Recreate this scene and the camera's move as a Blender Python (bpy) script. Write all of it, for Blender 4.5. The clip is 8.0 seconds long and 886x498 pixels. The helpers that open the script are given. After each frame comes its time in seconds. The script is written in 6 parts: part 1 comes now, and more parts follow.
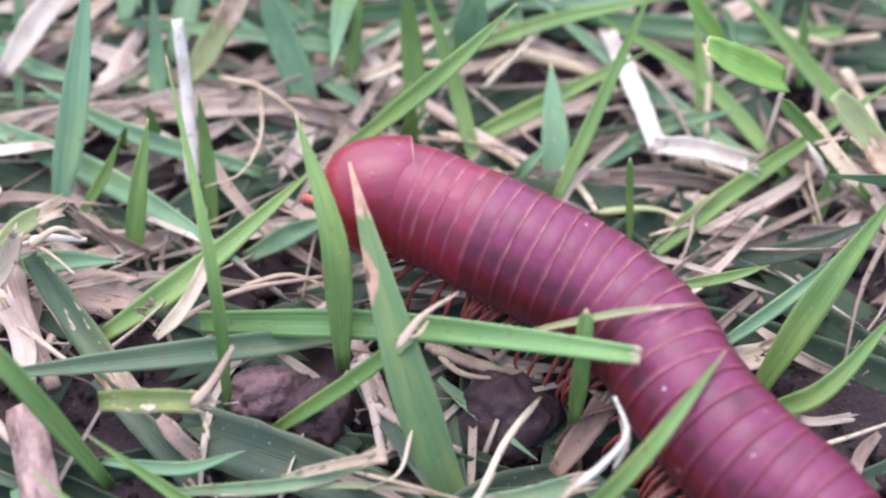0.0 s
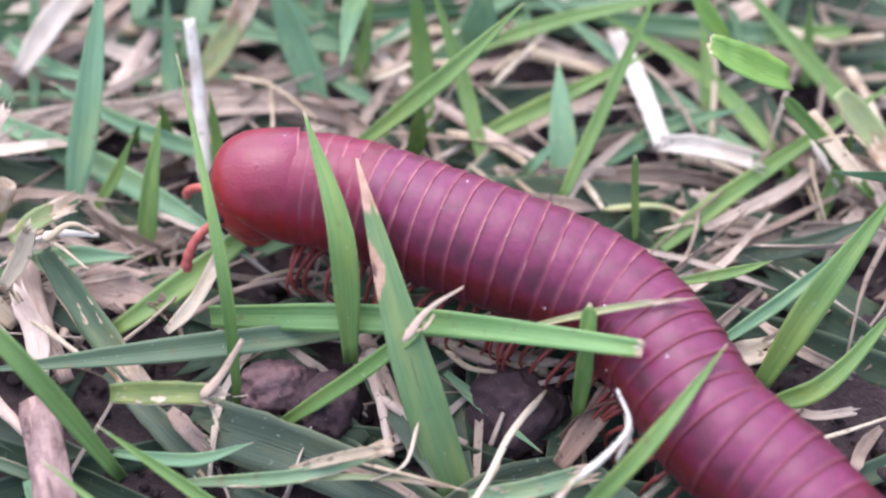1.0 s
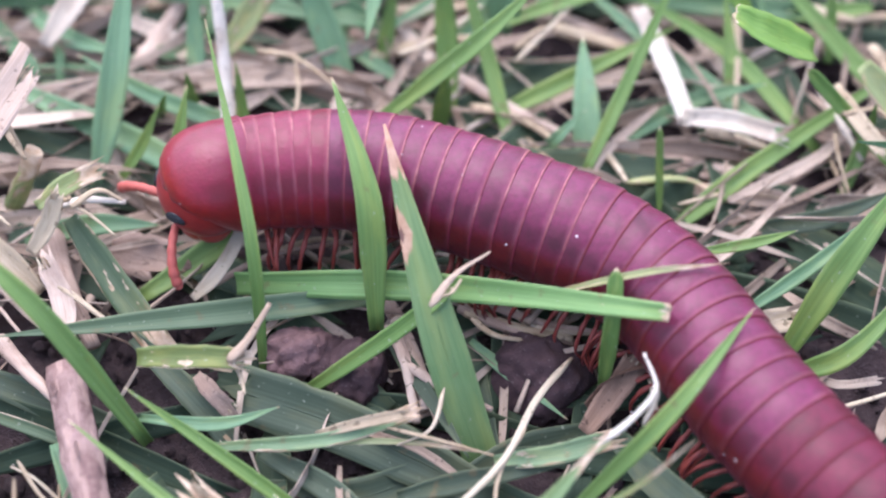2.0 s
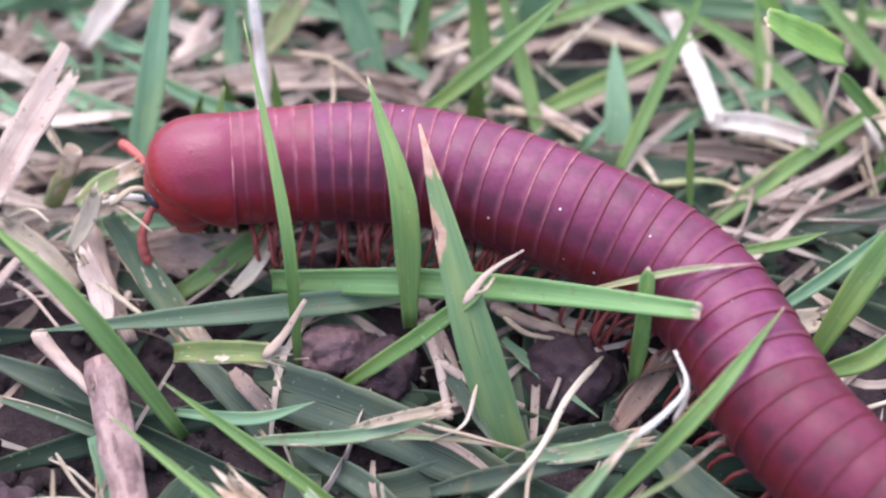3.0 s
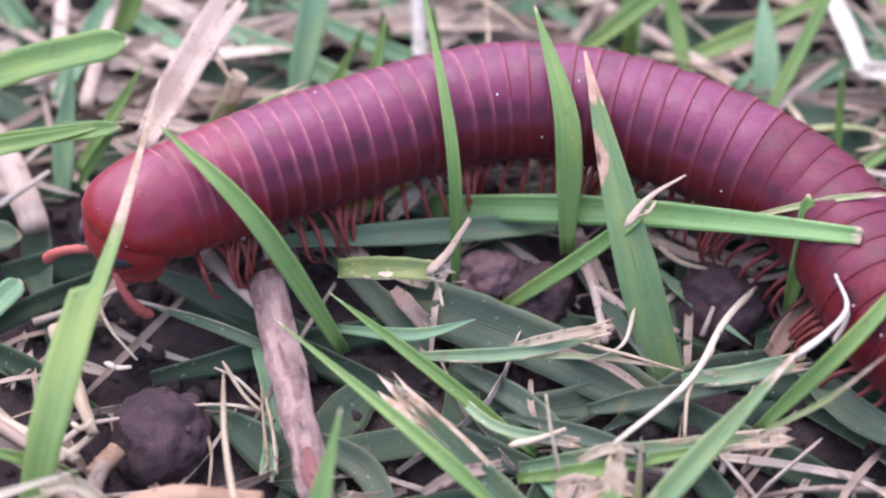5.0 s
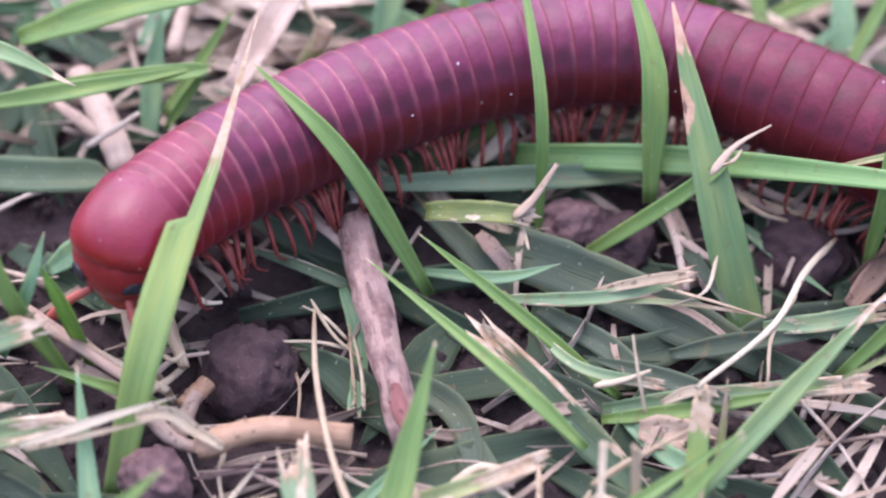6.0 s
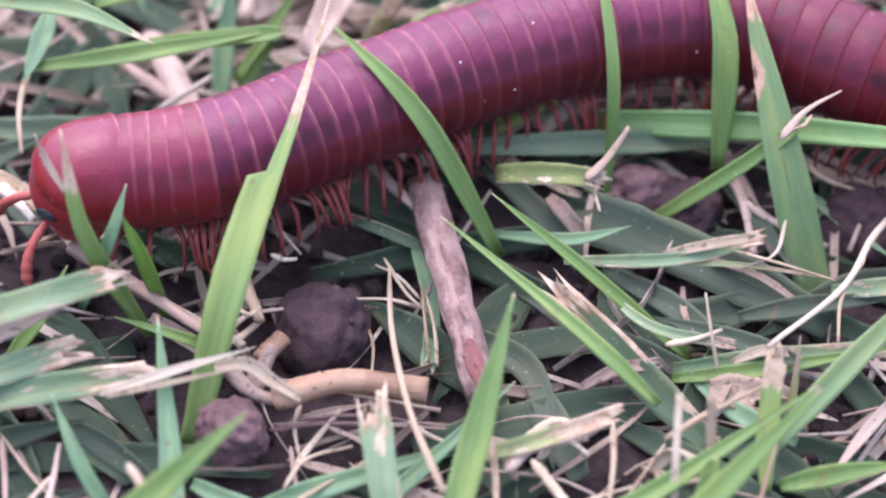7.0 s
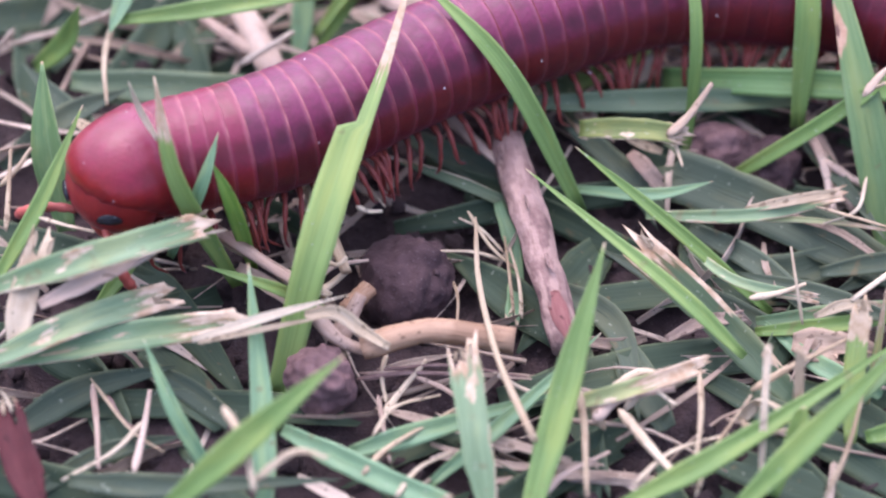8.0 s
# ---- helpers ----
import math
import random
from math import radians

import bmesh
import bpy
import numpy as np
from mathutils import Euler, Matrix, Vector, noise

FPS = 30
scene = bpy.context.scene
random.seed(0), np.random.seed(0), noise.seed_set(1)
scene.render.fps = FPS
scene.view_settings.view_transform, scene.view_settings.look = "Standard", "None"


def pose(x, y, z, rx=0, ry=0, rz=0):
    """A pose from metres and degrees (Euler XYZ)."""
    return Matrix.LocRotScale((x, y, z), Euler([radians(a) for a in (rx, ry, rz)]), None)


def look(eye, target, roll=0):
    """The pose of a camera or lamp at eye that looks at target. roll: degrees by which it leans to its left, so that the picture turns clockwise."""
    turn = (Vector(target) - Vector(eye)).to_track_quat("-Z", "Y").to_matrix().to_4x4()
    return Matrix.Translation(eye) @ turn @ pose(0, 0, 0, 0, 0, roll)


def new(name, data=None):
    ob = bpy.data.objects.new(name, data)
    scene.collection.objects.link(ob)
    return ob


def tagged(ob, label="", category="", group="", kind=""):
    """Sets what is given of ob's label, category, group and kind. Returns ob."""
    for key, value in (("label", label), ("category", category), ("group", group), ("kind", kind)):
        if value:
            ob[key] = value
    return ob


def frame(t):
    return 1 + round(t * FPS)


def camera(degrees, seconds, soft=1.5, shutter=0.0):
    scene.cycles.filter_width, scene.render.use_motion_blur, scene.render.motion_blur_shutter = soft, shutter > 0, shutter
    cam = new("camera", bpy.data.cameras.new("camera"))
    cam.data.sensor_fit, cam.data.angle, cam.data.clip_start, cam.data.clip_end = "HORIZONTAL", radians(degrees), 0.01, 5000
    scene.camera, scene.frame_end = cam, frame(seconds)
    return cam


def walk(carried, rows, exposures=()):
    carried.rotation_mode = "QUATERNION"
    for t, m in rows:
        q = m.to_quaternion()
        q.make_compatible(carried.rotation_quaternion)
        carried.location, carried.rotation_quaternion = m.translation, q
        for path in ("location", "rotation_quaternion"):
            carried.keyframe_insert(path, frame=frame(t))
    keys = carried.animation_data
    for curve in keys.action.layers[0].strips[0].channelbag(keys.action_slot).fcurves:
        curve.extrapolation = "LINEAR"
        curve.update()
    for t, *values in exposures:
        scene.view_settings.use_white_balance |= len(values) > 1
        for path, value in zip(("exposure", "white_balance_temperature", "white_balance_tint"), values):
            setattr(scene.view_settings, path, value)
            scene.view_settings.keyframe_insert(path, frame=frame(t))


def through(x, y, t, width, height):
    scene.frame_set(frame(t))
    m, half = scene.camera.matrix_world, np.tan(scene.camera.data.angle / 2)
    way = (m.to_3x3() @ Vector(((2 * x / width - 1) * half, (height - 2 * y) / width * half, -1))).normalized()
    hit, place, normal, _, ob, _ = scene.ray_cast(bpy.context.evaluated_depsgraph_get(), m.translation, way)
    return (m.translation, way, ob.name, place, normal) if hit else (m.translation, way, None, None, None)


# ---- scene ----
cam = camera(24.0, 8.0, soft=2.2)
cam.data.dof.use_dof, cam.data.dof.focus_distance, cam.data.dof.aperture_fstop = True, 0.138, 21
def shot(t, x, y, z, dx, dy, dz, roll):
    """One row of the path: eye in millimetres, direction of view, roll in degrees."""
    eye = Vector((x, y, z)) * 0.001
    return t, look(eye, eye + Vector((dx, dy, dz)), roll)


walk(cam, [
    shot(0, 3.79, -82.85, 117.42, 0.0292, 0.6054, -0.7954, 1.22),
    shot(0.5, 4.68, -83.16, 118.20, 0.0218, 0.6050, -0.7959, 0.73),
    shot(1, 5.01, -84.77, 118.41, 0.0168, 0.6092, -0.7928, 0.33),
    shot(1.5, 4.18, -86.67, 116.20, 0.0184, 0.6149, -0.7884, 0.55),
    shot(3, 2.56, -89.96, 117.04, 0.0055, 0.6247, -0.7808, 0.13),
    shot(3.5, 1.75, -92.28, 116.29, -0.0023, 0.6331, -0.7741, -0.19),
    shot(4, -1.57, -96.81, 115.08, -0.0081, 0.6445, -0.7646, 0.01),
    shot(5.3, -7.10, -100.43, 113.12, -0.0159, 0.6477, -0.7618, 0.47),
    shot(5.5, -8.62, -102.17, 112.83, -0.0131, 0.6512, -0.7588, 0.95),
    shot(6, -10.50, -103.67, 112.14, -0.0181, 0.6494, -0.7602, 1.25),
    shot(6.5, -12.01, -105.55, 111.53, -0.0204, 0.6521, -0.7579, 1.56),
    shot(7, -14.91, -108.53, 110.03, -0.0202, 0.6609, -0.7502, 1.78),
    shot(7.5, -17.00, -108.97, 110.69, -0.0257, 0.6610, -0.7500, 1.77),
    shot(8, -19.85, -111.46, 108.89, -0.0238, 0.6580, -0.7527, 2.01),
], exposures=[(0, 1.57, 5580, 13), (3.5, 1.53, 5560, 16.5), (8, 1.59, 5620, 23.5)])

# ---- light: bright overcast sky ----
world = bpy.data.worlds.new("sky")
scene.world = world
world.use_nodes = True
sky = world.node_tree.nodes.new("ShaderNodeTexSky")
sky.sky_type, sky.sun_disc = "NISHITA", False
sky.sun_elevation, sky.sun_rotation = radians(64), radians(-23)
sky.dust_density, sky.ozone_density = 4.0, 1.0
world.node_tree.links.new(sky.outputs[0], world.node_tree.nodes["Background"].inputs[0])
world.node_tree.nodes["Background"].inputs[1].default_value = 0.15
sun = new("sun", bpy.data.lights.new("sun", "SUN"))
sun.data.energy, sun.data.angle, sun.data.color = 1.35, radians(130), (1.0, 0.96, 0.92)
sun.matrix_world = look((-0.3, 0.72, 1.6), (0, 0, 0))

from mathutils import Matrix as Mat

MM = 0.001


# ---- materials ----
def material(name, rough=0.6):
    m = bpy.data.materials.new(name)
    m.use_nodes = True
    nt = m.node_tree
    return m, nt, nt.nodes["Principled BSDF"]


def node(nt, kind, **values):
    n = nt.nodes.new(kind)
    for key, v in values.items():
        n.inputs[key.replace("_", " ")].default_value = v
    return n


def ramp(nt, fac, stops):
    r = nt.nodes.new("ShaderNodeValToRGB")
    els = r.color_ramp.elements
    while len(els) < len(stops):
        els.new(0.5)
    for e, (p, c) in zip(els, stops):
        e.position, e.color = p, (*c, 1)
    nt.links.new(fac, r.inputs["Fac"])
    return r.outputs["Color"]


def mix(nt, fac, a, b, how="MIX"):
    n = nt.nodes.new("ShaderNodeMix")
    n.data_type, n.blend_type = "RGBA", how
    for sock, v in ((n.inputs["Factor"], fac), (n.inputs["A"], a), (n.inputs["B"], b)):
        if isinstance(v, (int, float)):
            sock.default_value = v
        elif isinstance(v, tuple):
            sock.default_value = (*v, 1)
        else:
            nt.links.new(v, sock)
    return n.outputs["Result"]


def math_node(nt, op, a, b=0.0, c=0.0):
    n = nt.nodes.new("ShaderNodeMath")
    n.operation = op
    for sock, v in zip(n.inputs, (a, b, c)):
        if isinstance(v, (int, float)):
            sock.default_value = v
        else:
            nt.links.new(v, sock)
    return n.outputs[0]


def bump(nt, height, strength, distance, normal_in):
    b = nt.nodes.new("ShaderNodeBump")
    b.inputs["Strength"].default_value, b.inputs["Distance"].default_value = strength, distance
    nt.links.new(height, b.inputs["Height"])
    nt.links.new(b.outputs["Normal"], normal_in)


def noise_tex(nt, scale, detail=4.0, vec=None):
    n = nt.nodes.new("ShaderNodeTexNoise")
    n.inputs["Scale"].default_value, n.inputs["Detail"].default_value = scale, detail
    if vec is not None:
        nt.links.new(vec, n.inputs["Vector"])
    return n.outputs["Fac"]


def coords(nt, which="Object"):
    return nt.nodes.new("ShaderNodeTexCoord").outputs[which]


def leaf_material(name, base, light, dry=0.0, dry_from=0.85, ragged_by=0.7, gloss=0.45, patches=True, through=0.3, island=False, sheen=0.4, withered_hue=((0.42, 0.25, 0.135), (0.76, 0.60, 0.45)), bite=None):
    """Grass: parallel veins, streaks and blotches along the blade, and a withered end where dry is set."""
    m, nt, p = material(name)
    uv = nt.nodes.new("ShaderNodeUVMap")
    sep = nt.nodes.new("ShaderNodeSeparateXYZ")
    nt.links.new(uv.outputs["UV"], sep.inputs[0])
    u, v = sep.outputs[0], sep.outputs[1]
    obj = coords(nt)
    grain = noise_tex(nt, 1100, 5, obj)
    blot = noise_tex(nt, 190, 4, obj)
    veins = math_node(nt, "SINE", math_node(nt, "MULTIPLY", u, 88.0))
    veins01 = math_node(nt, "MULTIPLY_ADD", veins, 0.5, 0.5)
    if island:
        rnd = nt.nodes.new("ShaderNodeNewGeometry").outputs["Random Per Island"]
    else:
        rnd = nt.nodes.new("ShaderNodeObjectInfo").outputs["Random"]

    def along_blade(across, length):
        mp = nt.nodes.new("ShaderNodeMapping")
        mp.inputs["Scale"].default_value = (across, length, 1)
        nt.links.new(uv.outputs["UV"], mp.inputs["Vector"])
        add = nt.nodes.new("ShaderNodeVectorMath")
        nt.links.new(mp.outputs["Vector"], add.inputs[0])
        nt.links.new(math_node(nt, "MULTIPLY", rnd, 30.0), add.inputs[1])
        return add.outputs[0]

    def between(value, low, high):
        n = nt.nodes.new("ShaderNodeMapRange")
        n.inputs["From Min"].default_value, n.inputs["From Max"].default_value = low, high
        nt.links.new(value, n.inputs["Value"])
        return n.outputs["Result"]

    tone = math_node(nt, "ADD", math_node(nt, "MULTIPLY", rnd, 0.5), math_node(nt, "MULTIPLY", between(blot, 0.3, 0.7), 0.5))
    col = mix(nt, tone, base, light)
    streak = between(noise_tex(nt, 1.0, 5, along_blade(16, 2.2)), 0.38, 0.68)
    deep = tuple(0.55 * x for x in base)
    col = mix(nt, math_node(nt, "MULTIPLY", streak, 0.4), col, deep)
    sallow = (light[0] * 1.25, light[1] * 1.03, light[2] * 0.75)
    col = mix(nt, math_node(nt, "MULTIPLY", between(noise_tex(nt, 1.0, 4, along_blade(2.2, 3.4)), 0.48, 0.66), 0.45), col, sallow)
    col = mix(nt, math_node(nt, "MULTIPLY", veins01, 0.07), col, light)
    keel = math_node(nt, "SMOOTH_MIN", math_node(nt, "ABSOLUTE", math_node(nt, "SUBTRACT", u, 0.5)), 0.5, 0.02)
    line = math_node(nt, "LESS_THAN", keel, 0.03)
    col = mix(nt, math_node(nt, "MULTIPLY", line, 0.25), col, light)
    speck = math_node(nt, "GREATER_THAN", noise_tex(nt, 2600, 2, obj), 0.72)
    col = mix(nt, math_node(nt, "MULTIPLY", speck, 0.45), col, (0.42, 0.43, 0.33))
    rust = between(noise_tex(nt, 700, 3, obj), 0.66, 0.72)
    col = mix(nt, math_node(nt, "MULTIPLY", rust, 0.4), col, (0.2, 0.13, 0.06))
    edge = between(math_node(nt, "ADD", keel, math_node(nt, "MULTIPLY", grain, 0.08)), 0.485, 0.53)
    col = mix(nt, math_node(nt, "MULTIPLY", edge, 0.2), col, (0.36, 0.39, 0.2))
    if dry > 0:
        wild = noise_tex(nt, 1.0, 6, along_blade(5, 3.2))
        ragged = math_node(nt, "ADD", v, math_node(nt, "MULTIPLY", math_node(nt, "SUBTRACT", wild, 0.5), ragged_by))
        withered = between(ragged, dry_from - 0.02 * ragged_by, dry_from + 0.05 * ragged_by)
        tan = mix(nt, between(grain, 0.3, 0.7), *withered_hue)
        if patches and ragged_by > 0.2:
            patch = between(noise_tex(nt, 1.0, 5, along_blade(2.6, 5)), 0.62, 0.65)
            side = between(math_node(nt, "ADD", u, math_node(nt, "MULTIPLY", math_node(nt, "SUBTRACT", wild, 0.5), 0.6)), 0.93, 0.97)
            col = mix(nt, math_node(nt, "MULTIPLY", math_node(nt, "MAXIMUM", patch, side), 0.85), col, tan)
            rim = math_node(nt, "MULTIPLY", between(ragged, dry_from - 0.09, dry_from), 0.5)
            col = mix(nt, rim, col, (0.25, 0.15, 0.07))
        col = mix(nt, math_node(nt, "MULTIPLY", withered, dry), col, tan)
        if bite:
            # a gnawed, bleached place on one side of the blade
            away = math_node(nt, "ABSOLUTE", math_node(nt, "SUBTRACT", v, bite[0]))
            ring = math_node(nt, "ADD", math_node(nt, "MULTIPLY", away, bite[2]), math_node(nt, "MULTIPLY", math_node(nt, "ABSOLUTE", math_node(nt, "SUBTRACT", u, bite[1])), 1.0))
            ring = math_node(nt, "ADD", ring, math_node(nt, "MULTIPLY", math_node(nt, "SUBTRACT", wild, 0.5), 0.35))
            col = mix(nt, math_node(nt, "MULTIPLY", between(ring, 0.5, 0.4), 0.9), col, tan)
            col = mix(nt, math_node(nt, "MULTIPLY", between(ring, 0.17, 0.1), 0.85), col, (0.1, 0.035, 0.03))
    nt.links.new(col, p.inputs["Base Color"])
    nt.links.new(math_node(nt, "MULTIPLY_ADD", grain, 0.3, gloss - 0.12), p.inputs["Roughness"])
    p.inputs["Specular IOR Level"].default_value = sheen
    h = math_node(nt, "ADD", math_node(nt, "MULTIPLY", veins01, 0.25), math_node(nt, "MULTIPLY", grain, 1.2))
    bump(nt, h, 0.3, 0.00006, p.inputs["Normal"])
    t = nt.nodes.new("ShaderNodeBsdfTranslucent")
    nt.links.new(col, t.inputs["Color"])
    mx = nt.nodes.new("ShaderNodeMixShader")
    mx.inputs[0].default_value = through
    nt.links.new(p.outputs[0], mx.inputs[1])
    nt.links.new(t.outputs[0], mx.inputs[2])
    nt.links.new(mx.outputs[0], nt.nodes["Material Output"].inputs["Surface"])
    return m


def straw_material(name, dark, mid, pale, island=False, gloss=0.6):
    """Dead grass: fibres along the strand, stains and frayed pale streaks."""
    m, nt, p = material(name)
    uv = nt.nodes.new("ShaderNodeUVMap")
    mp = nt.nodes.new("ShaderNodeMapping")
    mp.inputs["Scale"].default_value = (14, 1.6, 1)
    nt.links.new(uv.outputs["UV"], mp.inputs["Vector"])
    obj = coords(nt)
    fib = noise_tex(nt, 2.2, 5, mp.outputs["Vector"])
    blot = noise_tex(nt, 260, 4, obj)
    if island:
        rnd = nt.nodes.new("ShaderNodeNewGeometry").outputs["Random Per Island"]
    else:
        rnd = nt.nodes.new("ShaderNodeObjectInfo").outputs["Random"]
    f = math_node(nt, "ADD", math_node(nt, "MULTIPLY", fib, 0.6), math_node(nt, "MULTIPLY", rnd, 0.38))
    col = ramp(nt, f, [(0.15, dark), (0.45, mid), (0.8, pale)])
    stain = nt.nodes.new("ShaderNodeMapRange")
    stain.inputs["From Min"].default_value, stain.inputs["From Max"].default_value = 0.54, 0.66
    nt.links.new(blot, stain.inputs["Value"])
    col = mix(nt, math_node(nt, "MULTIPLY", stain.outputs["Result"], 0.55), col, dark)
    fleck = math_node(nt, "GREATER_THAN", noise_tex(nt, 1800, 3, obj), 0.66)
    col = mix(nt, math_node(nt, "MULTIPLY", fleck, 0.6), col, tuple(0.45 * x for x in dark))
    nt.links.new(col, p.inputs["Base Color"])
    p.inputs["Roughness"].default_value = gloss
    p.inputs["Specular IOR Level"].default_value = 0.3
    bump(nt, math_node(nt, "ADD", fib, math_node(nt, "MULTIPLY", noise_tex(nt, 2200, 4, obj), 0.7)), 0.7, 0.00014, p.inputs["Normal"])
    t = nt.nodes.new("ShaderNodeBsdfTranslucent")
    nt.links.new(col, t.inputs["Color"])
    mx = nt.nodes.new("ShaderNodeMixShader")
    mx.inputs[0].default_value = 0.24
    nt.links.new(p.outputs[0], mx.inputs[1])
    nt.links.new(t.outputs[0], mx.inputs[2])
    nt.links.new(mx.outputs[0], nt.nodes["Material Output"].inputs["Surface"])
    return m


def soil_material(name, dark, light, scale, lawn=False, rough=0.8):
    m, nt, p = material(name)
    obj = coords(nt)
    a, b, c = noise_tex(nt, scale, 8, obj), noise_tex(nt, scale * 7, 4, obj), noise_tex(nt, scale * 30, 3, obj)
    col = ramp(nt, math_node(nt, "ADD", math_node(nt, "MULTIPLY", a, 0.6), math_node(nt, "MULTIPLY", b, 0.4)), [(0.3, dark), (0.68, light)])
    grit = math_node(nt, "GREATER_THAN", c, 0.66)
    col = mix(nt, math_node(nt, "MULTIPLY", grit, 0.25), col, (0.24, 0.2, 0.2))
    if lawn:
        far = nt.nodes.new("ShaderNodeVectorMath")
        far.operation = "LENGTH"
        nt.links.new(obj, far.inputs[0])
        reach = nt.nodes.new("ShaderNodeMapRange")
        reach.inputs["From Min"].default_value, reach.inputs["From Max"].default_value = 0.3, 0.9
        nt.links.new(far.outputs["Value"], reach.inputs["Value"])
        turf = ramp(nt, noise_tex(nt, 60, 6, obj), [(0.35, (0.035, 0.07, 0.02)), (0.55, (0.09, 0.15, 0.045)), (0.75, (0.2, 0.2, 0.1))])
        col = mix(nt, reach.outputs["Result"], col, turf)
    nt.links.new(col, p.inputs["Base Color"])
    p.inputs["Roughness"].default_value = 0.9
    p.inputs["Specular IOR Level"].default_value = 0.25
    h = math_node(nt, "ADD", b, math_node(nt, "MULTIPLY", c, 0.5))
    bump(nt, h, rough, 0.0005, p.inputs["Normal"])
    return m


def bark_material(name):
    m, nt, p = material(name)
    obj = coords(nt)
    uv = nt.nodes.new("ShaderNodeUVMap")
    mp = nt.nodes.new("ShaderNodeMapping")
    mp.inputs["Scale"].default_value = (7, 5, 1)
    nt.links.new(uv.outputs["UV"], mp.inputs["Vector"])
    a, c = noise_tex(nt, 420, 6, obj), noise_tex(nt, 2400, 4, obj)
    peel = noise_tex(nt, 1.4, 6, mp.outputs["Vector"])
    col = ramp(nt, math_node(nt, "ADD", math_node(nt, "MULTIPLY", a, 0.75), math_node(nt, "MULTIPLY", c, 0.25)), [(0.3, (0.085, 0.048, 0.046)), (0.47, (0.19, 0.115, 0.1)), (0.68, (0.3, 0.2, 0.175))])
    bare = nt.nodes.new("ShaderNodeMapRange")
    bare.inputs["From Min"].default_value, bare.inputs["From Max"].default_value = 0.5, 0.56
    nt.links.new(peel, bare.inputs["Value"])
    col = mix(nt, math_node(nt, "MULTIPLY", bare.outputs["Result"], 0.5), col, (0.4, 0.27, 0.22))
    nt.links.new(col, p.inputs["Base Color"])
    p.inputs["Roughness"].default_value = 0.85
    p.inputs["Specular IOR Level"].default_value = 0.2
    bump(nt, math_node(nt, "ADD", math_node(nt, "ADD", a, peel), math_node(nt, "MULTIPLY", c, 0.5)), 0.6, 0.0004, p.inputs["Normal"])
    return m


TIP = dict(dry=0.85, dry_from=0.975, ragged_by=0.12)
GREEN = leaf_material("green_blade", (0.13, 0.232, 0.046), (0.26, 0.375, 0.115), **TIP)
LIME = leaf_material("bright_blade", (0.2, 0.36, 0.05), (0.34, 0.5, 0.13), through=0.38, **TIP)
BLUE = leaf_material("blue_green_blade", (0.125, 0.24, 0.115), (0.28, 0.43, 0.235), gloss=0.42, through=0.36, **TIP)
# dark green with the shade low in the sward put into the colour
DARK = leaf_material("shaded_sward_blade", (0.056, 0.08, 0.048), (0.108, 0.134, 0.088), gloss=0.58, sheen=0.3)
TIPPED = leaf_material("withered_tip_blade", (0.125, 0.215, 0.075), (0.245, 0.34, 0.15), dry=0.95, dry_from=0.85, ragged_by=0.25, patches=False)
GNAWED = leaf_material("gnawed_blade", (0.125, 0.215, 0.07), (0.235, 0.33, 0.14), dry=0.95, dry_from=0.87, ragged_by=0.12, patches=False, withered_hue=((0.4, 0.19, 0.1), (0.72, 0.46, 0.33)), bite=(0.73, 0.1, 6.0))
TORN = leaf_material("torn_end_blade", (0.13, 0.22, 0.09), (0.3, 0.39, 0.22), dry=0.95, dry_from=0.86)
TORN_DARK = leaf_material("torn_dull_blade", (0.068, 0.11, 0.052), (0.148, 0.195, 0.108), dry=0.95, dry_from=0.84, gloss=0.5, sheen=0.35)
SAGE = leaf_material("greyish_blade", (0.09, 0.14, 0.07), (0.18, 0.235, 0.13), **TIP)
YELLOW = leaf_material("yellowing_blade", (0.25, 0.315, 0.1), (0.46, 0.47, 0.24), dry=0.9, dry_from=0.64)
PALE = leaf_material("pale_blade", (0.13, 0.225, 0.075), (0.25, 0.36, 0.165), dry=0.9, dry_from=0.985, ragged_by=0.06, gloss=0.42)
HALF = leaf_material("half_torn_blade", (0.2, 0.31, 0.07), (0.34, 0.45, 0.15), dry=0.92, dry_from=0.7, ragged_by=0.3, through=0.4, patches=False)
OLIVE = leaf_material("olive_blade", (0.15, 0.19, 0.05), (0.27, 0.31, 0.1), dry=0.9, dry_from=0.93, ragged_by=0.3)
STALK = leaf_material("thick_blade", (0.14, 0.27, 0.06), (0.27, 0.42, 0.15), dry=0.9, dry_from=0.985, ragged_by=0.06, gloss=0.38)
BARK = bark_material("bark")
SCAR = straw_material("bare_wood", (0.08, 0.018, 0.02), (0.17, 0.04, 0.042), (0.32, 0.15, 0.13))
STRAW = straw_material("straw", (0.29, 0.185, 0.105), (0.56, 0.43, 0.285), (0.78, 0.67, 0.51))
BROWN = straw_material("rotting_straw", (0.09, 0.05, 0.035), (0.22, 0.125, 0.085), (0.38, 0.25, 0.18))
TAN = straw_material("tan_stem", (0.27, 0.17, 0.11), (0.5, 0.355, 0.25), (0.68, 0.53, 0.41))
STEM = straw_material("buff_stem", (0.17, 0.09, 0.05), (0.34, 0.2, 0.12), (0.48, 0.31, 0.2))
WHITE = straw_material("bleached_straw", (0.47, 0.36, 0.27), (0.68, 0.58, 0.47), (0.82, 0.75, 0.65))
PINK = straw_material("weathered_straw", (0.28, 0.175, 0.13), (0.54, 0.39, 0.3), (0.74, 0.59, 0.48))
RUST = straw_material("rotting_leaf", (0.05, 0.01, 0.012), (0.11, 0.024, 0.026), (0.19, 0.065, 0.06))
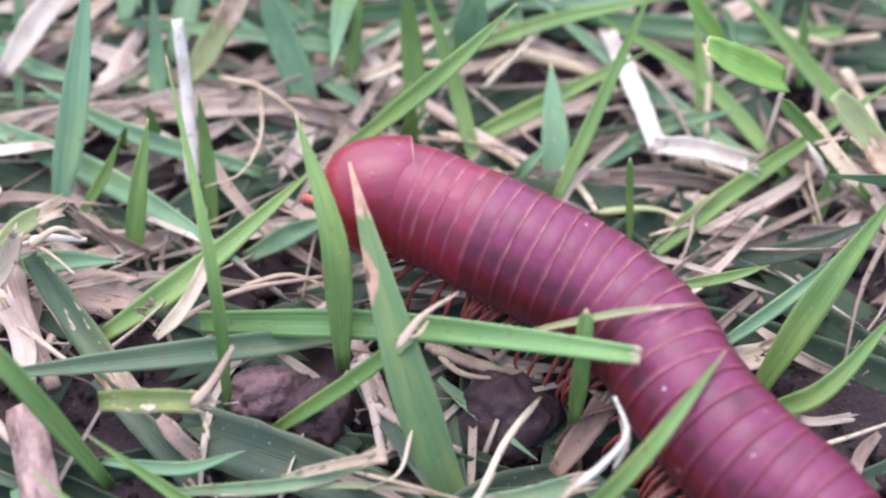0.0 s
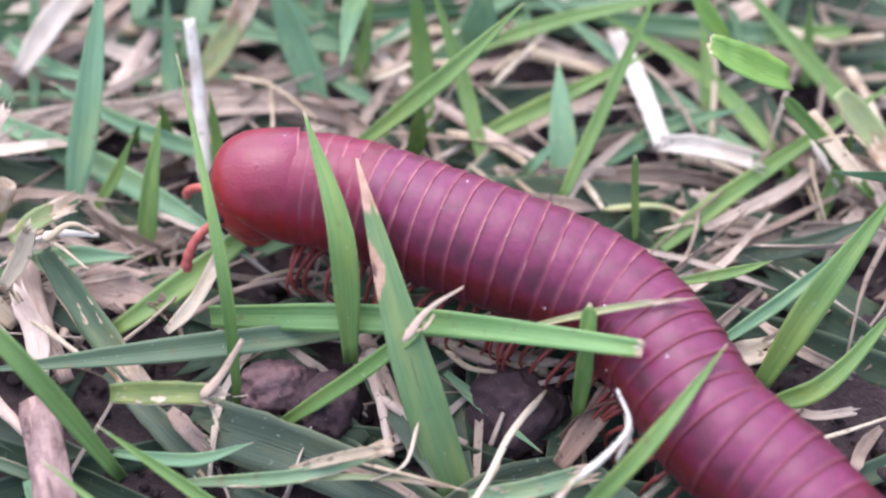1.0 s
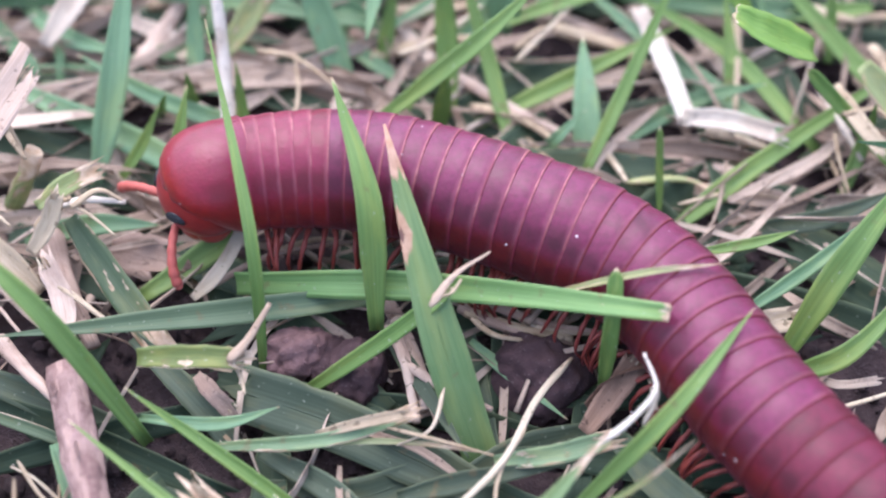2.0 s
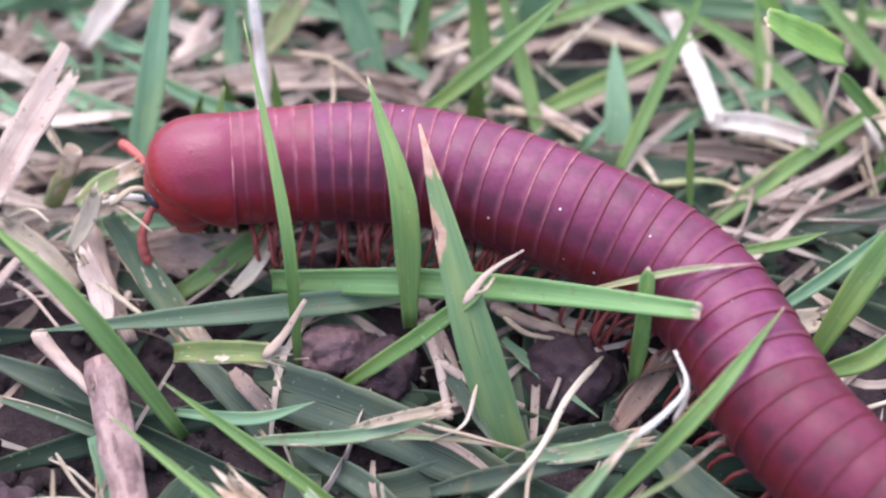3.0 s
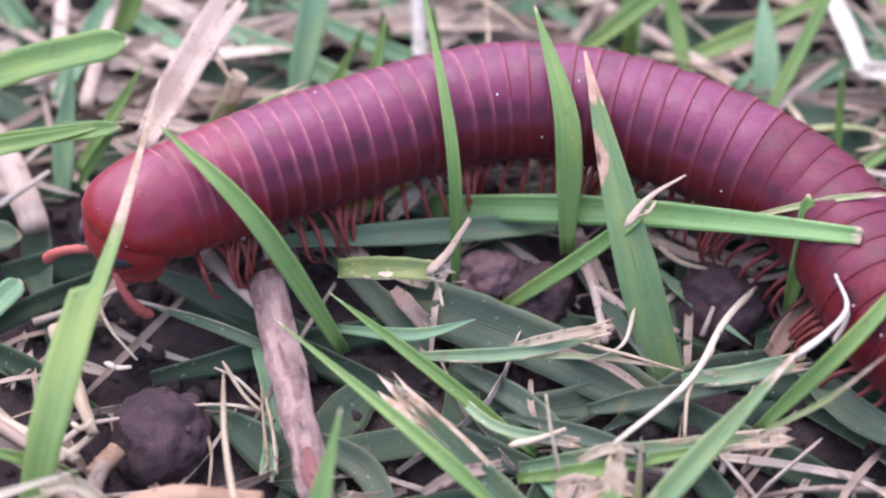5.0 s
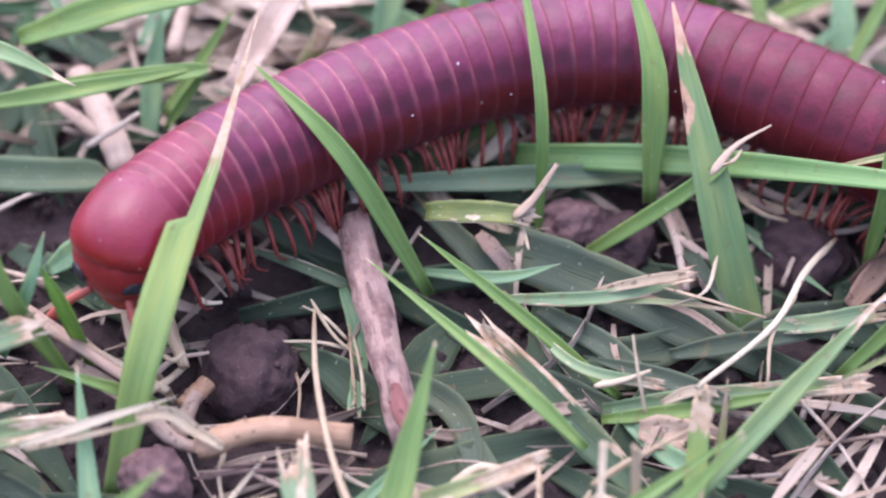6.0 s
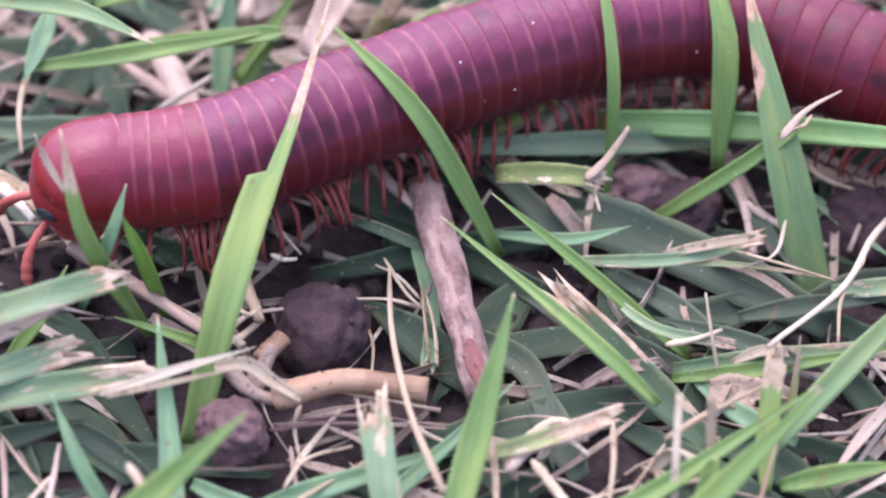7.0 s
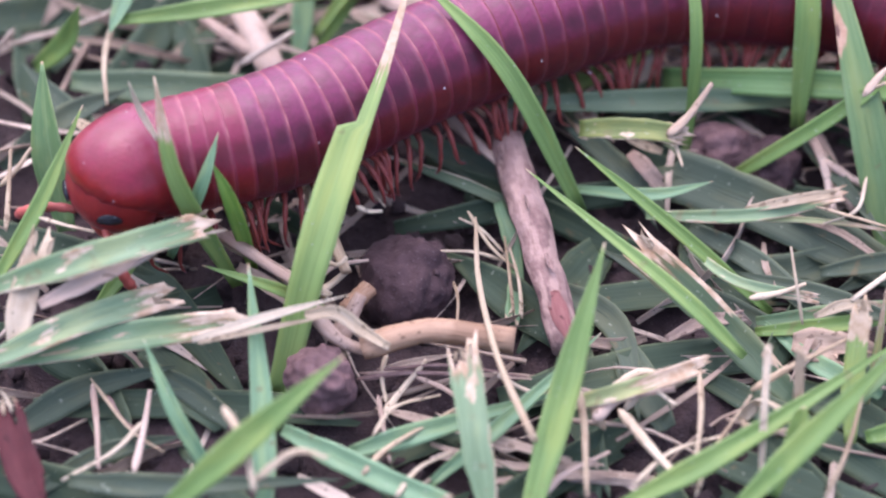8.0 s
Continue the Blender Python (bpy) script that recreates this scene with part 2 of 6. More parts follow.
LITTER = straw_material("litter", (0.185, 0.118, 0.085), (0.47, 0.345, 0.258), (0.73, 0.605, 0.49), island=True)
SWARD = leaf_material("sward", (0.065, 0.13, 0.06), (0.17, 0.28, 0.13), island=True)
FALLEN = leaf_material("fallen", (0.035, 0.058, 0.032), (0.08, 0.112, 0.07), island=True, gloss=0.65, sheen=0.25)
CRUMB = soil_material("soil_crumb", (0.018, 0.011, 0.011), (0.062, 0.039, 0.038), 400)
SOIL = soil_material("soil", (0.019, 0.0115, 0.012), (0.06, 0.038, 0.038), 220, lawn=True)
# brown clod soil, its tone lowered for the shade it lies in
CLOD = soil_material("clod", (0.03, 0.0165, 0.018), (0.074, 0.043, 0.045), 180, rough=0.35)
# redder soil, its tone also raised to stand for light falling on it
RED_CLOD = soil_material("lit_reddish_clod", (0.085, 0.046, 0.045), (0.2, 0.118, 0.112), 180, rough=0.4)


# ---- building helpers ----
def mesh_of(bm, name, *mats):
    me = bpy.data.meshes.new(name)
    bm.normal_update()
    bm.to_mesh(me)
    bm.free()
    for m in mats:
        me.materials.append(m)
    for f in me.polygons:
        f.use_smooth = True
    return me


def part(name, bm, mat, parent, label=""):
    ob = new(name, mesh_of(bm, name, mat))
    ob.parent = parent
    return tagged(ob, label)


def bezier(points, n):
    """n + 1 points and unit tangents of a smooth curve through three or more points."""
    pts = [Vector(p) for p in points]
    if len(pts) == 2:
        pts = [pts[0], (pts[0] + pts[1]) / 2, pts[1]]
    ext = [2 * pts[0] - pts[1], *pts, 2 * pts[-1] - pts[-2]]
    out = []
    spans = len(pts) - 1
    for i in range(n + 1):
        x = min(i / n * spans, spans - 1e-6)
        k, f = int(x), x - int(x)
        a, b, c, d = ext[k : k + 4]
        out.append(0.5 * (2 * b + (c - a) * f + (2 * a - 5 * b + 4 * c - d) * f * f + (3 * b - a - 3 * c + d) * f**3))
    tan = [(out[min(i + 1, n)] - out[max(i - 1, 0)]).normalized() for i in range(n + 1)]
    return out, tan


FACE = Vector((0, -0.55, 0.83))


def ribbon(bm, points, width, end="point", fold=0.18, twist=0.0, curl=0.0, thick=0.12, rng=random, steps=14, start=0.55, notch=None):
    """A leaf blade as a closed shell: keeled across, tapering to a point or torn off square. Millimetres."""
    pts, tan = bezier(points, steps)
    uvl = bm.loops.layers.uv.verify()
    cols = 6
    rag = [rng.uniform(-1, 1) for _ in range(cols + 1)]
    wob = rng.uniform(0, 6)
    grid = []
    for side in (1, -1):
        rows = []
        for i, (p, t) in enumerate(zip(pts, tan)):
            v = i / steps
            across = t.cross(FACE)
            if across.length < 0.2:
                across = t.cross(Vector((1, 0, 0)))
            across.normalize()
            across = Mat.Rotation(radians(twist + curl * v), 3, t) @ across
            up = across.cross(t).normalized()
            w = width / 2 * min(1.0, start + (1 - start) * v / 0.3)
            if end == "point":
                w *= max(0.06, 1 - max(0.0, (v - 0.42) / 0.58) ** 1.6)
            elif end == "cut":
                w *= 1 - 0.5 * v * v
            elif end == "blunt":
                w *= math.sqrt(max(0.02, 1 - max(0.0, (v - 0.82) / 0.18) ** 2))
            w *= 1 + 0.035 * math.sin(9 * v + wob)
            nick = 0.1 if end == "torn" else 0.035
            row = []
            for j in range(cols + 1):
                low = -1 if notch is None or v < notch[0] else 1 - 2 * notch[1]
                u = low + (1 - low) * j / cols
                reach = w * (1 + nick * (noise.noise(Vector((wob * 9 + 1.9 * i, 4 * u, 0))) + 0.4 * rag[(i * 5 + j) % 7])) if j in (0, cols) else w
                ripple = 0.1 * w * noise.noise(Vector((wob * 5 + 0.55 * i, 0.9 * u, 7)))
                q = p + across * (u * reach) + up * (fold * w * (abs(u) ** 1.3 - 0.5) + ripple)
                if side < 0:
                    q -= up * thick * (1 - 0.75 * abs(u))
                if end in ("torn", "cut") and i >= steps - 2:
                    q += t * (rag[j] * width * (0.75, 0.42, 0.16)[steps - i] * (1 if end == "torn" else 0.08)) + up * rag[(j * 3) % cols] * width * 0.06
                row.append((bm.verts.new(q * MM), (j / cols, v)))
            rows.append(row)
        grid.append(rows)

    def face(*corners):
        f = bm.faces.new([c[0] for c in corners])
        for loop, c in zip(f.loops, corners):
            loop[uvl].uv = c[1]

    top, low = grid
    for i in range(steps):
        for j in range(cols):
            face(top[i][j], top[i][j + 1], top[i + 1][j + 1], top[i + 1][j])
            face(low[i][j], low[i + 1][j], low[i + 1][j + 1], low[i][j + 1])
        face(top[i][0], top[i + 1][0], low[i + 1][0], low[i][0])
        face(top[i][cols], low[i][cols], low[i + 1][cols], top[i + 1][cols])
    for j in range(cols):
        face(top[0][j], low[0][j], low[0][j + 1], top[0][j + 1])
        face(top[steps][j], top[steps][j + 1], low[steps][j + 1], low[steps][j])


def tube(bm, points, radius, steps=14, sides=10, taper=1.0, rough=0.06, hollow=False, rng=random, flat=1.0, start=1.0):
    """A stalk: round section with nodes and dents. Millimetres."""
    pts, tan = bezier(points, steps)
    uvl = bm.loops.layers.uv.verify()
    ref = Vector((0.3, 0.2, 1)).normalized()
    rings = []
    seed = rng.uniform(0, 50)
    for i, (p, t) in enumerate(zip(pts, tan)):
        a = t.cross(ref).normalized()
        b = a.cross(t)
        v = i / steps
        r = radius * (1 + (taper - 1) * v) * min(1.0, start + 6 * v)
        ring = []
        for j in range(sides):
            ang = 2 * math.pi * j / sides
            k = 1 + rough * 2 * (noise.noise(Vector((seed + 3 * v * steps / 5, math.cos(ang), math.sin(ang)))))
            ring.append((bm.verts.new((p + (a * math.cos(ang) + b * math.sin(ang) * flat) * r * k) * MM), (j / sides, v)))
        rings.append(ring)
    if hollow:
        for scale, back in ((0.72, 0.0), (0.66, radius * 1.6)):
            p, t = pts[-1] - tan[-1] * back, tan[-1]
            a = t.cross(ref).normalized()
            b = a.cross(t)
            rings.append([(bm.verts.new((p + (a * math.cos(2 * math.pi * j / sides) + b * math.sin(2 * math.pi * j / sides) * flat) * radius * taper * scale) * MM), (j / sides, 1)) for j in range(sides)])

    def face(*corners):
        f = bm.faces.new([c[0] for c in corners])
        for loop, c in zip(f.loops, corners):
            loop[uvl].uv = c[1]

    for x, y in zip(rings, rings[1:]):
        for j in range(sides):
            k = (j + 1) % sides
            face(x[j], x[k], y[k], y[j])
    face(*reversed(rings[0]))
    face(*rings[-1])


def settle(bm, base):
    """Move the mesh so that its origin is at the base."""
    bmesh.ops.translate(bm, verts=bm.verts, vec=-Vector(base) * MM)


made = [0]


def blade(points, width, end="point", mat=GREEN, label="", fold=0.3, twist=0.0, curl=0.0, name="grass_blade", category="grass blade", start=0.55, notch=None, steps=14):
    made[0] += 1
    bm = bmesh.new()
    ribbon(bm, points, width, end, fold, twist, curl, rng=random.Random(made[0]), start=start, notch=notch, steps=steps)
    settle(bm, points[0])
    ob = new(name, mesh_of(bm, name, mat))
    ob.location = Vector(points[0]) * MM
    if width > 1.2 and name == "grass_blade":
        pts, tan = bezier(points, 14)
        spine = []
        for k, (p, t) in enumerate(zip(pts, tan)):
            across = t.cross(FACE)
            across = (across if across.length > 0.2 else t.cross(Vector((1, 0, 0)))).normalized()
            across = Mat.Rotation(radians(twist + curl * k / 14), 3, t) @ across
            spine.append(p + across * (0.0 if notch is None else 0.27 * width * (1 - k / 14)) + across.cross(t).normalized() * (-0.5 * fold * width / 2 - 0.01))
        bm = bmesh.new()
        tube(bm, spine[1:13], width * 0.022, 12, 6, 0.4, 0.0, start=0.4)
        settle(bm, points[0])
        part("midrib", bm, mat, ob)
    if end == "torn":
        rng = random.Random(made[0] + 500)
        pts, tan = bezier(points, 14)
        for _ in range(3):
            side = tan[-1].cross(FACE).normalized() * rng.uniform(-0.4, 0.4) * width
            a = pts[-2] + side
            ln = width * rng.uniform(0.35, 0.75)
            bend = Vector((rng.uniform(-1, 1), rng.uniform(-1, 1), rng.uniform(-0.4, 0.8))) * ln * 0.35
            bm = bmesh.new()
            ribbon(bm, [a, a + tan[-1] * ln * 0.6 + bend * 0.3, a + tan[-1] * ln + bend], width * rng.uniform(0.08, 0.16), "point", 0.3, rng.uniform(-60, 60), rng=rng, steps=6)
            settle(bm, points[0])
            part("frayed_fibre", bm, WHITE if mat is WHITE else STRAW, ob)
    return tagged(ob, label, category, "grass blades of the lawn" if name == "grass_blade" else "")


def strand(points, width, mat=STRAW, label="", taper=0.5, hollow=False, name="straw_stalk", category="straw", flat=0.7, rough=0.1):
    made[0] += 1
    bm = bmesh.new()
    tube(bm, points, width / 2, taper=taper, hollow=hollow, rng=random.Random(made[0]), flat=flat, rough=rough, sides=8, start=0.35 if width < 1.0 else 0.85)
    settle(bm, points[0])
    ob = new(name, mesh_of(bm, name, mat))
    ob.location = Vector(points[0]) * MM
    return tagged(ob, label, category, "dead grass on the lawn" if name == "straw_stalk" else "")


def clod(x, y, z, r, label, squash=0.85, lumps=0.2, name="soil_clod", mat=CLOD):
    made[0] += 1
    bm = bmesh.new()
    bmesh.ops.create_icosphere(bm, subdivisions=5, radius=1)
    here = Vector((made[0], 0.3 * made[0], 0))
    for v in bm.verts:
        d = v.co.normalized()
        k = 1 + lumps * noise.noise(d * 1.3 + here) + lumps * 0.7 * noise.noise(d * 3.4 + here) + 0.025 * noise.noise(d * 9 + here) + 0.018 * noise.noise(d * 24 + here)
        k -= 0.09 * max(0.0, noise.noise(d * 5 + here * 2) - 0.15)
        v.co = Vector((d.x, d.y, d.z * squash)) * r * k * MM
    ob = new(name, mesh_of(bm, name, mat))
    ob.location = (x * MM, y * MM, z * MM)
    ob.rotation_euler = (0.3 * made[0], 0.2 * made[0], made[0])
    rng = random.Random(made[0])
    for _ in range(6):
        d = Vector((rng.gauss(0, 1), rng.gauss(0, 1), rng.gauss(0, 1))).normalized()
        at = Vector((d.x, d.y, d.z * squash)) * r * (1 + lumps * noise.noise(d * 1.3 + here) + lumps * 0.7 * noise.noise(d * 3.4 + here))
        bm = bmesh.new()
        bmesh.ops.create_icosphere(bm, subdivisions=2, radius=1)
        size = rng.uniform(0.04, 0.09) * r
        for v in bm.verts:
            v.co = (at + v.co * size * (1 + 0.5 * noise.noise(v.co * 1.4 + at))) * MM
        part("crumb", bm, mat, ob)
    return tagged(ob, label, "soil clod", "soil clods between the grass")


# ---- ground ----
def ground():
    fine = [i * 0.0011 for i in range(-95, 96)]
    far = []
    x, step = fine[-1], 0.0015
    while x < 300:
        step *= 1.45
        x += step
        far.append(x)
    axis = [-v for v in reversed(far)] + fine + far
    n = len(axis)
    verts = []
    for y in axis:
        for x in axis:
            reach = max(abs(x), abs(y))
            fade = 1 if reach < 0.1 else max(0, 1 - (reach - 0.1) / 0.3)
            p = Vector((x * 90, y * 90, 0))
            z = 1.7 * noise.noise(p) + 0.9 * noise.noise(p * 2.7) + 0.4 * noise.noise(p * 8) - 0.4
            verts.append((x, y, z * MM * fade))
    faces = [(j * n + i, j * n + i + 1, (j + 1) * n + i + 1, (j + 1) * n + i) for j in range(n - 1) for i in range(n - 1)]
    me = bpy.data.meshes.new("ground")
    me.from_pydata(verts, [], faces)
    me.materials.append(SOIL)
    for f in me.polygons:
        f.use_smooth = True
    tagged(new("ground", me), "dark crumbly lawn soil under grass and straw", "soil", kind="structure")


ground()


# ---- millipede ----
def chitin(name, top, side, dark, gloss=0.3, specks=0.046, front=0.0, sheen=0.25, relief=0.3, spots=0.5, bloom=0.05, broken=0.0, lip=0.0, reach=(3.6, 1.2)):
    """Glossy ring plates: wine-purple back with sky sheen put into its colour, redder flanks with shade in theirs,
    darker smudges.
    """
    m, nt, p = material(name)
    obj = coords(nt)
    sep = nt.nodes.new("ShaderNodeSeparateXYZ")
    nt.links.new(obj, sep.inputs[0])
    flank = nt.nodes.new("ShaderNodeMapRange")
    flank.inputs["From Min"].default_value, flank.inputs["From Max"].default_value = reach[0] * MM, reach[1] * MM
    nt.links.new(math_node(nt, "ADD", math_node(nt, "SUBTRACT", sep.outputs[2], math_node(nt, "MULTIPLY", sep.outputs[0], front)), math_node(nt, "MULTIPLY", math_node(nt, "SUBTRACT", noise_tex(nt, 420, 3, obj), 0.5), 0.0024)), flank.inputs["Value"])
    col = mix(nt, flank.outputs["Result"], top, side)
    rnd = nt.nodes.new("ShaderNodeObjectInfo").outputs["Random"]
    wide = nt.nodes.new("ShaderNodeVectorMath")
    wide.operation = "ADD"
    nt.links.new(obj, wide.inputs[0])
    nt.links.new(math_node(nt, "MULTIPLY", rnd, 0.05), wide.inputs[1])
    smudge = nt.nodes.new("ShaderNodeMapRange")
    smudge.inputs["From Min"].default_value, smudge.inputs["From Max"].default_value = 0.5, 0.75
    nt.links.new(noise_tex(nt, 380, 3, wide.outputs[0]), smudge.inputs["Value"])
    col = mix(nt, math_node(nt, "MULTIPLY", smudge.outputs["Result"], 0.75), col, dark)
    # a dusky spot on either flank of each ring
    dy = math_node(nt, "SUBTRACT", math_node(nt, "ABSOLUTE", sep.outputs[1]), 0.0031)
    dz = math_node(nt, "SUBTRACT", sep.outputs[2], 0.0024)
    dx = math_node(nt, "ADD", sep.outputs[0], 0.0002)
    far = math_node(nt, "SQRT", math_node(nt, "ADD", math_node(nt, "MULTIPLY", dx, dx), math_node(nt, "ADD", math_node(nt, "MULTIPLY", dy, dy), math_node(nt, "MULTIPLY", dz, dz))))
    spot = nt.nodes.new("ShaderNodeMapRange")
    spot.inputs["From Min"].default_value, spot.inputs["From Max"].default_value = 0.00105, 0.0003
    nt.links.new(math_node(nt, "ADD", far, math_node(nt, "MULTIPLY", math_node(nt, "SUBTRACT", noise_tex(nt, 1500, 2, wide.outputs[0]), 0.5), 0.0009)), spot.inputs["Value"])
    col = mix(nt, math_node(nt, "MULTIPLY", spot.outputs["Result"], math_node(nt, "MULTIPLY_ADD", rnd, 0.4, spots)), col, dark)
    fine = noise_tex(nt, 5200, 3, obj)
    mottle = nt.nodes.new("ShaderNodeMapRange")
    mottle.inputs["From Min"].default_value, mottle.inputs["From Max"].default_value = 0.42, 0.62
    nt.links.new(noise_tex(nt, 2600, 3, wide.outputs[0]), mottle.inputs["Value"])
    col = mix(nt, math_node(nt, "MULTIPLY", mottle.outputs["Result"], 0.3), col, dark)
    col = mix(nt, math_node(nt, "MULTIPLY", fine, 0.18), col, side)
    col = mix(nt, math_node(nt, "MULTIPLY", noise_tex(nt, 1700, 3, wide.outputs[0]), 0.45), col, dark)
    cells = nt.nodes.new("ShaderNodeTexVoronoi")
    cells.inputs["Scale"].default_value = 560
    nt.links.new(wide.outputs[0], cells.inputs["Vector"])
    col = mix(nt, math_node(nt, "MULTIPLY", math_node(nt, "LESS_THAN", cells.outputs["Distance"], specks), 0.8), col, (0.75, 0.66, 0.66))
    if lip > 0:
        # paler rear edge of the plate: margin pigment plus a painted soft highlight
        uv = nt.nodes.new("ShaderNodeSeparateXYZ")
        nt.links.new(nt.nodes.new("ShaderNodeUVMap").outputs["UV"], uv.inputs[0])
        rear = nt.nodes.new("ShaderNodeMapRange")
        rear.inputs["From Min"].default_value, rear.inputs["From Max"].default_value = -0.62, -1.05
        nt.links.new(math_node(nt, "ADD", uv.outputs[1], math_node(nt, "MULTIPLY", math_node(nt, "SUBTRACT", noise_tex(nt, 800, 4, wide.outputs[0]), 0.5), 0.5)), rear.inputs["Value"])
        lip_highlight = math_node(nt, "MULTIPLY", rear.outputs["Result"], math_node(nt, "SUBTRACT", 1.0, math_node(nt, "MULTIPLY", flank.outputs["Result"], 0.7)))
        col = mix(nt, math_node(nt, "MULTIPLY", lip_highlight, lip), col, (0.42, 0.15, 0.17))
    if broken > 0:
        gap = nt.nodes.new("ShaderNodeMapRange")
        gap.inputs["From Min"].default_value, gap.inputs["From Max"].default_value = 0.42, 0.62
        nt.links.new(noise_tex(nt, 620, 4, wide.outputs[0]), gap.inputs["Value"])
        col = mix(nt, math_node(nt, "MULTIPLY", gap.outputs["Result"], broken), col, (0.15, 0.016, 0.04))
    p.inputs["Sheen Weight"].default_value, p.inputs["Sheen Roughness"].default_value = bloom, 0.35
    p.inputs["Sheen Tint"].default_value = (0.95, 0.5, 0.8, 1)
    nt.links.new(col, p.inputs["Base Color"])
    nt.links.new(math_node(nt, "MULTIPLY_ADD", noise_tex(nt, 900, 4, wide.outputs[0]), 0.35, gloss - 0.17), p.inputs["Roughness"])
    p.inputs["Specular IOR Level"].default_value = sheen
    p.inputs["Coat Weight"].default_value, p.inputs["Coat Roughness"].default_value = 0.3 * sheen, 0.35
    bump(nt, math_node(nt, "ADD", fine, math_node(nt, "MULTIPLY", noise_tex(nt, 1500, 3, wide.outputs[0]), 1.2)), relief, 0.0001, p.inputs["Normal"])
    return m


# purple tops include the sky's reflection; the body rings' darker sides include shade
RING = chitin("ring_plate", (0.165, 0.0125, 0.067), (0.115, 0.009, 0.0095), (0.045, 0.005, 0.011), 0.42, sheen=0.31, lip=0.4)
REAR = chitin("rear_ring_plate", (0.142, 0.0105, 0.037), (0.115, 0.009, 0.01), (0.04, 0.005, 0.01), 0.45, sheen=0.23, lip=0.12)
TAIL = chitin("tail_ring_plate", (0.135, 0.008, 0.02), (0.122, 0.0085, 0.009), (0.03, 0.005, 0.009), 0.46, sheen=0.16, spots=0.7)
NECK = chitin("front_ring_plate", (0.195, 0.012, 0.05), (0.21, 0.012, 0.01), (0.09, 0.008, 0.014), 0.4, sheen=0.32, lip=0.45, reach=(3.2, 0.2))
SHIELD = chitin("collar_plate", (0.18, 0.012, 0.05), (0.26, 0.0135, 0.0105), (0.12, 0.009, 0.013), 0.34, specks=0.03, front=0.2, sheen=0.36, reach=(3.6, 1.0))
PALE_EDGE = chitin("pale_plate_margin", (0.43, 0.18, 0.18), (0.17, 0.022, 0.02), (0.15, 0.02, 0.03), 0.5, relief=0.2, broken=0.75)
FACE_PLATE = chitin("face_plate", (0.23, 0.02, 0.03), (0.26, 0.022, 0.018), (0.13, 0.012, 0.014), 0.38, relief=0.2)
EDGE = chitin("plate_margin", (0.13, 0.012, 0.012), (0.22, 0.03, 0.022), (0.08, 0.008, 0.008), 0.5, relief=0.2, broken=0.4)
LEG = chitin("leg_chitin", (0.2, 0.042, 0.03), (0.22, 0.044, 0.03), (0.11, 0.02, 0.017), 0.42, bloom=0.1)
JAW = chitin("jaw_chitin", (0.3, 0.045, 0.03), (0.36, 0.06, 0.035), (0.18, 0.02, 0.018), 0.4, relief=0.25)
FEELER = chitin("feeler_chitin", (0.42, 0.1, 0.08), (0.42, 0.1, 0.075), (0.25, 0.05, 0.04), 0.5)
EYE = chitin("eye_field", (0.014, 0.011, 0.014), (0.016, 0.011, 0.014), (0.006, 0.005, 0.007), 0.2, specks=0.0, sheen=0.4, relief=0.0, bloom=0.0)

RADIUS, RINGS = 4.1, 58
# the body's midline from head to tail, millimetres, by seconds
CRAWL = {}
CRAWL[0] = [(-0.4, 3.0, 9.8), (4.5, 3.6, 9.8), (8.9, 1.4, 9.7), (13.3, -1.1, 9.3), (17.5, -3.6, 8.6), (20.9, -7.2, 8.1), (23.0, -11.7, 7.8), (25.9, -15.8, 7.3), (29.4, -19.3, 6.8), (31.9, -23.5, 6.4), (35.6, -26.9, 6.0), (39.0, -30.5, 6.0), (42.2, -34.4, 6.0), (44.9, -38.6, 6.0), (47.4, -43.0, 6.0), (49.4, -47.6, 6.0), (51.0, -52.3, 6.0), (52.1, -57.2, 6.0), (52.9, -62.1, 6.0), (53.2, -67.1, 6.0), (53.2, -68.0, 6.0)]
CRAWL[0.5] = [(-3.6, 6.9, 9.8), (1.3, 6.0, 9.8), (5.5, 3.3, 9.8), (9.6, 0.4, 9.7), (13.9, -1.9, 9.2), (18.2, -4.4, 8.5), (21.3, -8.2, 8.1), (23.4, -12.7, 7.7), (26.6, -16.5, 7.2), (29.8, -20.3, 6.7), (32.7, -24.3, 6.3), (36.3, -27.7, 6.0), (39.7, -31.4, 6.0), (42.8, -35.3, 6.0), (45.5, -39.5, 6.0), (47.8, -43.9, 6.0), (49.7, -48.6, 6.0), (51.2, -53.3, 6.0), (52.3, -58.2, 6.0), (53.0, -63.2, 6.0), (53.2, -68.0, 6.0)]
CRAWL[1] = [(-8.5, 4.1, 9.8), (-3.5, 4.3, 9.8), (1.4, 3.2, 9.8), (5.9, 1.1, 9.8), (10.4, -1.0, 9.7), (15.0, -2.9, 9.0), (19.1, -5.6, 8.4), (21.8, -9.8, 8.0), (24.1, -14.2, 7.6), (27.6, -17.7, 7.1), (30.5, -21.6, 6.6), (33.8, -25.3, 6.1), (37.4, -28.8, 6.0), (40.7, -32.6, 6.0), (43.7, -36.6, 6.0), (46.3, -40.9, 6.0), (48.5, -45.4, 6.0), (50.2, -50.0, 6.0), (51.6, -54.8, 6.0), (52.6, -59.7, 6.0), (53.1, -64.7, 6.0)]
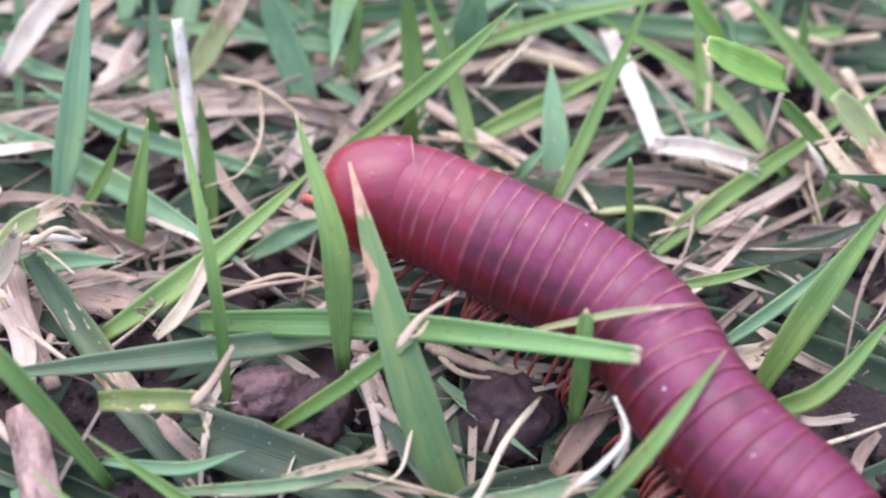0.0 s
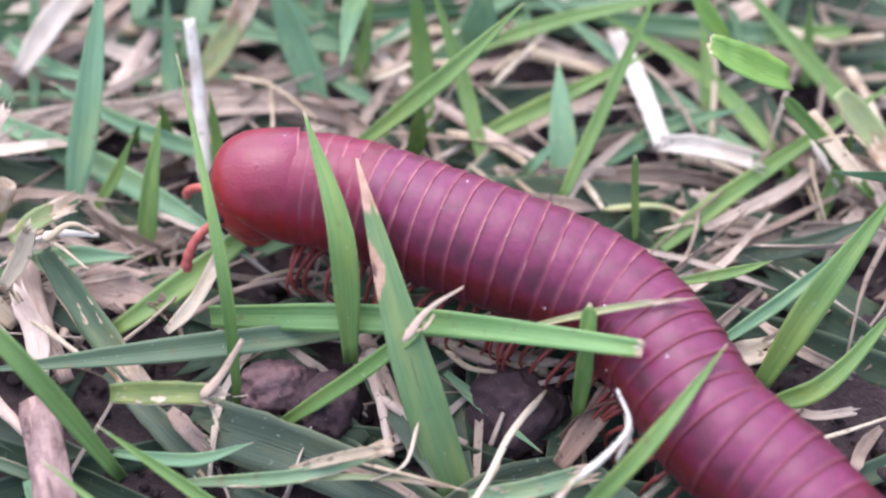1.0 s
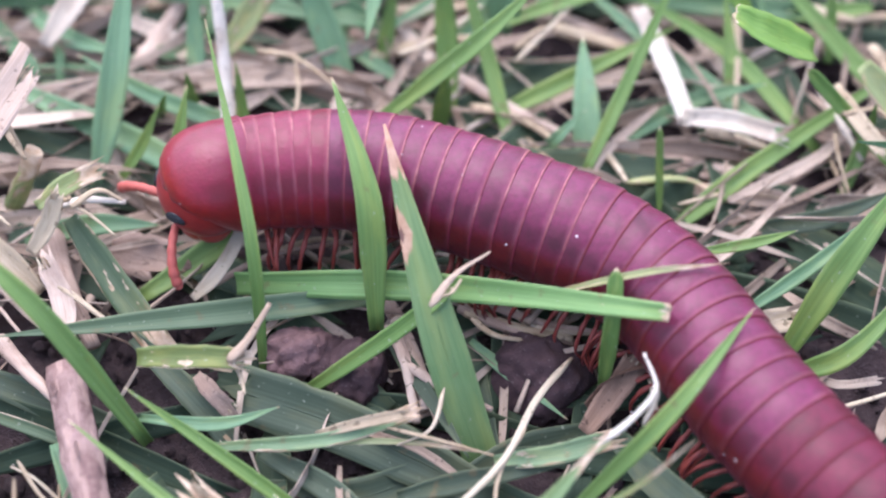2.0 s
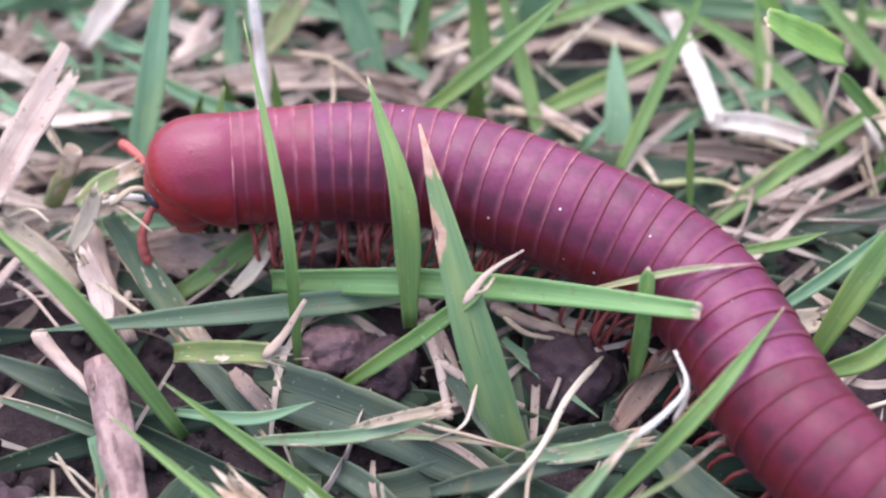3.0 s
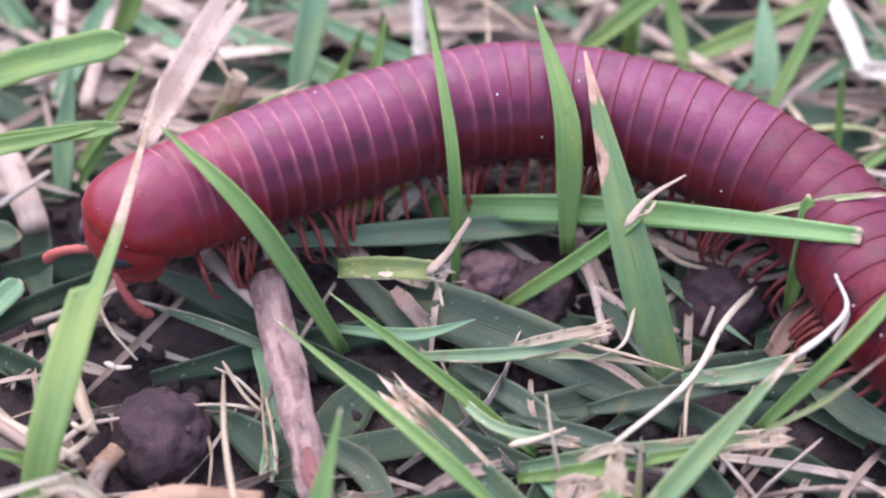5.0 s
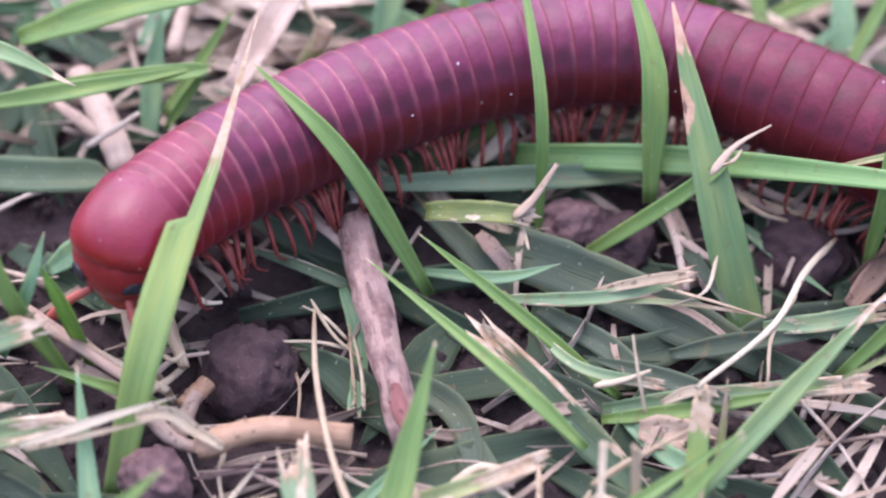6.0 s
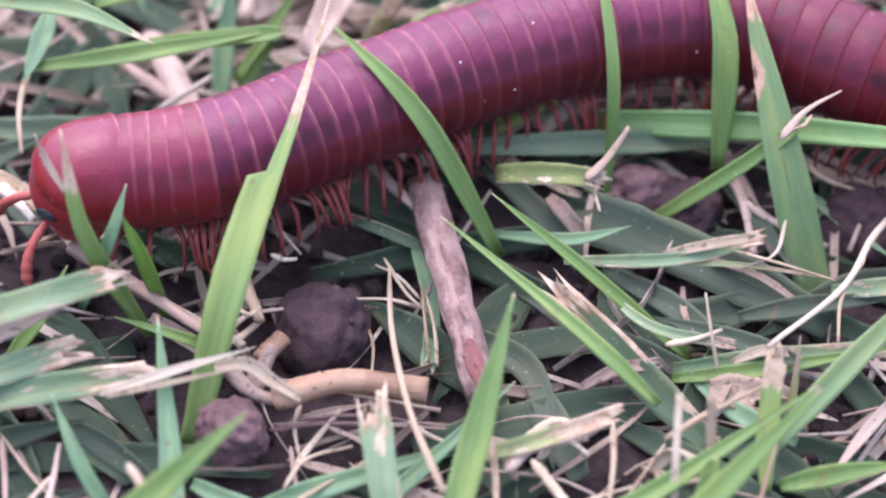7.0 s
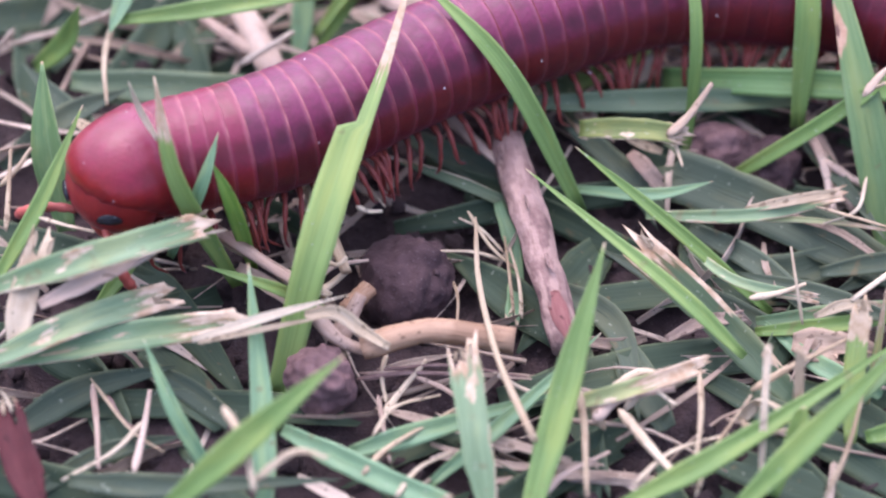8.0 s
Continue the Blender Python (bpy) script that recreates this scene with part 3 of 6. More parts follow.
CRAWL[1.5] = [(-11.6, 0.2, 9.8), (-7.0, 2.1, 9.8), (-2.0, 2.8, 9.8), (2.9, 2.1, 9.8), (7.5, 0.2, 9.8), (12.1, -1.7, 9.4), (16.6, -3.7, 8.8), (20.3, -7.0, 8.2), (22.6, -11.4, 7.9), (25.1, -15.6, 7.5), (28.5, -19.3, 6.9), (31.6, -23.2, 6.5), (35.2, -26.6, 6.1), (38.7, -30.2, 6.0), (41.9, -34.0, 6.0), (44.7, -38.2, 6.0), (47.1, -42.5, 6.0), (49.2, -47.1, 6.0), (50.8, -51.8, 6.0), (52.0, -56.7, 6.0), (52.8, -61.6, 6.0)]
CRAWL[3] = [(-17.1, 2.4, 9.8), (-12.1, 2.8, 9.8), (-7.1, 3.3, 9.8), (-2.1, 3.5, 9.8), (2.8, 2.8, 9.8), (7.5, 1.1, 9.8), (12.0, -1.0, 9.5), (16.4, -3.3, 8.8), (20.2, -6.4, 8.2), (22.6, -10.8, 7.9), (24.6, -15.3, 7.5), (27.5, -19.3, 7.1), (31.0, -22.9, 6.5), (34.8, -26.2, 6.1), (38.3, -29.7, 6.0), (41.5, -33.5, 6.0), (44.4, -37.6, 6.0), (46.8, -42.0, 6.0), (48.9, -46.5, 6.0), (50.6, -51.2, 6.0), (51.9, -56.0, 6.0)]
CRAWL[3.5] = [(-20.9, -3.2, 9.8), (-16.7, -0.5, 9.8), (-11.9, 0.7, 9.8), (-7.0, 1.8, 9.8), (-2.1, 2.8, 9.8), (2.8, 2.3, 9.8), (7.4, 0.4, 9.8), (12.0, -1.6, 9.4), (16.5, -3.7, 8.8), (20.3, -6.8, 8.2), (22.5, -11.3, 7.9), (24.6, -15.9, 7.6), (27.5, -19.8, 7.1), (31.2, -23.1, 6.5), (35.0, -26.4, 6.1), (38.5, -29.9, 6.0), (41.7, -33.8, 6.0), (44.5, -37.9, 6.0), (47.0, -42.3, 6.0), (49.1, -46.8, 6.0), (50.7, -51.5, 6.0)]
CRAWL[4] = [(-26.1, 0.1, 9.8), (-21.1, 0.7, 9.8), (-16.2, 1.1, 9.8), (-11.2, 1.6, 9.8), (-6.3, 2.5, 9.8), (-1.3, 3.0, 9.8), (3.5, 1.9, 9.8), (8.1, -0.1, 9.8), (12.8, -1.9, 9.4), (17.1, -4.2, 8.7), (20.4, -7.9, 8.2), (22.1, -12.6, 7.9), (23.5, -17.3, 7.7), (27.4, -20.3, 7.1), (31.4, -23.2, 6.5), (35.1, -26.5, 6.1), (38.6, -30.1, 6.0), (41.8, -33.9, 6.0), (44.6, -38.0, 6.0), (47.1, -42.4, 6.0), (49.1, -47.0, 6.0)]
CRAWL[4.2] = [(-26.5, -3.1, 9.8), (-21.8, -1.4, 9.8), (-16.9, -0.3, 9.8), (-12.0, 0.6, 9.8), (-7.2, 1.8, 9.8), (-2.3, 3.0, 9.8), (2.6, 2.8, 9.8), (7.3, 1.1, 9.8), (11.9, -0.8, 9.5), (16.6, -2.3, 8.8), (20.3, -5.6, 8.2), (22.3, -10.1, 7.9), (24.1, -14.8, 7.6), (26.8, -19.0, 7.2), (30.4, -22.4, 6.7), (34.1, -25.6, 6.1), (37.7, -29.1, 6.0), (41.0, -32.9, 6.0), (43.9, -36.9, 6.0), (46.5, -41.2, 6.0), (48.6, -45.7, 6.0)]
CRAWL[5.3] = [(-31.6, -14.8, 9.8), (-28.6, -10.8, 9.8), (-24.7, -7.7, 9.8), (-20.6, -4.8, 9.8), (-16.3, -2.4, 9.8), (-11.9, 0.1, 9.8), (-7.4, 2.3, 9.8), (-2.5, 3.2, 9.8), (2.4, 2.5, 9.8), (7.0, 0.7, 9.8), (11.6, -1.4, 9.5), (15.9, -3.8, 8.9), (18.6, -7.9, 8.5), (20.1, -12.7, 8.2), (23.4, -16.1, 7.7), (27.1, -19.4, 7.2), (30.7, -22.7, 6.6), (34.5, -26.0, 6.1), (38.1, -29.5, 6.0), (41.3, -33.3, 6.0), (44.2, -37.4, 6.0)]
CRAWL[5.5] = [(-33.4, -16.6, 9.8), (-31.3, -12.1, 9.8), (-27.6, -8.7, 9.8), (-23.5, -5.9, 9.8), (-19.1, -3.6, 9.8), (-14.6, -1.3, 9.8), (-10.2, 1.1, 9.8), (-5.5, 2.9, 9.8), (-0.6, 3.4, 9.8), (4.2, 2.0, 9.8), (8.7, -0.2, 9.7), (13.3, -2.1, 9.3), (17.3, -4.9, 8.7), (20.0, -9.1, 8.3), (23.0, -13.1, 7.8), (25.5, -17.4, 7.4), (28.8, -21.1, 6.9), (32.6, -24.3, 6.3), (36.3, -27.6, 6.0), (39.7, -31.3, 6.0), (42.7, -35.2, 6.0)]
CRAWL[6] = [(-34.5, -20.3, 9.8), (-32.7, -15.6, 9.8), (-29.5, -11.7, 9.8), (-25.9, -8.4, 9.8), (-21.9, -5.3, 9.8), (-17.7, -2.5, 9.8), (-13.4, -0.1, 9.8), (-8.8, 1.8, 9.8), (-3.9, 3.0, 9.8), (1.1, 3.0, 9.8), (5.7, 1.2, 9.8), (10.3, -0.9, 9.6), (14.7, -3.0, 9.1), (19.0, -5.5, 8.4), (21.8, -9.6, 8.0), (23.7, -14.2, 7.7), (26.3, -18.4, 7.3), (29.8, -21.9, 6.7), (33.6, -25.1, 6.2), (37.2, -28.6, 6.0), (40.5, -32.3, 6.0)]
CRAWL[6.5] = [(-41.1, -16.8, 9.8), (-36.6, -14.6, 9.8), (-32.0, -12.7, 9.8), (-27.8, -10.0, 9.8), (-23.8, -7.0, 9.8), (-19.7, -4.2, 9.8), (-15.4, -1.6, 9.8), (-11.0, 0.7, 9.8), (-6.4, 2.7, 9.8), (-1.5, 3.5, 9.8), (3.4, 2.5, 9.8), (7.9, 0.3, 9.8), (12.4, -1.7, 9.4), (16.9, -4.0, 8.7), (20.5, -7.2, 8.2), (22.7, -11.7, 7.8), (24.8, -16.2, 7.5), (27.8, -20.1, 7.0), (31.6, -23.4, 6.5), (35.3, -26.7, 6.0), (38.8, -30.3, 6.0)]
CRAWL[7] = [(-44.9, -17.2, 9.8), (-40.3, -15.3, 9.8), (-35.4, -14.2, 9.8), (-30.9, -12.2, 9.8), (-26.8, -9.3, 9.8), (-22.5, -6.7, 9.8), (-18.3, -4.0, 9.8), (-13.9, -1.6, 9.8), (-9.4, 0.5, 9.8), (-4.7, 2.1, 9.8), (0.3, 2.8, 9.8), (5.1, 1.5, 9.8), (9.6, -0.6, 9.7), (14.2, -2.6, 9.2), (18.5, -5.0, 8.5), (21.5, -8.9, 8.0), (23.4, -13.5, 7.7), (25.9, -17.8, 7.3), (29.2, -21.5, 6.8), (33.0, -24.7, 6.2), (36.7, -28.0, 6.0)]
CRAWL[7.5] = [(-45.3, -21.5, 9.8), (-41.7, -18.1, 9.8), (-37.0, -16.4, 9.8), (-32.6, -14.1, 9.8), (-28.6, -11.1, 9.8), (-24.7, -7.9, 9.8), (-20.6, -5.1, 9.8), (-16.3, -2.5, 9.8), (-12.0, -0.1, 9.8), (-7.4, 1.8, 9.8), (-2.5, 2.9, 9.8), (2.5, 2.4, 9.8), (7.1, 0.5, 9.8), (11.7, -1.5, 9.5), (16.2, -3.6, 8.8), (20.1, -6.5, 8.2), (22.4, -11.0, 7.9), (24.4, -15.5, 7.6), (27.3, -19.6, 7.1), (30.9, -22.9, 6.6), (34.7, -26.1, 6.1)]
CRAWL[8] = [(-46.4, -23.1, 9.8), (-43.3, -19.3, 9.8), (-38.7, -17.3, 9.8), (-34.3, -15.1, 9.8), (-30.3, -12.1, 9.8), (-26.4, -8.9, 9.8), (-22.3, -6.1, 9.8), (-18.0, -3.5, 9.8), (-13.7, -1.0, 9.8), (-9.1, 1.0, 9.8), (-4.2, 1.9, 9.8), (0.8, 1.6, 9.8), (5.8, 1.1, 9.8), (10.3, -0.9, 9.6), (14.9, -2.9, 9.0), (19.1, -5.5, 8.4), (21.8, -9.6, 8.0), (23.7, -14.2, 7.7), (26.3, -18.4, 7.3), (29.8, -22.0, 6.7), (33.6, -25.2, 6.2)]


def lathe(bm, profile, sides=40, squash=1.0, long=1.0):
    """A closed ring round the x axis from (x, r) pairs, millimetres."""
    rows = [[bm.verts.new(Vector((x, r * math.sin(2 * math.pi * j / sides), r * squash * math.cos(2 * math.pi * j / sides))) * MM) for j in range(sides)] for x, r in profile]
    uvl = bm.loops.layers.uv.verify()
    span = [x / long for x, _ in profile]
    for a, b, va, vb in zip(rows, rows[1:] + rows[:1], span, span[1:] + span[:1]):
        for j in range(sides):
            k = (j + 1) % sides
            f = bm.faces.new((a[j], a[k], b[k], b[j]))
            for loop, uv in zip(f.loops, ((j, va), (j + 1, va), (j + 1, vb), (j, vb))):
                loop[uvl].uv = uv[0] / sides, uv[1]


def leg_mesh(side, kind):
    """Seven slender joints, out and down from the belly, ending in a claw."""
    bm = bmesh.new()
    knee, foot = ((0.0, 0.1), (0.35, -0.35), (-0.2, 0.5))[kind]
    path = [(0, 0, 0), (0, 1.5 * side, 0.15), (0.1 + knee, 3.0 * side, 0.05), (0.3 + knee, (4.05 - 0.2 * kind) * side, -0.8), (0.38 + 0.5 * knee, (4.5 - 0.25 * kind) * side, -2.0), (foot, (4.25 - 0.2 * kind) * side, -3.1 + 0.15 * kind)]
    pts, tan = bezier(path, 15)
    radii = [0.3 - 0.015 * i for i in range(16)]
    rows = []
    for i, (p, t) in enumerate(zip(pts, tan)):
        a = t.cross(Vector((1, 0, 0))).normalized()
        b = Vector((1, 0, 0))
        r = radii[i] * (0.8, 1.12, 1.08)[i % 3]
        rows.append([bm.verts.new((p + (a * math.cos(q) + b * math.sin(q)) * r) * MM) for q in (k * math.pi / 3 for k in range(6))])
    for x, y in zip(rows, rows[1:]):
        for j in range(6):
            k = (j + 1) % 6
            bm.faces.new((x[j], x[k], y[k], y[j]))
    bm.faces.new(rows[0][::-1])
    bm.faces.new(rows[-1])
    return mesh_of(bm, "leg", LEG)


def ball(bm, centre, radii, seg=24, turn=0.0):
    m = Mat.Translation(Vector(centre) * MM) @ Mat.Rotation(radians(turn), 4, "Y") @ Mat.Diagonal((radii[0] * MM, radii[1] * MM, radii[2] * MM, 1))
    bmesh.ops.create_uvsphere(bm, u_segments=seg, v_segments=seg // 2 + 2, radius=1, matrix=m)


def spacing(i):
    """Length of body that a ring covers: short behind the head, longer to the rear."""
    return 1.58 - 0.035 * max(0, 14 - i) + 0.03 * min(9, max(0, i - 20))


def girth(i):
    """Width of the body along its rings: slimmer behind the head and to the tail."""
    return min(1.0, 0.945 + 0.01 * i) * (1 if i < RINGS - 8 else 1 - 0.07 * (i - RINGS + 8))


HEAD = 3.1, 3.45, 3.3


def millipede():
    """Body of rigid rings along -x (head towards +x); each ring carries its margin and legs."""
    body = tagged(new("millipede"), "wine-red millipede crawling over cut grass", "millipede")
    body.empty_display_size = 0.01
    legs = {(s, k): leg_mesh(s, k) for s in (1, -1) for k in range(3)}
    rings, all_legs = [], []
    R = RADIUS
    shapes = {}
    for i in range(RINGS):
        g = round(girth(i), 2)
        long = round(spacing(i) / 1.68, 2)
        key = g, long, i < 5, i < 17, i < 29, i < 36
        if key not in shapes:
            bm = bmesh.new()
            form = [(-1.0, 0.9), (-1.0, 0.988), (-0.93, 1.0), (-0.6, 1.003), (-0.1, 1.0), (0.15, 0.99), (0.35, 0.985), (0.8, 0.975), (1.9, 0.95), (1.9, 0.8)]
            lathe(bm, [(x * long, r * R * g) for x, r in form], long=long)
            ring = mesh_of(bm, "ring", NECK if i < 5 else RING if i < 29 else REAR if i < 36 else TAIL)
            bm = bmesh.new()
            w = 0.07 if i < 17 else 0.045
            rim = [(-w, 0.95), (-w, 0.99), (0.0, 1.0005), (w, 0.999), (w, 0.95)]
            lathe(bm, [(-1.02 * long + x, r * R * g) for x, r in rim])
            shapes[key] = ring, mesh_of(bm, "margin", EDGE if i >= 17 else PALE_EDGE)
        ob = new("ring", shapes[key][0])
        ob.parent = body
        edge = tagged(new("margin", shapes[key][1]), "thin red rear margin" if i >= 17 else "thin pale orange rear margin")
        edge.parent = ob
        for k, dx in enumerate((0.45, -0.45) if i >= 3 else (0.0,)):
            for s in (1, -1):
                leg = new("leg", legs[s, (5 * i + 3 * k + s) % 3])
                leg.parent = ob
                all_legs.append((leg, 2 * i + k, s, dx, g))
        rings.append(ob)
    # collar shield and head
    bm = bmesh.new()
    lathe(bm, [(-2.8, 3.3), (-2.8, 3.86), (-2.68, 3.93), (-1.2, 3.95), (-0.1, 3.88), (0.9, 3.68), (1.7, 3.32), (2.35, 2.8), (2.85, 2.05), (3.12, 1.2), (3.2, 0.4), (3.2, 0.02), (2.4, 0.02), (0.0, 2.6)])
    # the shield is a hood: its lower front draws back from the face
    for v in bm.verts:
        low = max(0.0, 1.0 - v.co.z / MM)
        v.co.x = (-2.8 + (v.co.x / MM + 2.8) * max(0.15, 1 - 0.19 * low)) * MM
    collar = part("collar", bm, SHIELD, body, "smooth red collar shield")
    bm = bmesh.new()
    lathe(bm, [(-2.88, 3.6), (-2.88, 3.88), (-2.8, 3.94), (-2.7, 3.94), (-2.7, 3.6)])
    part("margin", bm, PALE_EDGE, collar, "thin pale rear margin")
    bm = bmesh.new()
    ball(bm, (0, 0, 0), HEAD, 40)
    head = part("head", bm, FACE_PLATE, body, "rounded red head capsule")
    bm = bmesh.new()
    ball(bm, (1.5, 0, -2.6), (1.2, 1.8, 1.15), 20, 25)
    part("mouth", bm, JAW, head, "orange-red jaws")
    for s in (1, -1):
        bm = bmesh.new()
        ball(bm, (0.5, 1.5 * s, -2.3), (1.35, 1.1, 1.3), 20, 15)
        part("cheek", bm, JAW, head)
        # a low oval field, beaded all over
        az, el = radians(36), radians(11)
        out = Vector((math.cos(az) * math.cos(el), s * math.sin(az) * math.cos(el), math.sin(el)))
        at = Vector((out.x * HEAD[0], out.y * HEAD[1], out.z * HEAD[2]))
        wide = Vector((-s * math.sin(az), math.cos(az), 0)).normalized()
        tall = out.cross(wide)
        bm = bmesh.new()
        bmesh.ops.create_icosphere(bm, subdivisions=5, radius=1)
        for v in bm.verts:
            x, y, z = v.co
            bead = 0.12 * abs(math.cos(9 * x + 2 * y) * math.cos(6.5 * y))
            v.co = (at + wide * 0.85 * x * (1 - 0.25 * y) + tall * 0.46 * y + out * ((0.16 + bead) * z if z > 0 else 0.16 * z)) * MM
        part("eye", bm, EYE, head, "dark cluster of small beady eyes")
    feelers = []
    for s in (1, -1):
        bm = bmesh.new()
        p, ang, out = Vector((0, 0, 0)), 5.0, 22.0
        rows = []
        for ln, rad in ((0.5, 0.27), (0.85, 0.31), (0.8, 0.32), (0.75, 0.34), (0.7, 0.37), (0.6, 0.38), (0.25, 0.28)):
            d = Vector((math.cos(radians(ang)) * math.cos(radians(out)), s * math.sin(radians(out)), math.sin(radians(ang))))
            a = d.cross(Vector((0, 0, 1))).normalized()
            c = a.cross(d)
            for f, k in ((0.04, 0.84), (0.3, 0.96), (0.75, 1.06), (0.97, 0.9)):
                rows.append([bm.verts.new((p + d * ln * f + (a * math.cos(q) + c * math.sin(q)) * rad * k) * MM) for q in (h * math.pi / 5 for h in range(10))])
            p = p + d * ln
            ang -= 13
        for x, y in zip(rows, rows[1:]):
            for h in range(10):
                bm.faces.new((x[h], x[(h + 1) % 10], y[(h + 1) % 10], y[h]))
        bm.faces.new(rows[0][::-1])
        bm.faces.new(rows[-1])
        feelers.append(part("antenna", bm, FEELER, head, "jointed orange-red antenna"))
    return body, collar, head, feelers, rings, all_legs


body, collar, head, feelers, rings, all_legs = millipede()


def along(points, s):
    """Point and direction s millimetres along a polyline from the head."""
    s = max(s, 0.0)
    for a, b in zip(points, points[1:]):
        d = (b - a).length
        if s <= d:
            return a.lerp(b, s / d), (a - b).normalized()
        s -= d
    return points[-1] + (points[-1] - points[-2]).normalized() * s, (points[-2] - points[-1]).normalized()


def body_line(t):
    """The body's midline at a time, between the two nearest known ones."""
    times = sorted(CRAWL)
    for a, b in zip(times, times[1:]):
        if a <= t <= b:
            f = (t - a) / (b - a)
            pts = [Vector(p).lerp(Vector(q), f) for p, q in zip(CRAWL[a], CRAWL[b])]
            break
    fine, _ = bezier(pts, 90)
    return fine


def upright(p, d):
    """Pose with x along d and z as near to up as it can be."""
    y = Vector((0, 0, 1)).cross(d).normalized()
    z = d.cross(y)
    m = Mat((d, y, z)).transposed().to_4x4()
    m.translation = p * MM
    return m


def motions():
    steps = [k * 0.25 for k in range(33)]
    lines = [body_line(t) for t in steps]
    ways = [[] for _ in rings]
    collar_rows, head_rows = [], []
    for t, line in zip(steps, lines):
        nod = 14 * math.sin(3.1 * t + 0.4)
        ph, dh = along(line, 3.2)
        head_rows.append((t, upright(ph + Vector((0, 0, -0.55)), dh) @ pose(0, 0, 0, 0, 12 + 0.3 * nod, 0.4 * nod)))
        pc, dc = along(line, 3.5)
        collar_rows.append((t, upright(pc + Vector((0, 0, -0.04)), dc) @ pose(0, 0, 0, 0, -1.5, 0)))
        for i, rows in enumerate(ways):
            back = 6.5 + sum(spacing(k) for k in range(i))
            a, _ = along(line, back - 0.9)
            b, _ = along(line, back + 0.9)
            rows.append((t, upright((a + b) / 2, (a - b).normalized())))
    walk(head, head_rows)
    walk(collar, collar_rows)
    for ob, rows in zip(rings, ways):
        walk(ob, rows)
    for n, ob in enumerate(feelers):
        s = 1 if n == 0 else -1
        rows = []
        for k in range(41):
            t = k * 0.2
            rows.append((t, pose(2.7 * MM, s * 1.3 * MM, -0.9 * MM, 0, (28 if n == 0 else -12) + 24 * math.sin(5.2 * t + 1.9 * n), s * (20 + 16 * math.sin(4.1 * t + n)))))
        walk(ob, rows)
    for leg, n, s, dx, g in all_legs:
        rows = []
        for k in range(41):
            t = k * 0.2
            a = 2 * math.pi * (t / 1.1 + n / 13.0 + 0.035 * math.sin(7.3 * n + s))
            swing, lift = 22 * math.sin(a), 10 * max(0.0, math.cos(a))
            rows.append((t, pose(dx * MM, 0.35 * s * MM, -3.55 * g * MM, s * lift, 0, s * -swing)))
        walk(leg, rows)


# ---- the twig ----
def twig(points, width, label):
    ob = strand(points, width, BARK, label, taper=0.85, name="twig", category="twig", flat=0.8, rough=0.16)
    rng = random.Random(31)
    pts, tan = bezier(points, 40)
    for k in (5, 17, 28):
        t = tan[k]
        out = (FACE + Vector((rng.uniform(-0.7, 0.9), 0, 0))).normalized()
        out = (out - t * out.dot(t)).normalized()
        a = pts[k] + out * width * 0.42
        bm = bmesh.new()
        ln = rng.uniform(1.2, 2.4)
        ribbon(bm, [a - t * ln / 2, a + out * 0.12, a + t * ln / 2 + out * rng.uniform(0.1, 0.35)], rng.uniform(0.35, 0.6), "point", 0.35, rng.uniform(-60, 60), rng=rng, steps=7, thick=0.1)
        settle(bm, points[0])
        part("bark_flake", bm, BARK, ob, "peeling bark flake")
    bm = bmesh.new()
    t = tan[36]
    a = pts[36] + (FACE - t * FACE.dot(t)).normalized() * width * 0.36
    ribbon(bm, [a - t * 2.0, a + FACE * 0.15, a + t * 2.2], 1.25, "point", -0.3, 0, rng=rng, steps=10, thick=0.3)
    settle(bm, points[0])
    part("bare_wood", bm, SCAR, ob, "reddish bare wood where bark is gone")


# ---- loose litter ----
def crumbs():
    """Small lumps of soil strewn over the ground."""
    rng = random.Random(77)
    verts, faces = [], []
    for _ in range(5200):
        x, y = rng.uniform(-70, 50), rng.uniform(-45, 25)
        r = 0.15 + 0.85 * rng.random() ** 4
        z = rng.uniform(-0.2, 0.5)
        base = len(verts)
        seed = Vector((rng.uniform(0, 90), rng.uniform(0, 90), 0))
        rows = ((0.9, 0.45), (0.25, 0.97), (-0.5, 0.85))
        for h, w in rows:
            for j in range(6):
                q = j * math.pi / 3 + h
                d = Vector((w * math.cos(q), w * math.sin(q), h))
                k = r * (1 + 0.55 * noise.noise(d * 1.7 + seed))
                verts.append(((x + d.x * k) * MM, (y + d.y * k) * MM, (z + d.z * k * 0.8) * MM))
        for a in (0, 6):
            faces += [(base + a + j, base + a + 6 + j, base + a + 6 + (j + 1) % 6, base + a + (j + 1) % 6) for j in range(6)]
        faces += [tuple(base + j for j in range(6)), tuple(base + 12 + j for j in reversed(range(6)))]
    me = bpy.data.meshes.new("soil_crumbs")
    me.from_pydata(verts, [], faces)
    me.materials.append(CRUMB)
    for f in me.polygons:
        f.use_smooth = True
    tagged(new("soil_crumbs", me), "loose dark crumbs of soil on the ground", "soil", kind="stuff")


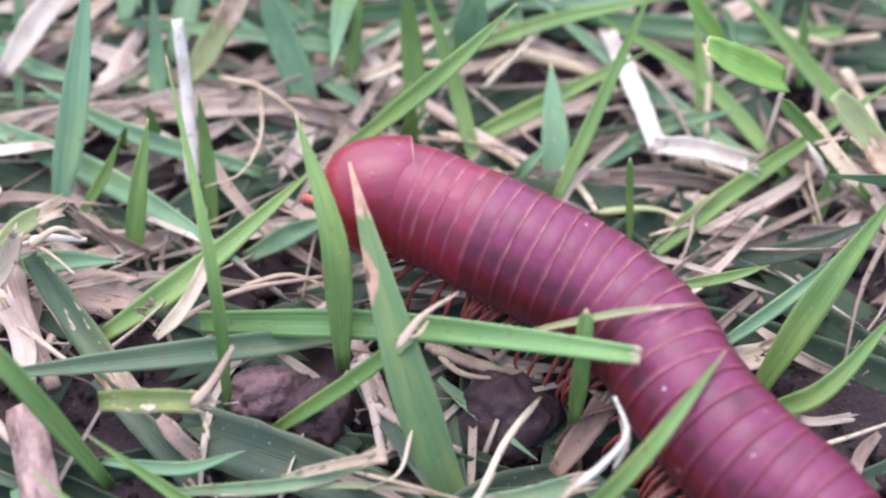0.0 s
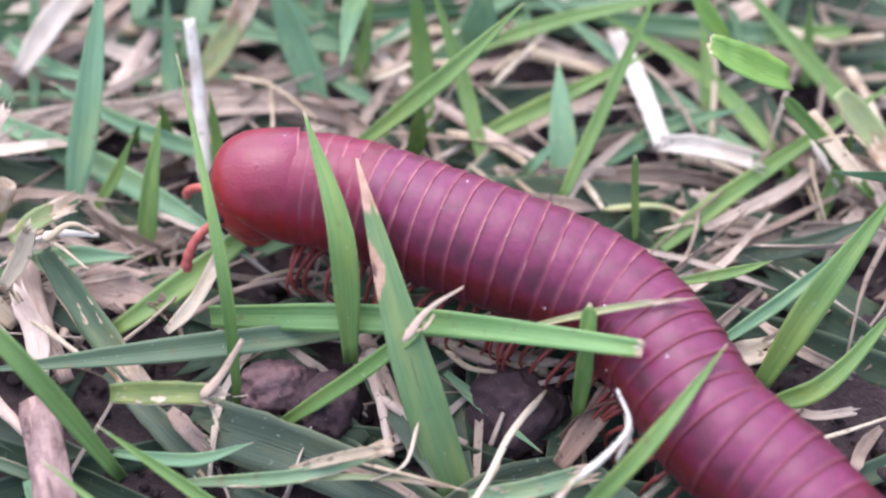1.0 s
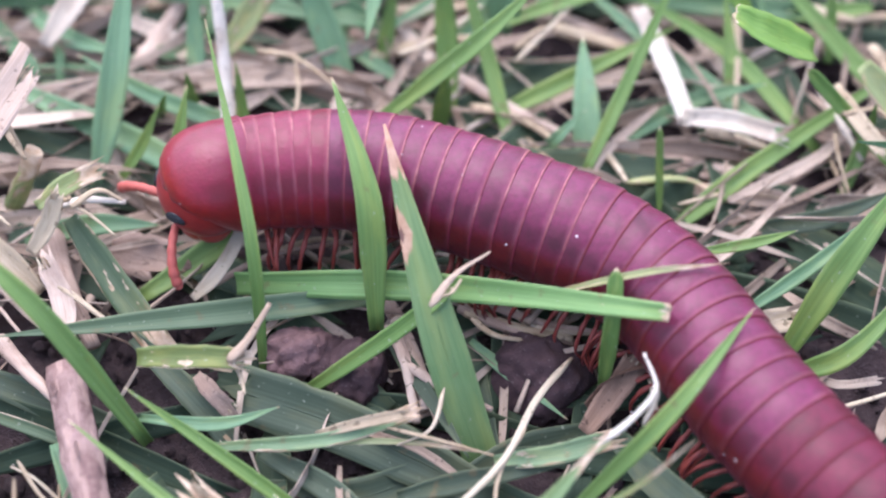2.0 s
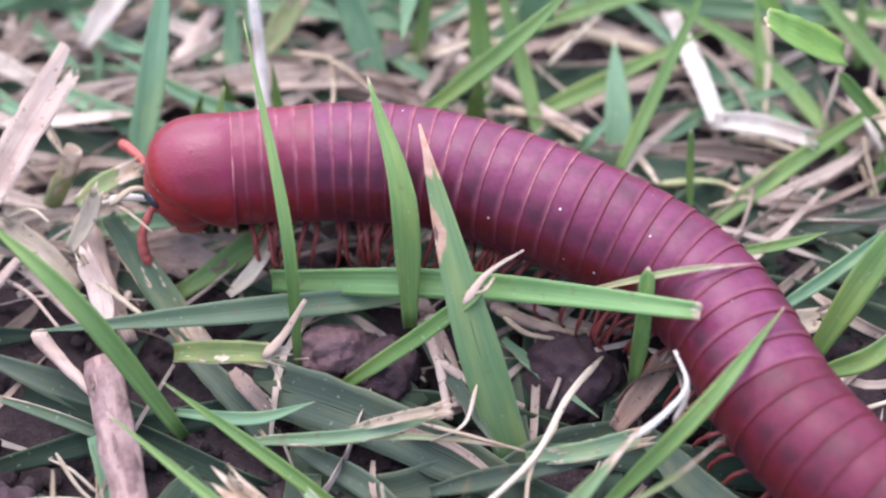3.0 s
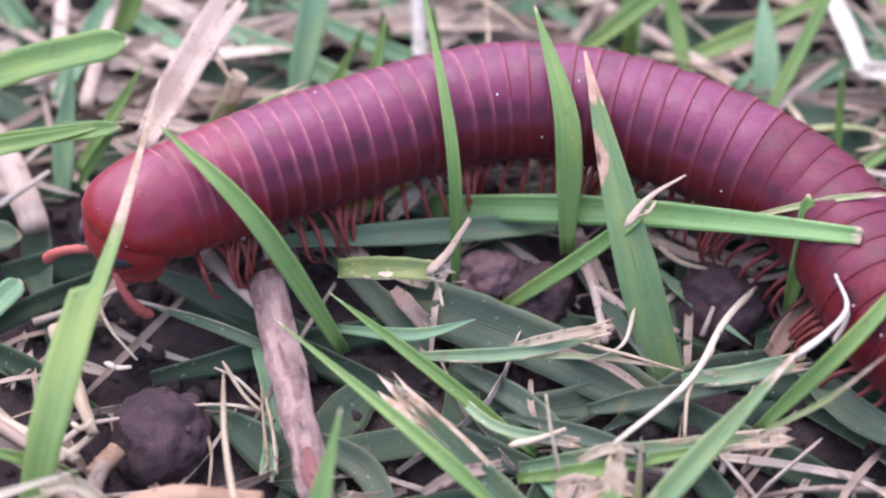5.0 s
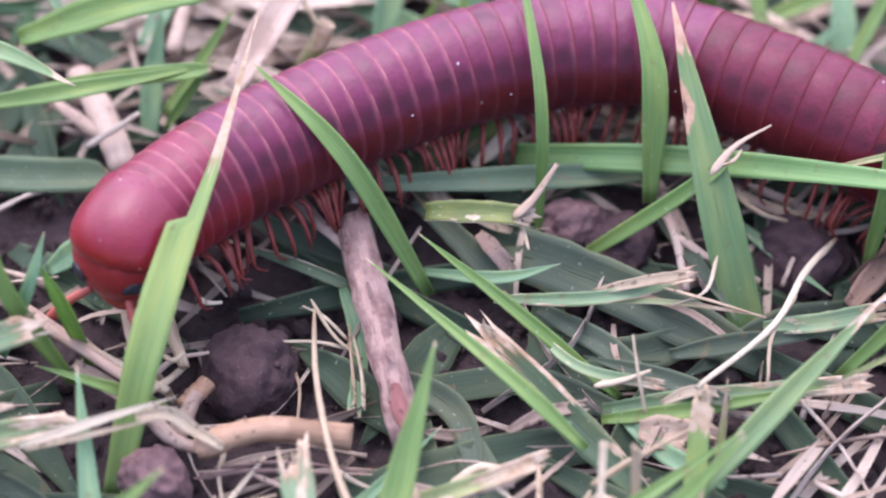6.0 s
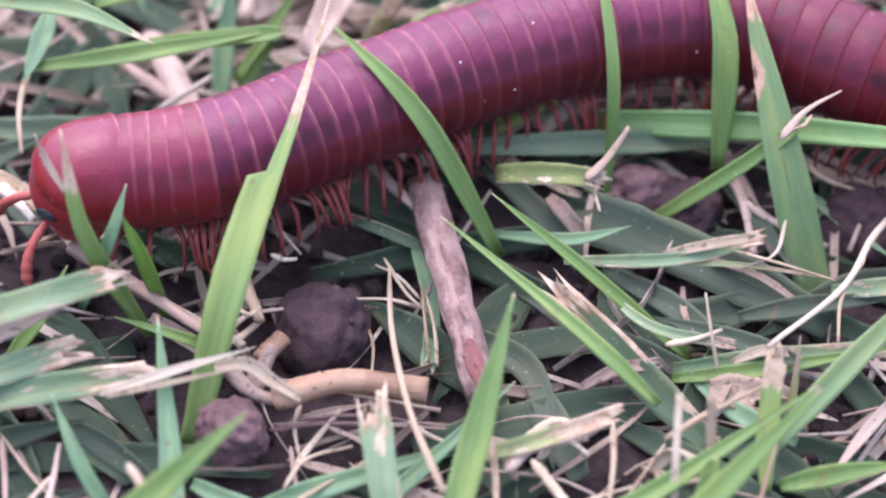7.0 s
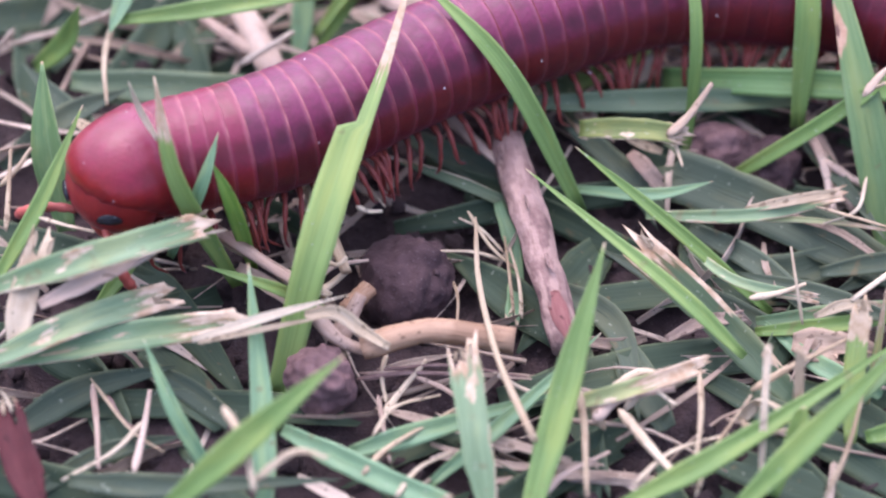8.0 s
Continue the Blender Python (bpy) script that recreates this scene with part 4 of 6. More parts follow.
def litter():
    rng = random.Random(5)
    bm = bmesh.new()
    for _ in range(3000):
        x, y = rng.uniform(-85, 75), rng.uniform(-55, 75)
        if rng.random() > ((0.5 if x < -28 and y < 12 else 0.8) if y > 4 else 0.3 if x < -26 else 0.55 if y > -7 else (0.14 if x < 10 else 0.28) if y > -18 else 0.4 if x > -22 else 0.22):
            continue
        a = rng.gauss(0.2, 0.7) + (math.pi if rng.random() < 0.5 else 0)
        ln = rng.uniform(6, 22) if y > 4 else rng.uniform(4, 16)
        z = rng.uniform(0.3, 2.6) if y > 4 or y < -7 else rng.uniform(0.8, 3.8)
        d = Vector((math.cos(a), math.sin(a), rng.uniform(-0.12, 0.12))) * ln / 2
        c = Vector((x, y, z))
        side = Vector((-d.y, d.x, 0)) * rng.uniform(-0.25, 0.25)
        pts = [c - d, c + side + Vector((0, 0, rng.uniform(-0.3, 0.6))), c + d]
        if rng.random() < 0.72:
            ribbon(bm, pts, rng.uniform(0.4, 1.6) if y > 4 else rng.uniform(0.3, 0.9), rng.choice(("torn", "point", "blunt")), 0.3, rng.uniform(-50, 50), rng.uniform(-60, 60), rng=rng, steps=6)
        else:
            tube(bm, pts, rng.uniform(0.1, 0.32), 6, 5, 0.3, 0.25, rng=rng)
    tagged(new("straw_litter", mesh_of(bm, "straw_litter", LITTER)), "tangle of dead cut grass lying on soil", "straw", kind="stuff")


def sward():
    rng = random.Random(9)
    bm, low = bmesh.new(), bmesh.new()
    for k in range(1500):
        x, y = rng.uniform(-110, 110), rng.uniform(-70, 150)
        if -60 < x < 48 and -42 < y < 30:
            continue
        a = rng.uniform(0, 6.28)
        ln, lean = rng.uniform(8, 22), rng.uniform(0.3, 1.3)
        if y < -40:
            ln = min(ln, 7)
        d = Vector((math.cos(a) * lean, math.sin(a) * lean, 1)).normalized()
        b = Vector((x, y, -0.5))
        pts = [b, b + d * ln * 0.5 + Vector((0, 0, 0.8)), b + d * ln + Vector((math.cos(a), math.sin(a), -0.8)) * ln * 0.12]
        ribbon(bm, pts, rng.uniform(1.2, 2.3), rng.choice(("point", "point", "torn")), 0.2, rng.uniform(-40, 40), rng.uniform(-30, 30), rng=rng, steps=7)
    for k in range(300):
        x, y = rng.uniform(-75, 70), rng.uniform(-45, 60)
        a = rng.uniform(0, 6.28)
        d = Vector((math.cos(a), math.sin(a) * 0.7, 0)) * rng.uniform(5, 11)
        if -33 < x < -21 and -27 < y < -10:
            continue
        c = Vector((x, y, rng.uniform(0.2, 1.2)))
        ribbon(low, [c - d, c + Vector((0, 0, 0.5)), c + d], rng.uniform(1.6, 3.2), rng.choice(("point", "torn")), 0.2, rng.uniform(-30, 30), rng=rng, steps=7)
    for k in range(230):
        x, y = rng.uniform(-70, 70), rng.uniform(7, 75)
        a = rng.gauss(0.3, 0.8)
        if y < 23 and -42 < x < 46:
            continue
        d = Vector((math.cos(a), math.sin(a), 0)) * rng.uniform(5, 12)
        c = Vector((x, y, rng.uniform(1.0, 3.2)))
        ribbon(bm, [c - d, c + Vector((0, 0, 0.6)), c + d + Vector((0, 0, rng.uniform(-0.5, 2.5)))], rng.uniform(0.9, 2.0), rng.choice(("point", "point", "torn")), 0.25, rng.uniform(-40, 40), rng.uniform(-40, 40), rng=rng, steps=7)
    tagged(new("grass_sward", mesh_of(bm, "grass_sward", SWARD)), "short green lawn grass growing all around", "grass", kind="stuff")
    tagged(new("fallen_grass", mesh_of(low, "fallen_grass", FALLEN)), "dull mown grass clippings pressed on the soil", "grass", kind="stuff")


def far_lawn():
    """Lawn out of the camera's reach: slim three-sided blades."""
    rng = np.random.default_rng(3)
    n = 26000
    a, r = rng.uniform(0, 2 * math.pi, n), np.sqrt(rng.uniform(0.012, 0.8, n))
    x, y = r * np.cos(a), r * np.sin(a)
    keep = ~((np.abs(x) < 0.1) & (y > -0.07) & (y < 0.14)) & ~((np.abs(x) < 0.07) & (y < -0.02) & (y > -0.15))
    x, y = x[keep], y[keep]
    n = len(x)
    tall, lean, w = rng.uniform(0.008, 0.022, n), rng.uniform(0.1, 0.9, n), rng.uniform(0.0007, 0.0014, n)
    way, turn = rng.uniform(0, 2 * math.pi, n), rng.uniform(0, 2 * math.pi, n)
    verts = np.zeros((n, 7, 3))
    for k in range(3):
        ang = turn + 2 * math.pi * k / 3
        for row, (up, out, wide) in enumerate(((-0.05, 0.0, 0.8), (0.55, 0.35, 1.0))):
            verts[:, 3 * row + k, 0] = x + np.cos(way) * lean * tall * out + np.cos(ang) * w * wide
            verts[:, 3 * row + k, 1] = y + np.sin(way) * lean * tall * out + np.sin(ang) * w * wide
            verts[:, 3 * row + k, 2] = tall * up
    verts[:, 6] = np.stack([x + np.cos(way) * lean * tall, y + np.sin(way) * lean * tall, tall * (1.05 - 0.3 * lean)], 1)
    base = (np.arange(n) * 7)[:, None]
    quads = np.concatenate([base + np.array([[k, (k + 1) % 3, 3 + (k + 1) % 3, 3 + k]]) for k in range(3)])
    tips = np.concatenate([base + np.array([[3 + k, 3 + (k + 1) % 3, 6]]) for k in range(3)])
    me = bpy.data.meshes.new("lawn")
    me.from_pydata(verts.reshape(-1, 3).tolist(), [], quads.tolist() + tips.tolist())
    me.materials.append(SWARD)
    tagged(new("lawn", me), "green lawn grass stretching away all around", "grass", kind="stuff")


crumbs()
litter()
sward()
far_lawn()

# ---- grass blades, straw and clods one by one ----
blade(((-8.4, -2.5, 4.4), (5.8, -5.7, 7.8), (19.4, -11.4, 12.5)), 2.15, 'cut', STALK, 'broad fresh green grass blade lying level with a white cut end', start=0.8, fold=0.25, twist=30, curl=-30)
blade(((1.6, -3.4, 4.0), (-9.4, -5.5, 5.0), (-24.1, -7.2, 5.0)), 1.82, 'point', SAGE, 'slender pointed greyish green grass blade lying on litter')
blade(((8.2, -15.1, 0.0), (5.0, -8.7, 8.3), (1.8, 1.7, 15.6)), 2.75, 'point', GNAWED, 'broad brown-tipped green grass blade with a gnawed bleached edge', start=0.85)
blade(((1.1, -6.4, 4.1), (0.7, -2.3, 12.9), (-1.6, 4.7, 16.9)), 1.77, 'point', GREEN, 'slender pointed fresh green grass blade standing upright')
blade(((-6.5, -7.9, 0.0), (-6.9, -4.1, 12.0), (-9.8, 8.0, 19.0)), 0.88, 'point', GREEN, 'narrow pointed fresh green grass blade standing upright')
blade(((-8.1, 8.3, 0.0), (-8.4, 11.6, 5.0), (-8.8, 13.7, 9.0)), 1.01, 'point', GREEN, 'narrow pointed fresh green grass blade standing upright')
blade(((-5.0, -9.4, 0.0), (1.3, -8.8, 6.0), (6.1, -7.4, 10.0)), 1.1, 'blunt', GREEN, 'slender blunt fresh green grass blade standing upright')
strand(((4.6, -8.8, 9.9), (6.2, -7.2, 11.1), (8.5, -6.2, 12.2)), 0.7, TAN, 'frayed straw tip of a withered grass blade', taper=0.25, flat=0.5)
strand(((5.3, -8.1, 10.0), (6.0, -8.5, 11.0), (6.6, -7.5, 11.0)), 0.36, STRAW, 'thin straw-coloured dead grass stalk lying on the litter')
blade(((13.1, -20.6, 3.7), (19.1, -17.7, 10.8), (24.7, -11.2, 12.6)), 1.2, 'point', GREEN, 'slender pointed fresh green grass blade standing upright')
blade(((3.1, -30.5, 3.0), (8.6, -25.4, 7.0), (15.4, -18.5, 10.0)), 1.61, 'point', TIPPED, 'slender brown-tipped green grass blade leaning low')
blade(((15.9, -10.6, 2.8), (16.1, -10.2, 9.1), (16.4, -7.8, 12.4)), 1.10, 'blunt', GREEN, 'narrow blunt fresh green grass blade standing upright')
blade(((12.4, -7.6, 9.6), (18.3, -8.2, 12.5), (23.6, -7.4, 12.3)), 0.48, 'point', YELLOW, 'narrow pointed yellowing grass blade leaning low')
blade(((-14.4, -9.7, 6.0), (-10.9, -10.4, 7.0), (-7.4, -10.6, 7.0)), 1.5, 'torn', OLIVE, 'slender torn olive green grass blade lying on litter', start=0.85)
strand(((-8.4, -10.8, 7.0), (-7.1, -9.9, 8.0), (-5.6, -8.3, 9.8)), 0.9, TAN, 'frayed straw-coloured end of a torn grass blade', taper=0.35, flat=0.5)
strand(((-8.1, -10.8, 7.0), (-7.6, -11.3, 6.0), (-7.3, -12.7, 6.0)), 0.41, STRAW, 'thin straw-coloured dead grass stalk lying on the litter')
blade(((-0.9, -21.0, 1.0), (-8.1, -17.1, 5.0), (-14.7, -13.4, 8.0)), 0.99, 'point', GREEN, 'narrow pointed fresh green grass blade leaning low')
blade(((-14.6, -11.7, 2.0), (-9.1, -13.6, 4.0), (-5.1, -13.0, 5.0)), 0.91, 'point', BLUE, 'narrow pointed blue-green grass blade leaning low')
blade(((-13.8, -13.5, 1.6), (-19.6, -10.5, 11.9), (-26.1, -5.8, 15.7)), 1.46, 'point', GREEN, 'slender pointed fresh green grass blade standing upright')
blade(((-3.3, -27.5, 4.2), (-8.4, -23.8, 6.6), (-18.0, -15.9, 8.2)), 1.04, 'point', GREEN, 'narrow pointed fresh green grass blade leaning low')
strand(((-21.7, 2.7, 3.5), (-19.9, -2.4, 4.0), (-17.8, -6.7, 3.0)), 2.34, PINK, 'thick weathered brown dead grass stalk lying on the litter')
twig(((-19.4, -9.0, 4.0), (-17.2, -17.6, 4.0), (-14.5, -27.2, 3.5)), 2.85, 'thick weathered brown twig with peeling pinkish bark')
blade(((-28.4, -0.7, 8.0), (-25.7, 5.3, 10.0), (-22.8, 10.2, 12.0)), 2.42, 'torn', PINK, 'flat strip of dry pinkish brown dead leaf')
strand(((-25.2, 9.1, 10.0), (-23.8, 6.1, 10.0), (-22.6, 4.7, 9.0)), 0.63, STRAW, 'thin straw-coloured dead grass stalk lying on the litter')
blade(((-33.1, -30.5, 0.7), (-31.2, -25.2, 8.8), (-29.5, -18.8, 12.6), (-27.8, -13.0, 14.9), (-25.8, -3.9, 18.0)), 2.35, 'point', HALF, 'broad green grass blade torn down one side with withered tip', start=0.7, fold=0.2, notch=(0.56, 0.52), steps=32)
blade(((-36.5, -23.4, 3.1), (-40.0, -22.6, 12.1), (-41.6, -19.0, 17.7)), 1.44, 'point', HALF, 'slender straw-tipped bright green grass blade standing upright', twist=-25)
blade(((-41.4, -20.8, 13.9), (-42.6, -19.5, 15.2), (-43.3, -18.9, 17.0)), 0.53, 'point', STRAW, 'split straw-coloured side of a withered tip', twist=-30)
blade(((-40.9, -23.2, 5.4), (-38.6, -22.4, 11.4), (-37.7, -19.7, 13.8)), 0.93, 'point', BLUE, 'narrow pointed blue-green grass blade standing upright')
blade(((-35.7, -21.5, 2.6), (-36.7, -22.1, 9.6), (-37.9, -21.4, 12.7)), 1.20, 'point', LIME, 'slender pointed bright green grass blade standing upright', twist=-20)
blade(((-48.6, -19.4, 3.0), (-49.9, -16.4, 8.0), (-50.6, -12.4, 12.0)), 2.59, 'point', PALE, 'broad pale green grass blade standing upright', twist=-25)
blade(((-51.3, -29.0, 8.1), (-43.4, -27.5, 10.7), (-37.6, -23.4, 9.5)), 1.90, 'torn', TORN, 'slender torn green grass blade lying on litter')
blade(((-47.9, -30.0, 8.0), (-44.5, -28.2, 9.0), (-41.3, -26.5, 10.0)), 1.20, 'torn', PINK, 'slender torn weathered brown grass blade leaning low')
blade(((-50.7, -33.1, 6.0), (-45.4, -30.3, 7.0), (-40.4, -27.8, 7.0)), 1.77, 'torn', TORN, 'slender torn green grass blade lying on litter')
blade(((-51.0, -32.4, 5.0), (-43.3, -30.7, 6.0), (-35.9, -28.8, 6.0)), 1.85, 'torn', TORN, 'slender torn green grass blade lying on litter')
blade(((-38.2, -31.2, 7.0), (-33.7, -29.8, 8.0), (-28.8, -27.6, 8.0)), 0.62, 'point', STRAW, 'narrow pointed dry straw-coloured grass blade lying on litter')
blade(((-37.8, -31.4, 7.0), (-33.6, -30.7, 8.0), (-29.3, -28.4, 7.0)), 0.37, 'point', STRAW, 'narrow pointed dry straw-coloured grass blade lying on litter')
strand(((-31.3, -26.6, 5.0), (-29.4, -28.0, 4.0), (-27.5, -28.1, 3.0)), 1.45, PINK, 'thick weathered brown dead grass stalk lying on the litter')
strand(((-27.8, -28.7, 4.0), (-23.6, -27.6, 5.0), (-18.1, -28.0, 5.0)), 1.81, STEM, 'curved hollow tan grass stem with an open end', hollow=True, taper=1.0, flat=0.85)
strand(((-29.5, -27.2, 3.0), (-28.8, -26.1, 4.0), (-28.2, -25.0, 5.0)), 1.54, PINK, 'thick weathered brown dead grass stalk lying on the litter')
strand(((-21.1, -19.4, 7.0), (-20.6, -24.2, 6.0), (-19.0, -30.6, 6.0), (-16.6, -36.5, 6.0)), 0.32, STRAW, 'thin straw-coloured dead grass stalk bent over', taper=1.7)
blade(((-16.8, -40.2, 2.0), (-14.9, -33.2, 7.0), (-13.0, -26.3, 13.0)), 1.96, 'point', GREEN, 'slender pointed fresh green grass blade standing upright')
blade(((-19.1, -40.0, 3.0), (-20.3, -35.9, 6.0), (-21.3, -31.3, 8.0)), 1.93, 'torn', TORN, 'slender torn green grass blade standing upright')
blade(((-38.2, -43.3, 6.0), (-33.4, -40.5, 10.0), (-28.1, -36.3, 13.0)), 1.80, 'point', GREEN, 'slender pointed fresh green grass blade standing upright')
blade(((-32.6, -41.2, 2.0), (-33.5, -34.5, 5.0), (-35.2, -26.3, 9.0)), 1.54, 'point', BLUE, 'slender pointed blue-green grass blade leaning low')
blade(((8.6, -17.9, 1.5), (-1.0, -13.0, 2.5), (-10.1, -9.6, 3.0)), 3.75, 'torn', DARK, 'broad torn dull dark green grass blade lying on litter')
blade(((-9.5, -14.7, 3.0), (-2.0, -14.9, 4.0), (3.7, -13.4, 5.0)), 0.96, 'torn', TORN, 'narrow torn green grass blade lying on litter')
blade(((-6.9, -14.7, 3.0), (2.0, -15.1, 4.0), (8.5, -16.8, 5.0)), 0.42, 'point', YELLOW, 'narrow pointed yellowing grass blade lying on litter')
blade(((0.5, -29.0, 1.5), (-5.0, -24.4, 4.0), (-10.5, -20.0, 6.0)), 2.34, 'torn', TORN_DARK, 'broad torn dull green grass blade leaning low')
blade(((3.5, -32.2, 2.0), (3.5, -28.7, 5.0), (3.8, -25.4, 8.0)), 1.42, 'torn', HALF, 'slender torn straw-tipped green grass blade standing upright', twist=-20)
blade(((4.8, -29.0, 2.0), (5.2, -26.3, 5.0), (5.3, -24.3, 8.0)), 0.51, 'point', YELLOW, 'narrow pointed yellowing grass blade standing upright')
blade(((-2.2, -23.6, 2.0), (3.6, -23.2, 3.0), (12.5, -21.5, 4.0)), 1.11, 'point', GREEN, 'slender pointed fresh green grass blade lying on litter')
blade(((4.3, -32.4, 3.0), (7.7, -32.0, 4.0), (11.7, -31.6, 5.0)), 1.42, 'point', GREEN, 'slender pointed fresh green grass blade leaning low')
blade(((-2.1, -22.7, 2.0), (5.2, -22.0, 3.0), (14.7, -21.2, 4.0)), 1.25, 'torn', TORN, 'slender torn green grass blade lying on litter')
strand(((14.6, -19.2, 9.6), (16.8, -17.6, 10.0), (18.4, -15.7, 10.5), (17.8, -13.4, 11.0)), 0.5, WHITE, 'curved bleached white dead grass stalk')
strand(((17.6, -17.3, 8.8), (18.5, -15.9, 10.1), (18.2, -14.2, 10.6)), 0.36, WHITE, 'curved bleached white dead grass stalk')
blade(((12.9, -22.4, 6.0), (16.7, -21.9, 9.0), (20.1, -21.1, 13.0)), 0.40, 'point', YELLOW, 'narrow pointed yellowing grass blade standing upright')
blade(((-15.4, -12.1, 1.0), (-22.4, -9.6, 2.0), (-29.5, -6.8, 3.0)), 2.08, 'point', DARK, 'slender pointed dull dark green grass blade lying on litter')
blade(((-16.3, -14.9, 2.0), (-22.3, -12.7, 3.0), (-29.1, -10.1, 3.0)), 0.86, 'point', TORN_DARK, 'narrow pointed dull green grass blade lying on litter')
blade(((-19.7, -14.3, 3.0), (-18.3, -18.4, 2.0), (-18.2, -23.5, 2.0)), 1.07, 'torn', BLUE, 'narrow torn blue-green grass blade lying on litter')
blade(((-30.4, -24.1, 2.0), (-33.8, -24.9, 5.0), (-38.6, -24.2, 6.0)), 0.83, 'point', GREEN, 'narrow pointed fresh green grass blade leaning low')
strand(((-19.2, -18.7, 2.0), (-21.1, -19.0, 3.0), (-23.6, -19.1, 3.0)), 0.38, STRAW, 'thin straw-coloured dead grass stalk lying on the litter')
strand(((-19.1, -18.0, 2.0), (-20.7, -16.9, 3.0), (-22.3, -16.0, 3.0)), 0.34, STRAW, 'thin straw-coloured dead grass stalk lying on the litter')
strand(((-28.0, -29.1, 2.0), (-23.0, -28.7, 2.0), (-16.8, -28.7, 2.0)), 0.33, PINK, 'thin weathered brown dead grass stalk lying on the litter')
blade(((-28.0, -35.4, 2.0), (-23.1, -34.0, 3.0), (-14.7, -30.2, 3.0)), 1.40, 'point', BLUE, 'slender pointed blue-green grass blade lying on litter')
blade(((-32.3, -34.7, 3.0), (-27.1, -37.3, 3.0), (-21.3, -39.8, 3.0)), 1.53, 'torn', BLUE, 'slender torn blue-green grass blade lying on litter')
blade(((-22.9, -37.5, 2.0), (-18.2, -32.7, 3.0), (-12.5, -26.1, 4.0)), 1.07, 'point', BLUE, 'narrow pointed blue-green grass blade lying on litter')
blade(((-8.1, -32.0, 2.0), (-10.3, -27.2, 2.0), (-11.7, -22.2, 1.0)), 2.43, 'point', DARK, 'broad pointed dull dark green grass blade lying on litter')
blade(((-15.1, -32.3, 4.0), (-10.9, -31.4, 5.0), (-6.1, -29.0, 5.0)), 1.13, 'torn', YELLOW, 'slender torn yellowing grass blade lying on litter')
blade(((-11.1, -39.5, 4.0), (-4.4, -35.9, 6.0), (6.1, -28.3, 8.0)), 1.45, 'point', GREEN, 'slender pointed fresh green grass blade lying on litter')
blade(((-4.4, -40.0, 5.0), (0.0, -36.2, 8.0), (5.7, -30.8, 11.0)), 1.61, 'point', GREEN, 'slender pointed fresh green grass blade leaning low')
blade(((-1.7, -37.4, 3.0), (-1.0, -35.7, 6.0), (-0.4, -34.1, 8.0)), 1.03, 'blunt', GREEN, 'narrow blunt fresh green grass blade standing upright')
blade(((-44.9, -39.6, 3.0), (-38.7, -39.5, 3.0), (-28.3, -38.9, 4.0)), 1.52, 'point', DARK, 'slender pointed dull dark green grass blade lying on litter')
blade(((-36.1, -38.2, 2.0), (-38.8, -35.4, 5.0), (-41.2, -31.4, 7.0)), 1.04, 'point', BLUE, 'narrow pointed blue-green grass blade standing upright')
strand(((-35.3, -37.7, 9.0), (-33.8, -40.0, 9.0), (-32.8, -42.9, 8.0)), 0.66, STRAW, 'thin straw-coloured dead grass stalk lying on the litter')
strand(((-32.9, -42.1, 8.0), (-30.7, -40.6, 9.0), (-28.7, -40.9, 9.0)), 0.60, STRAW, 'thin straw-coloured dead grass stalk lying on the litter')
strand(((-29.2, -24.8, 3.0), (-28.6, -23.8, 3.0), (-27.9, -22.7, 3.0)), 1.4, STEM, 'short broken straw stub lying beside a soil clod', taper=0.95, hollow=True)
clod(-25.6, -20.6, 0.8, 3.55, 'round dark brown soil clod on the ground', lumps=0.17)
clod(-30.4, -30.4, 2.5, 2.32, 'round reddish brown soil clod on the ground', mat=RED_CLOD)
clod(-4.2, -6.6, 1.5, 2.33, 'tall reddish brown soil clod under the grass', mat=RED_CLOD)
clod(-0.5, -8.1, 1.2, 2.39, 'dark brown soil clod under the grass')
clod(12.1, -8.1, 0.6, 3.29, 'broad dark brown soil clod in shade')
clod(-1.7, -7.3, 0.5, 2.43, 'round dark brown soil clod on the ground')
blade(((-19.2, 8.8, 1.0), (-17.6, 13.9, 7.0), (-16.2, 21.4, 14.0)), 2.17, 'point', BLUE, 'slender pointed blue-green grass blade standing upright', start=0.3)
blade(((-17.8, 8.8, 1.0), (-15.7, 10.2, 4.0), (-14.2, 11.4, 7.0)), 0.88, 'point', GREEN, 'narrow pointed fresh green grass blade standing upright')
blade(((-13.7, 4.7, 0.0), (-13.0, 7.8, 5.0), (-12.1, 11.4, 9.0)), 1.38, 'point', GREEN, 'slender pointed fresh green grass blade standing upright')
blade(((-4.5, 18.9, 1.0), (-14.1, 18.7, 2.0), (-26.1, 18.7, 2.0)), 1.69, 'point', DARK, 'slender pointed dull dark green grass blade lying on litter')
blade(((-4.7, 12.1, 2.0), (-14.0, 14.3, 4.0), (-20.9, 18.3, 5.0)), 1.36, 'point', BLUE, 'slender pointed blue-green grass blade lying on litter')
blade(((-25.3, 16.7, 3.0), (-15.0, 10.5, 3.0), (-5.4, 2.4, 4.0)), 1.98, 'point', BLUE, 'slender pointed blue-green grass blade lying on litter')
blade(((-25.5, 15.5, 1.0), (-15.6, 9.5, 1.0), (-7.3, 3.8, 1.0)), 1.63, 'point', DARK, 'slender pointed dull dark green grass blade lying on litter')
blade(((-15.4, -2.1, 2.0), (-8.2, 2.6, 4.0), (-0.7, 9.3, 6.0)), 1.77, 'point', GREEN, 'slender pointed fresh green grass blade leaning low')
blade(((0.6, 11.7, 4.0), (7.9, 13.9, 10.0), (13.3, 16.9, 14.0)), 1.38, 'point', GREEN, 'slender pointed fresh green grass blade standing upright')
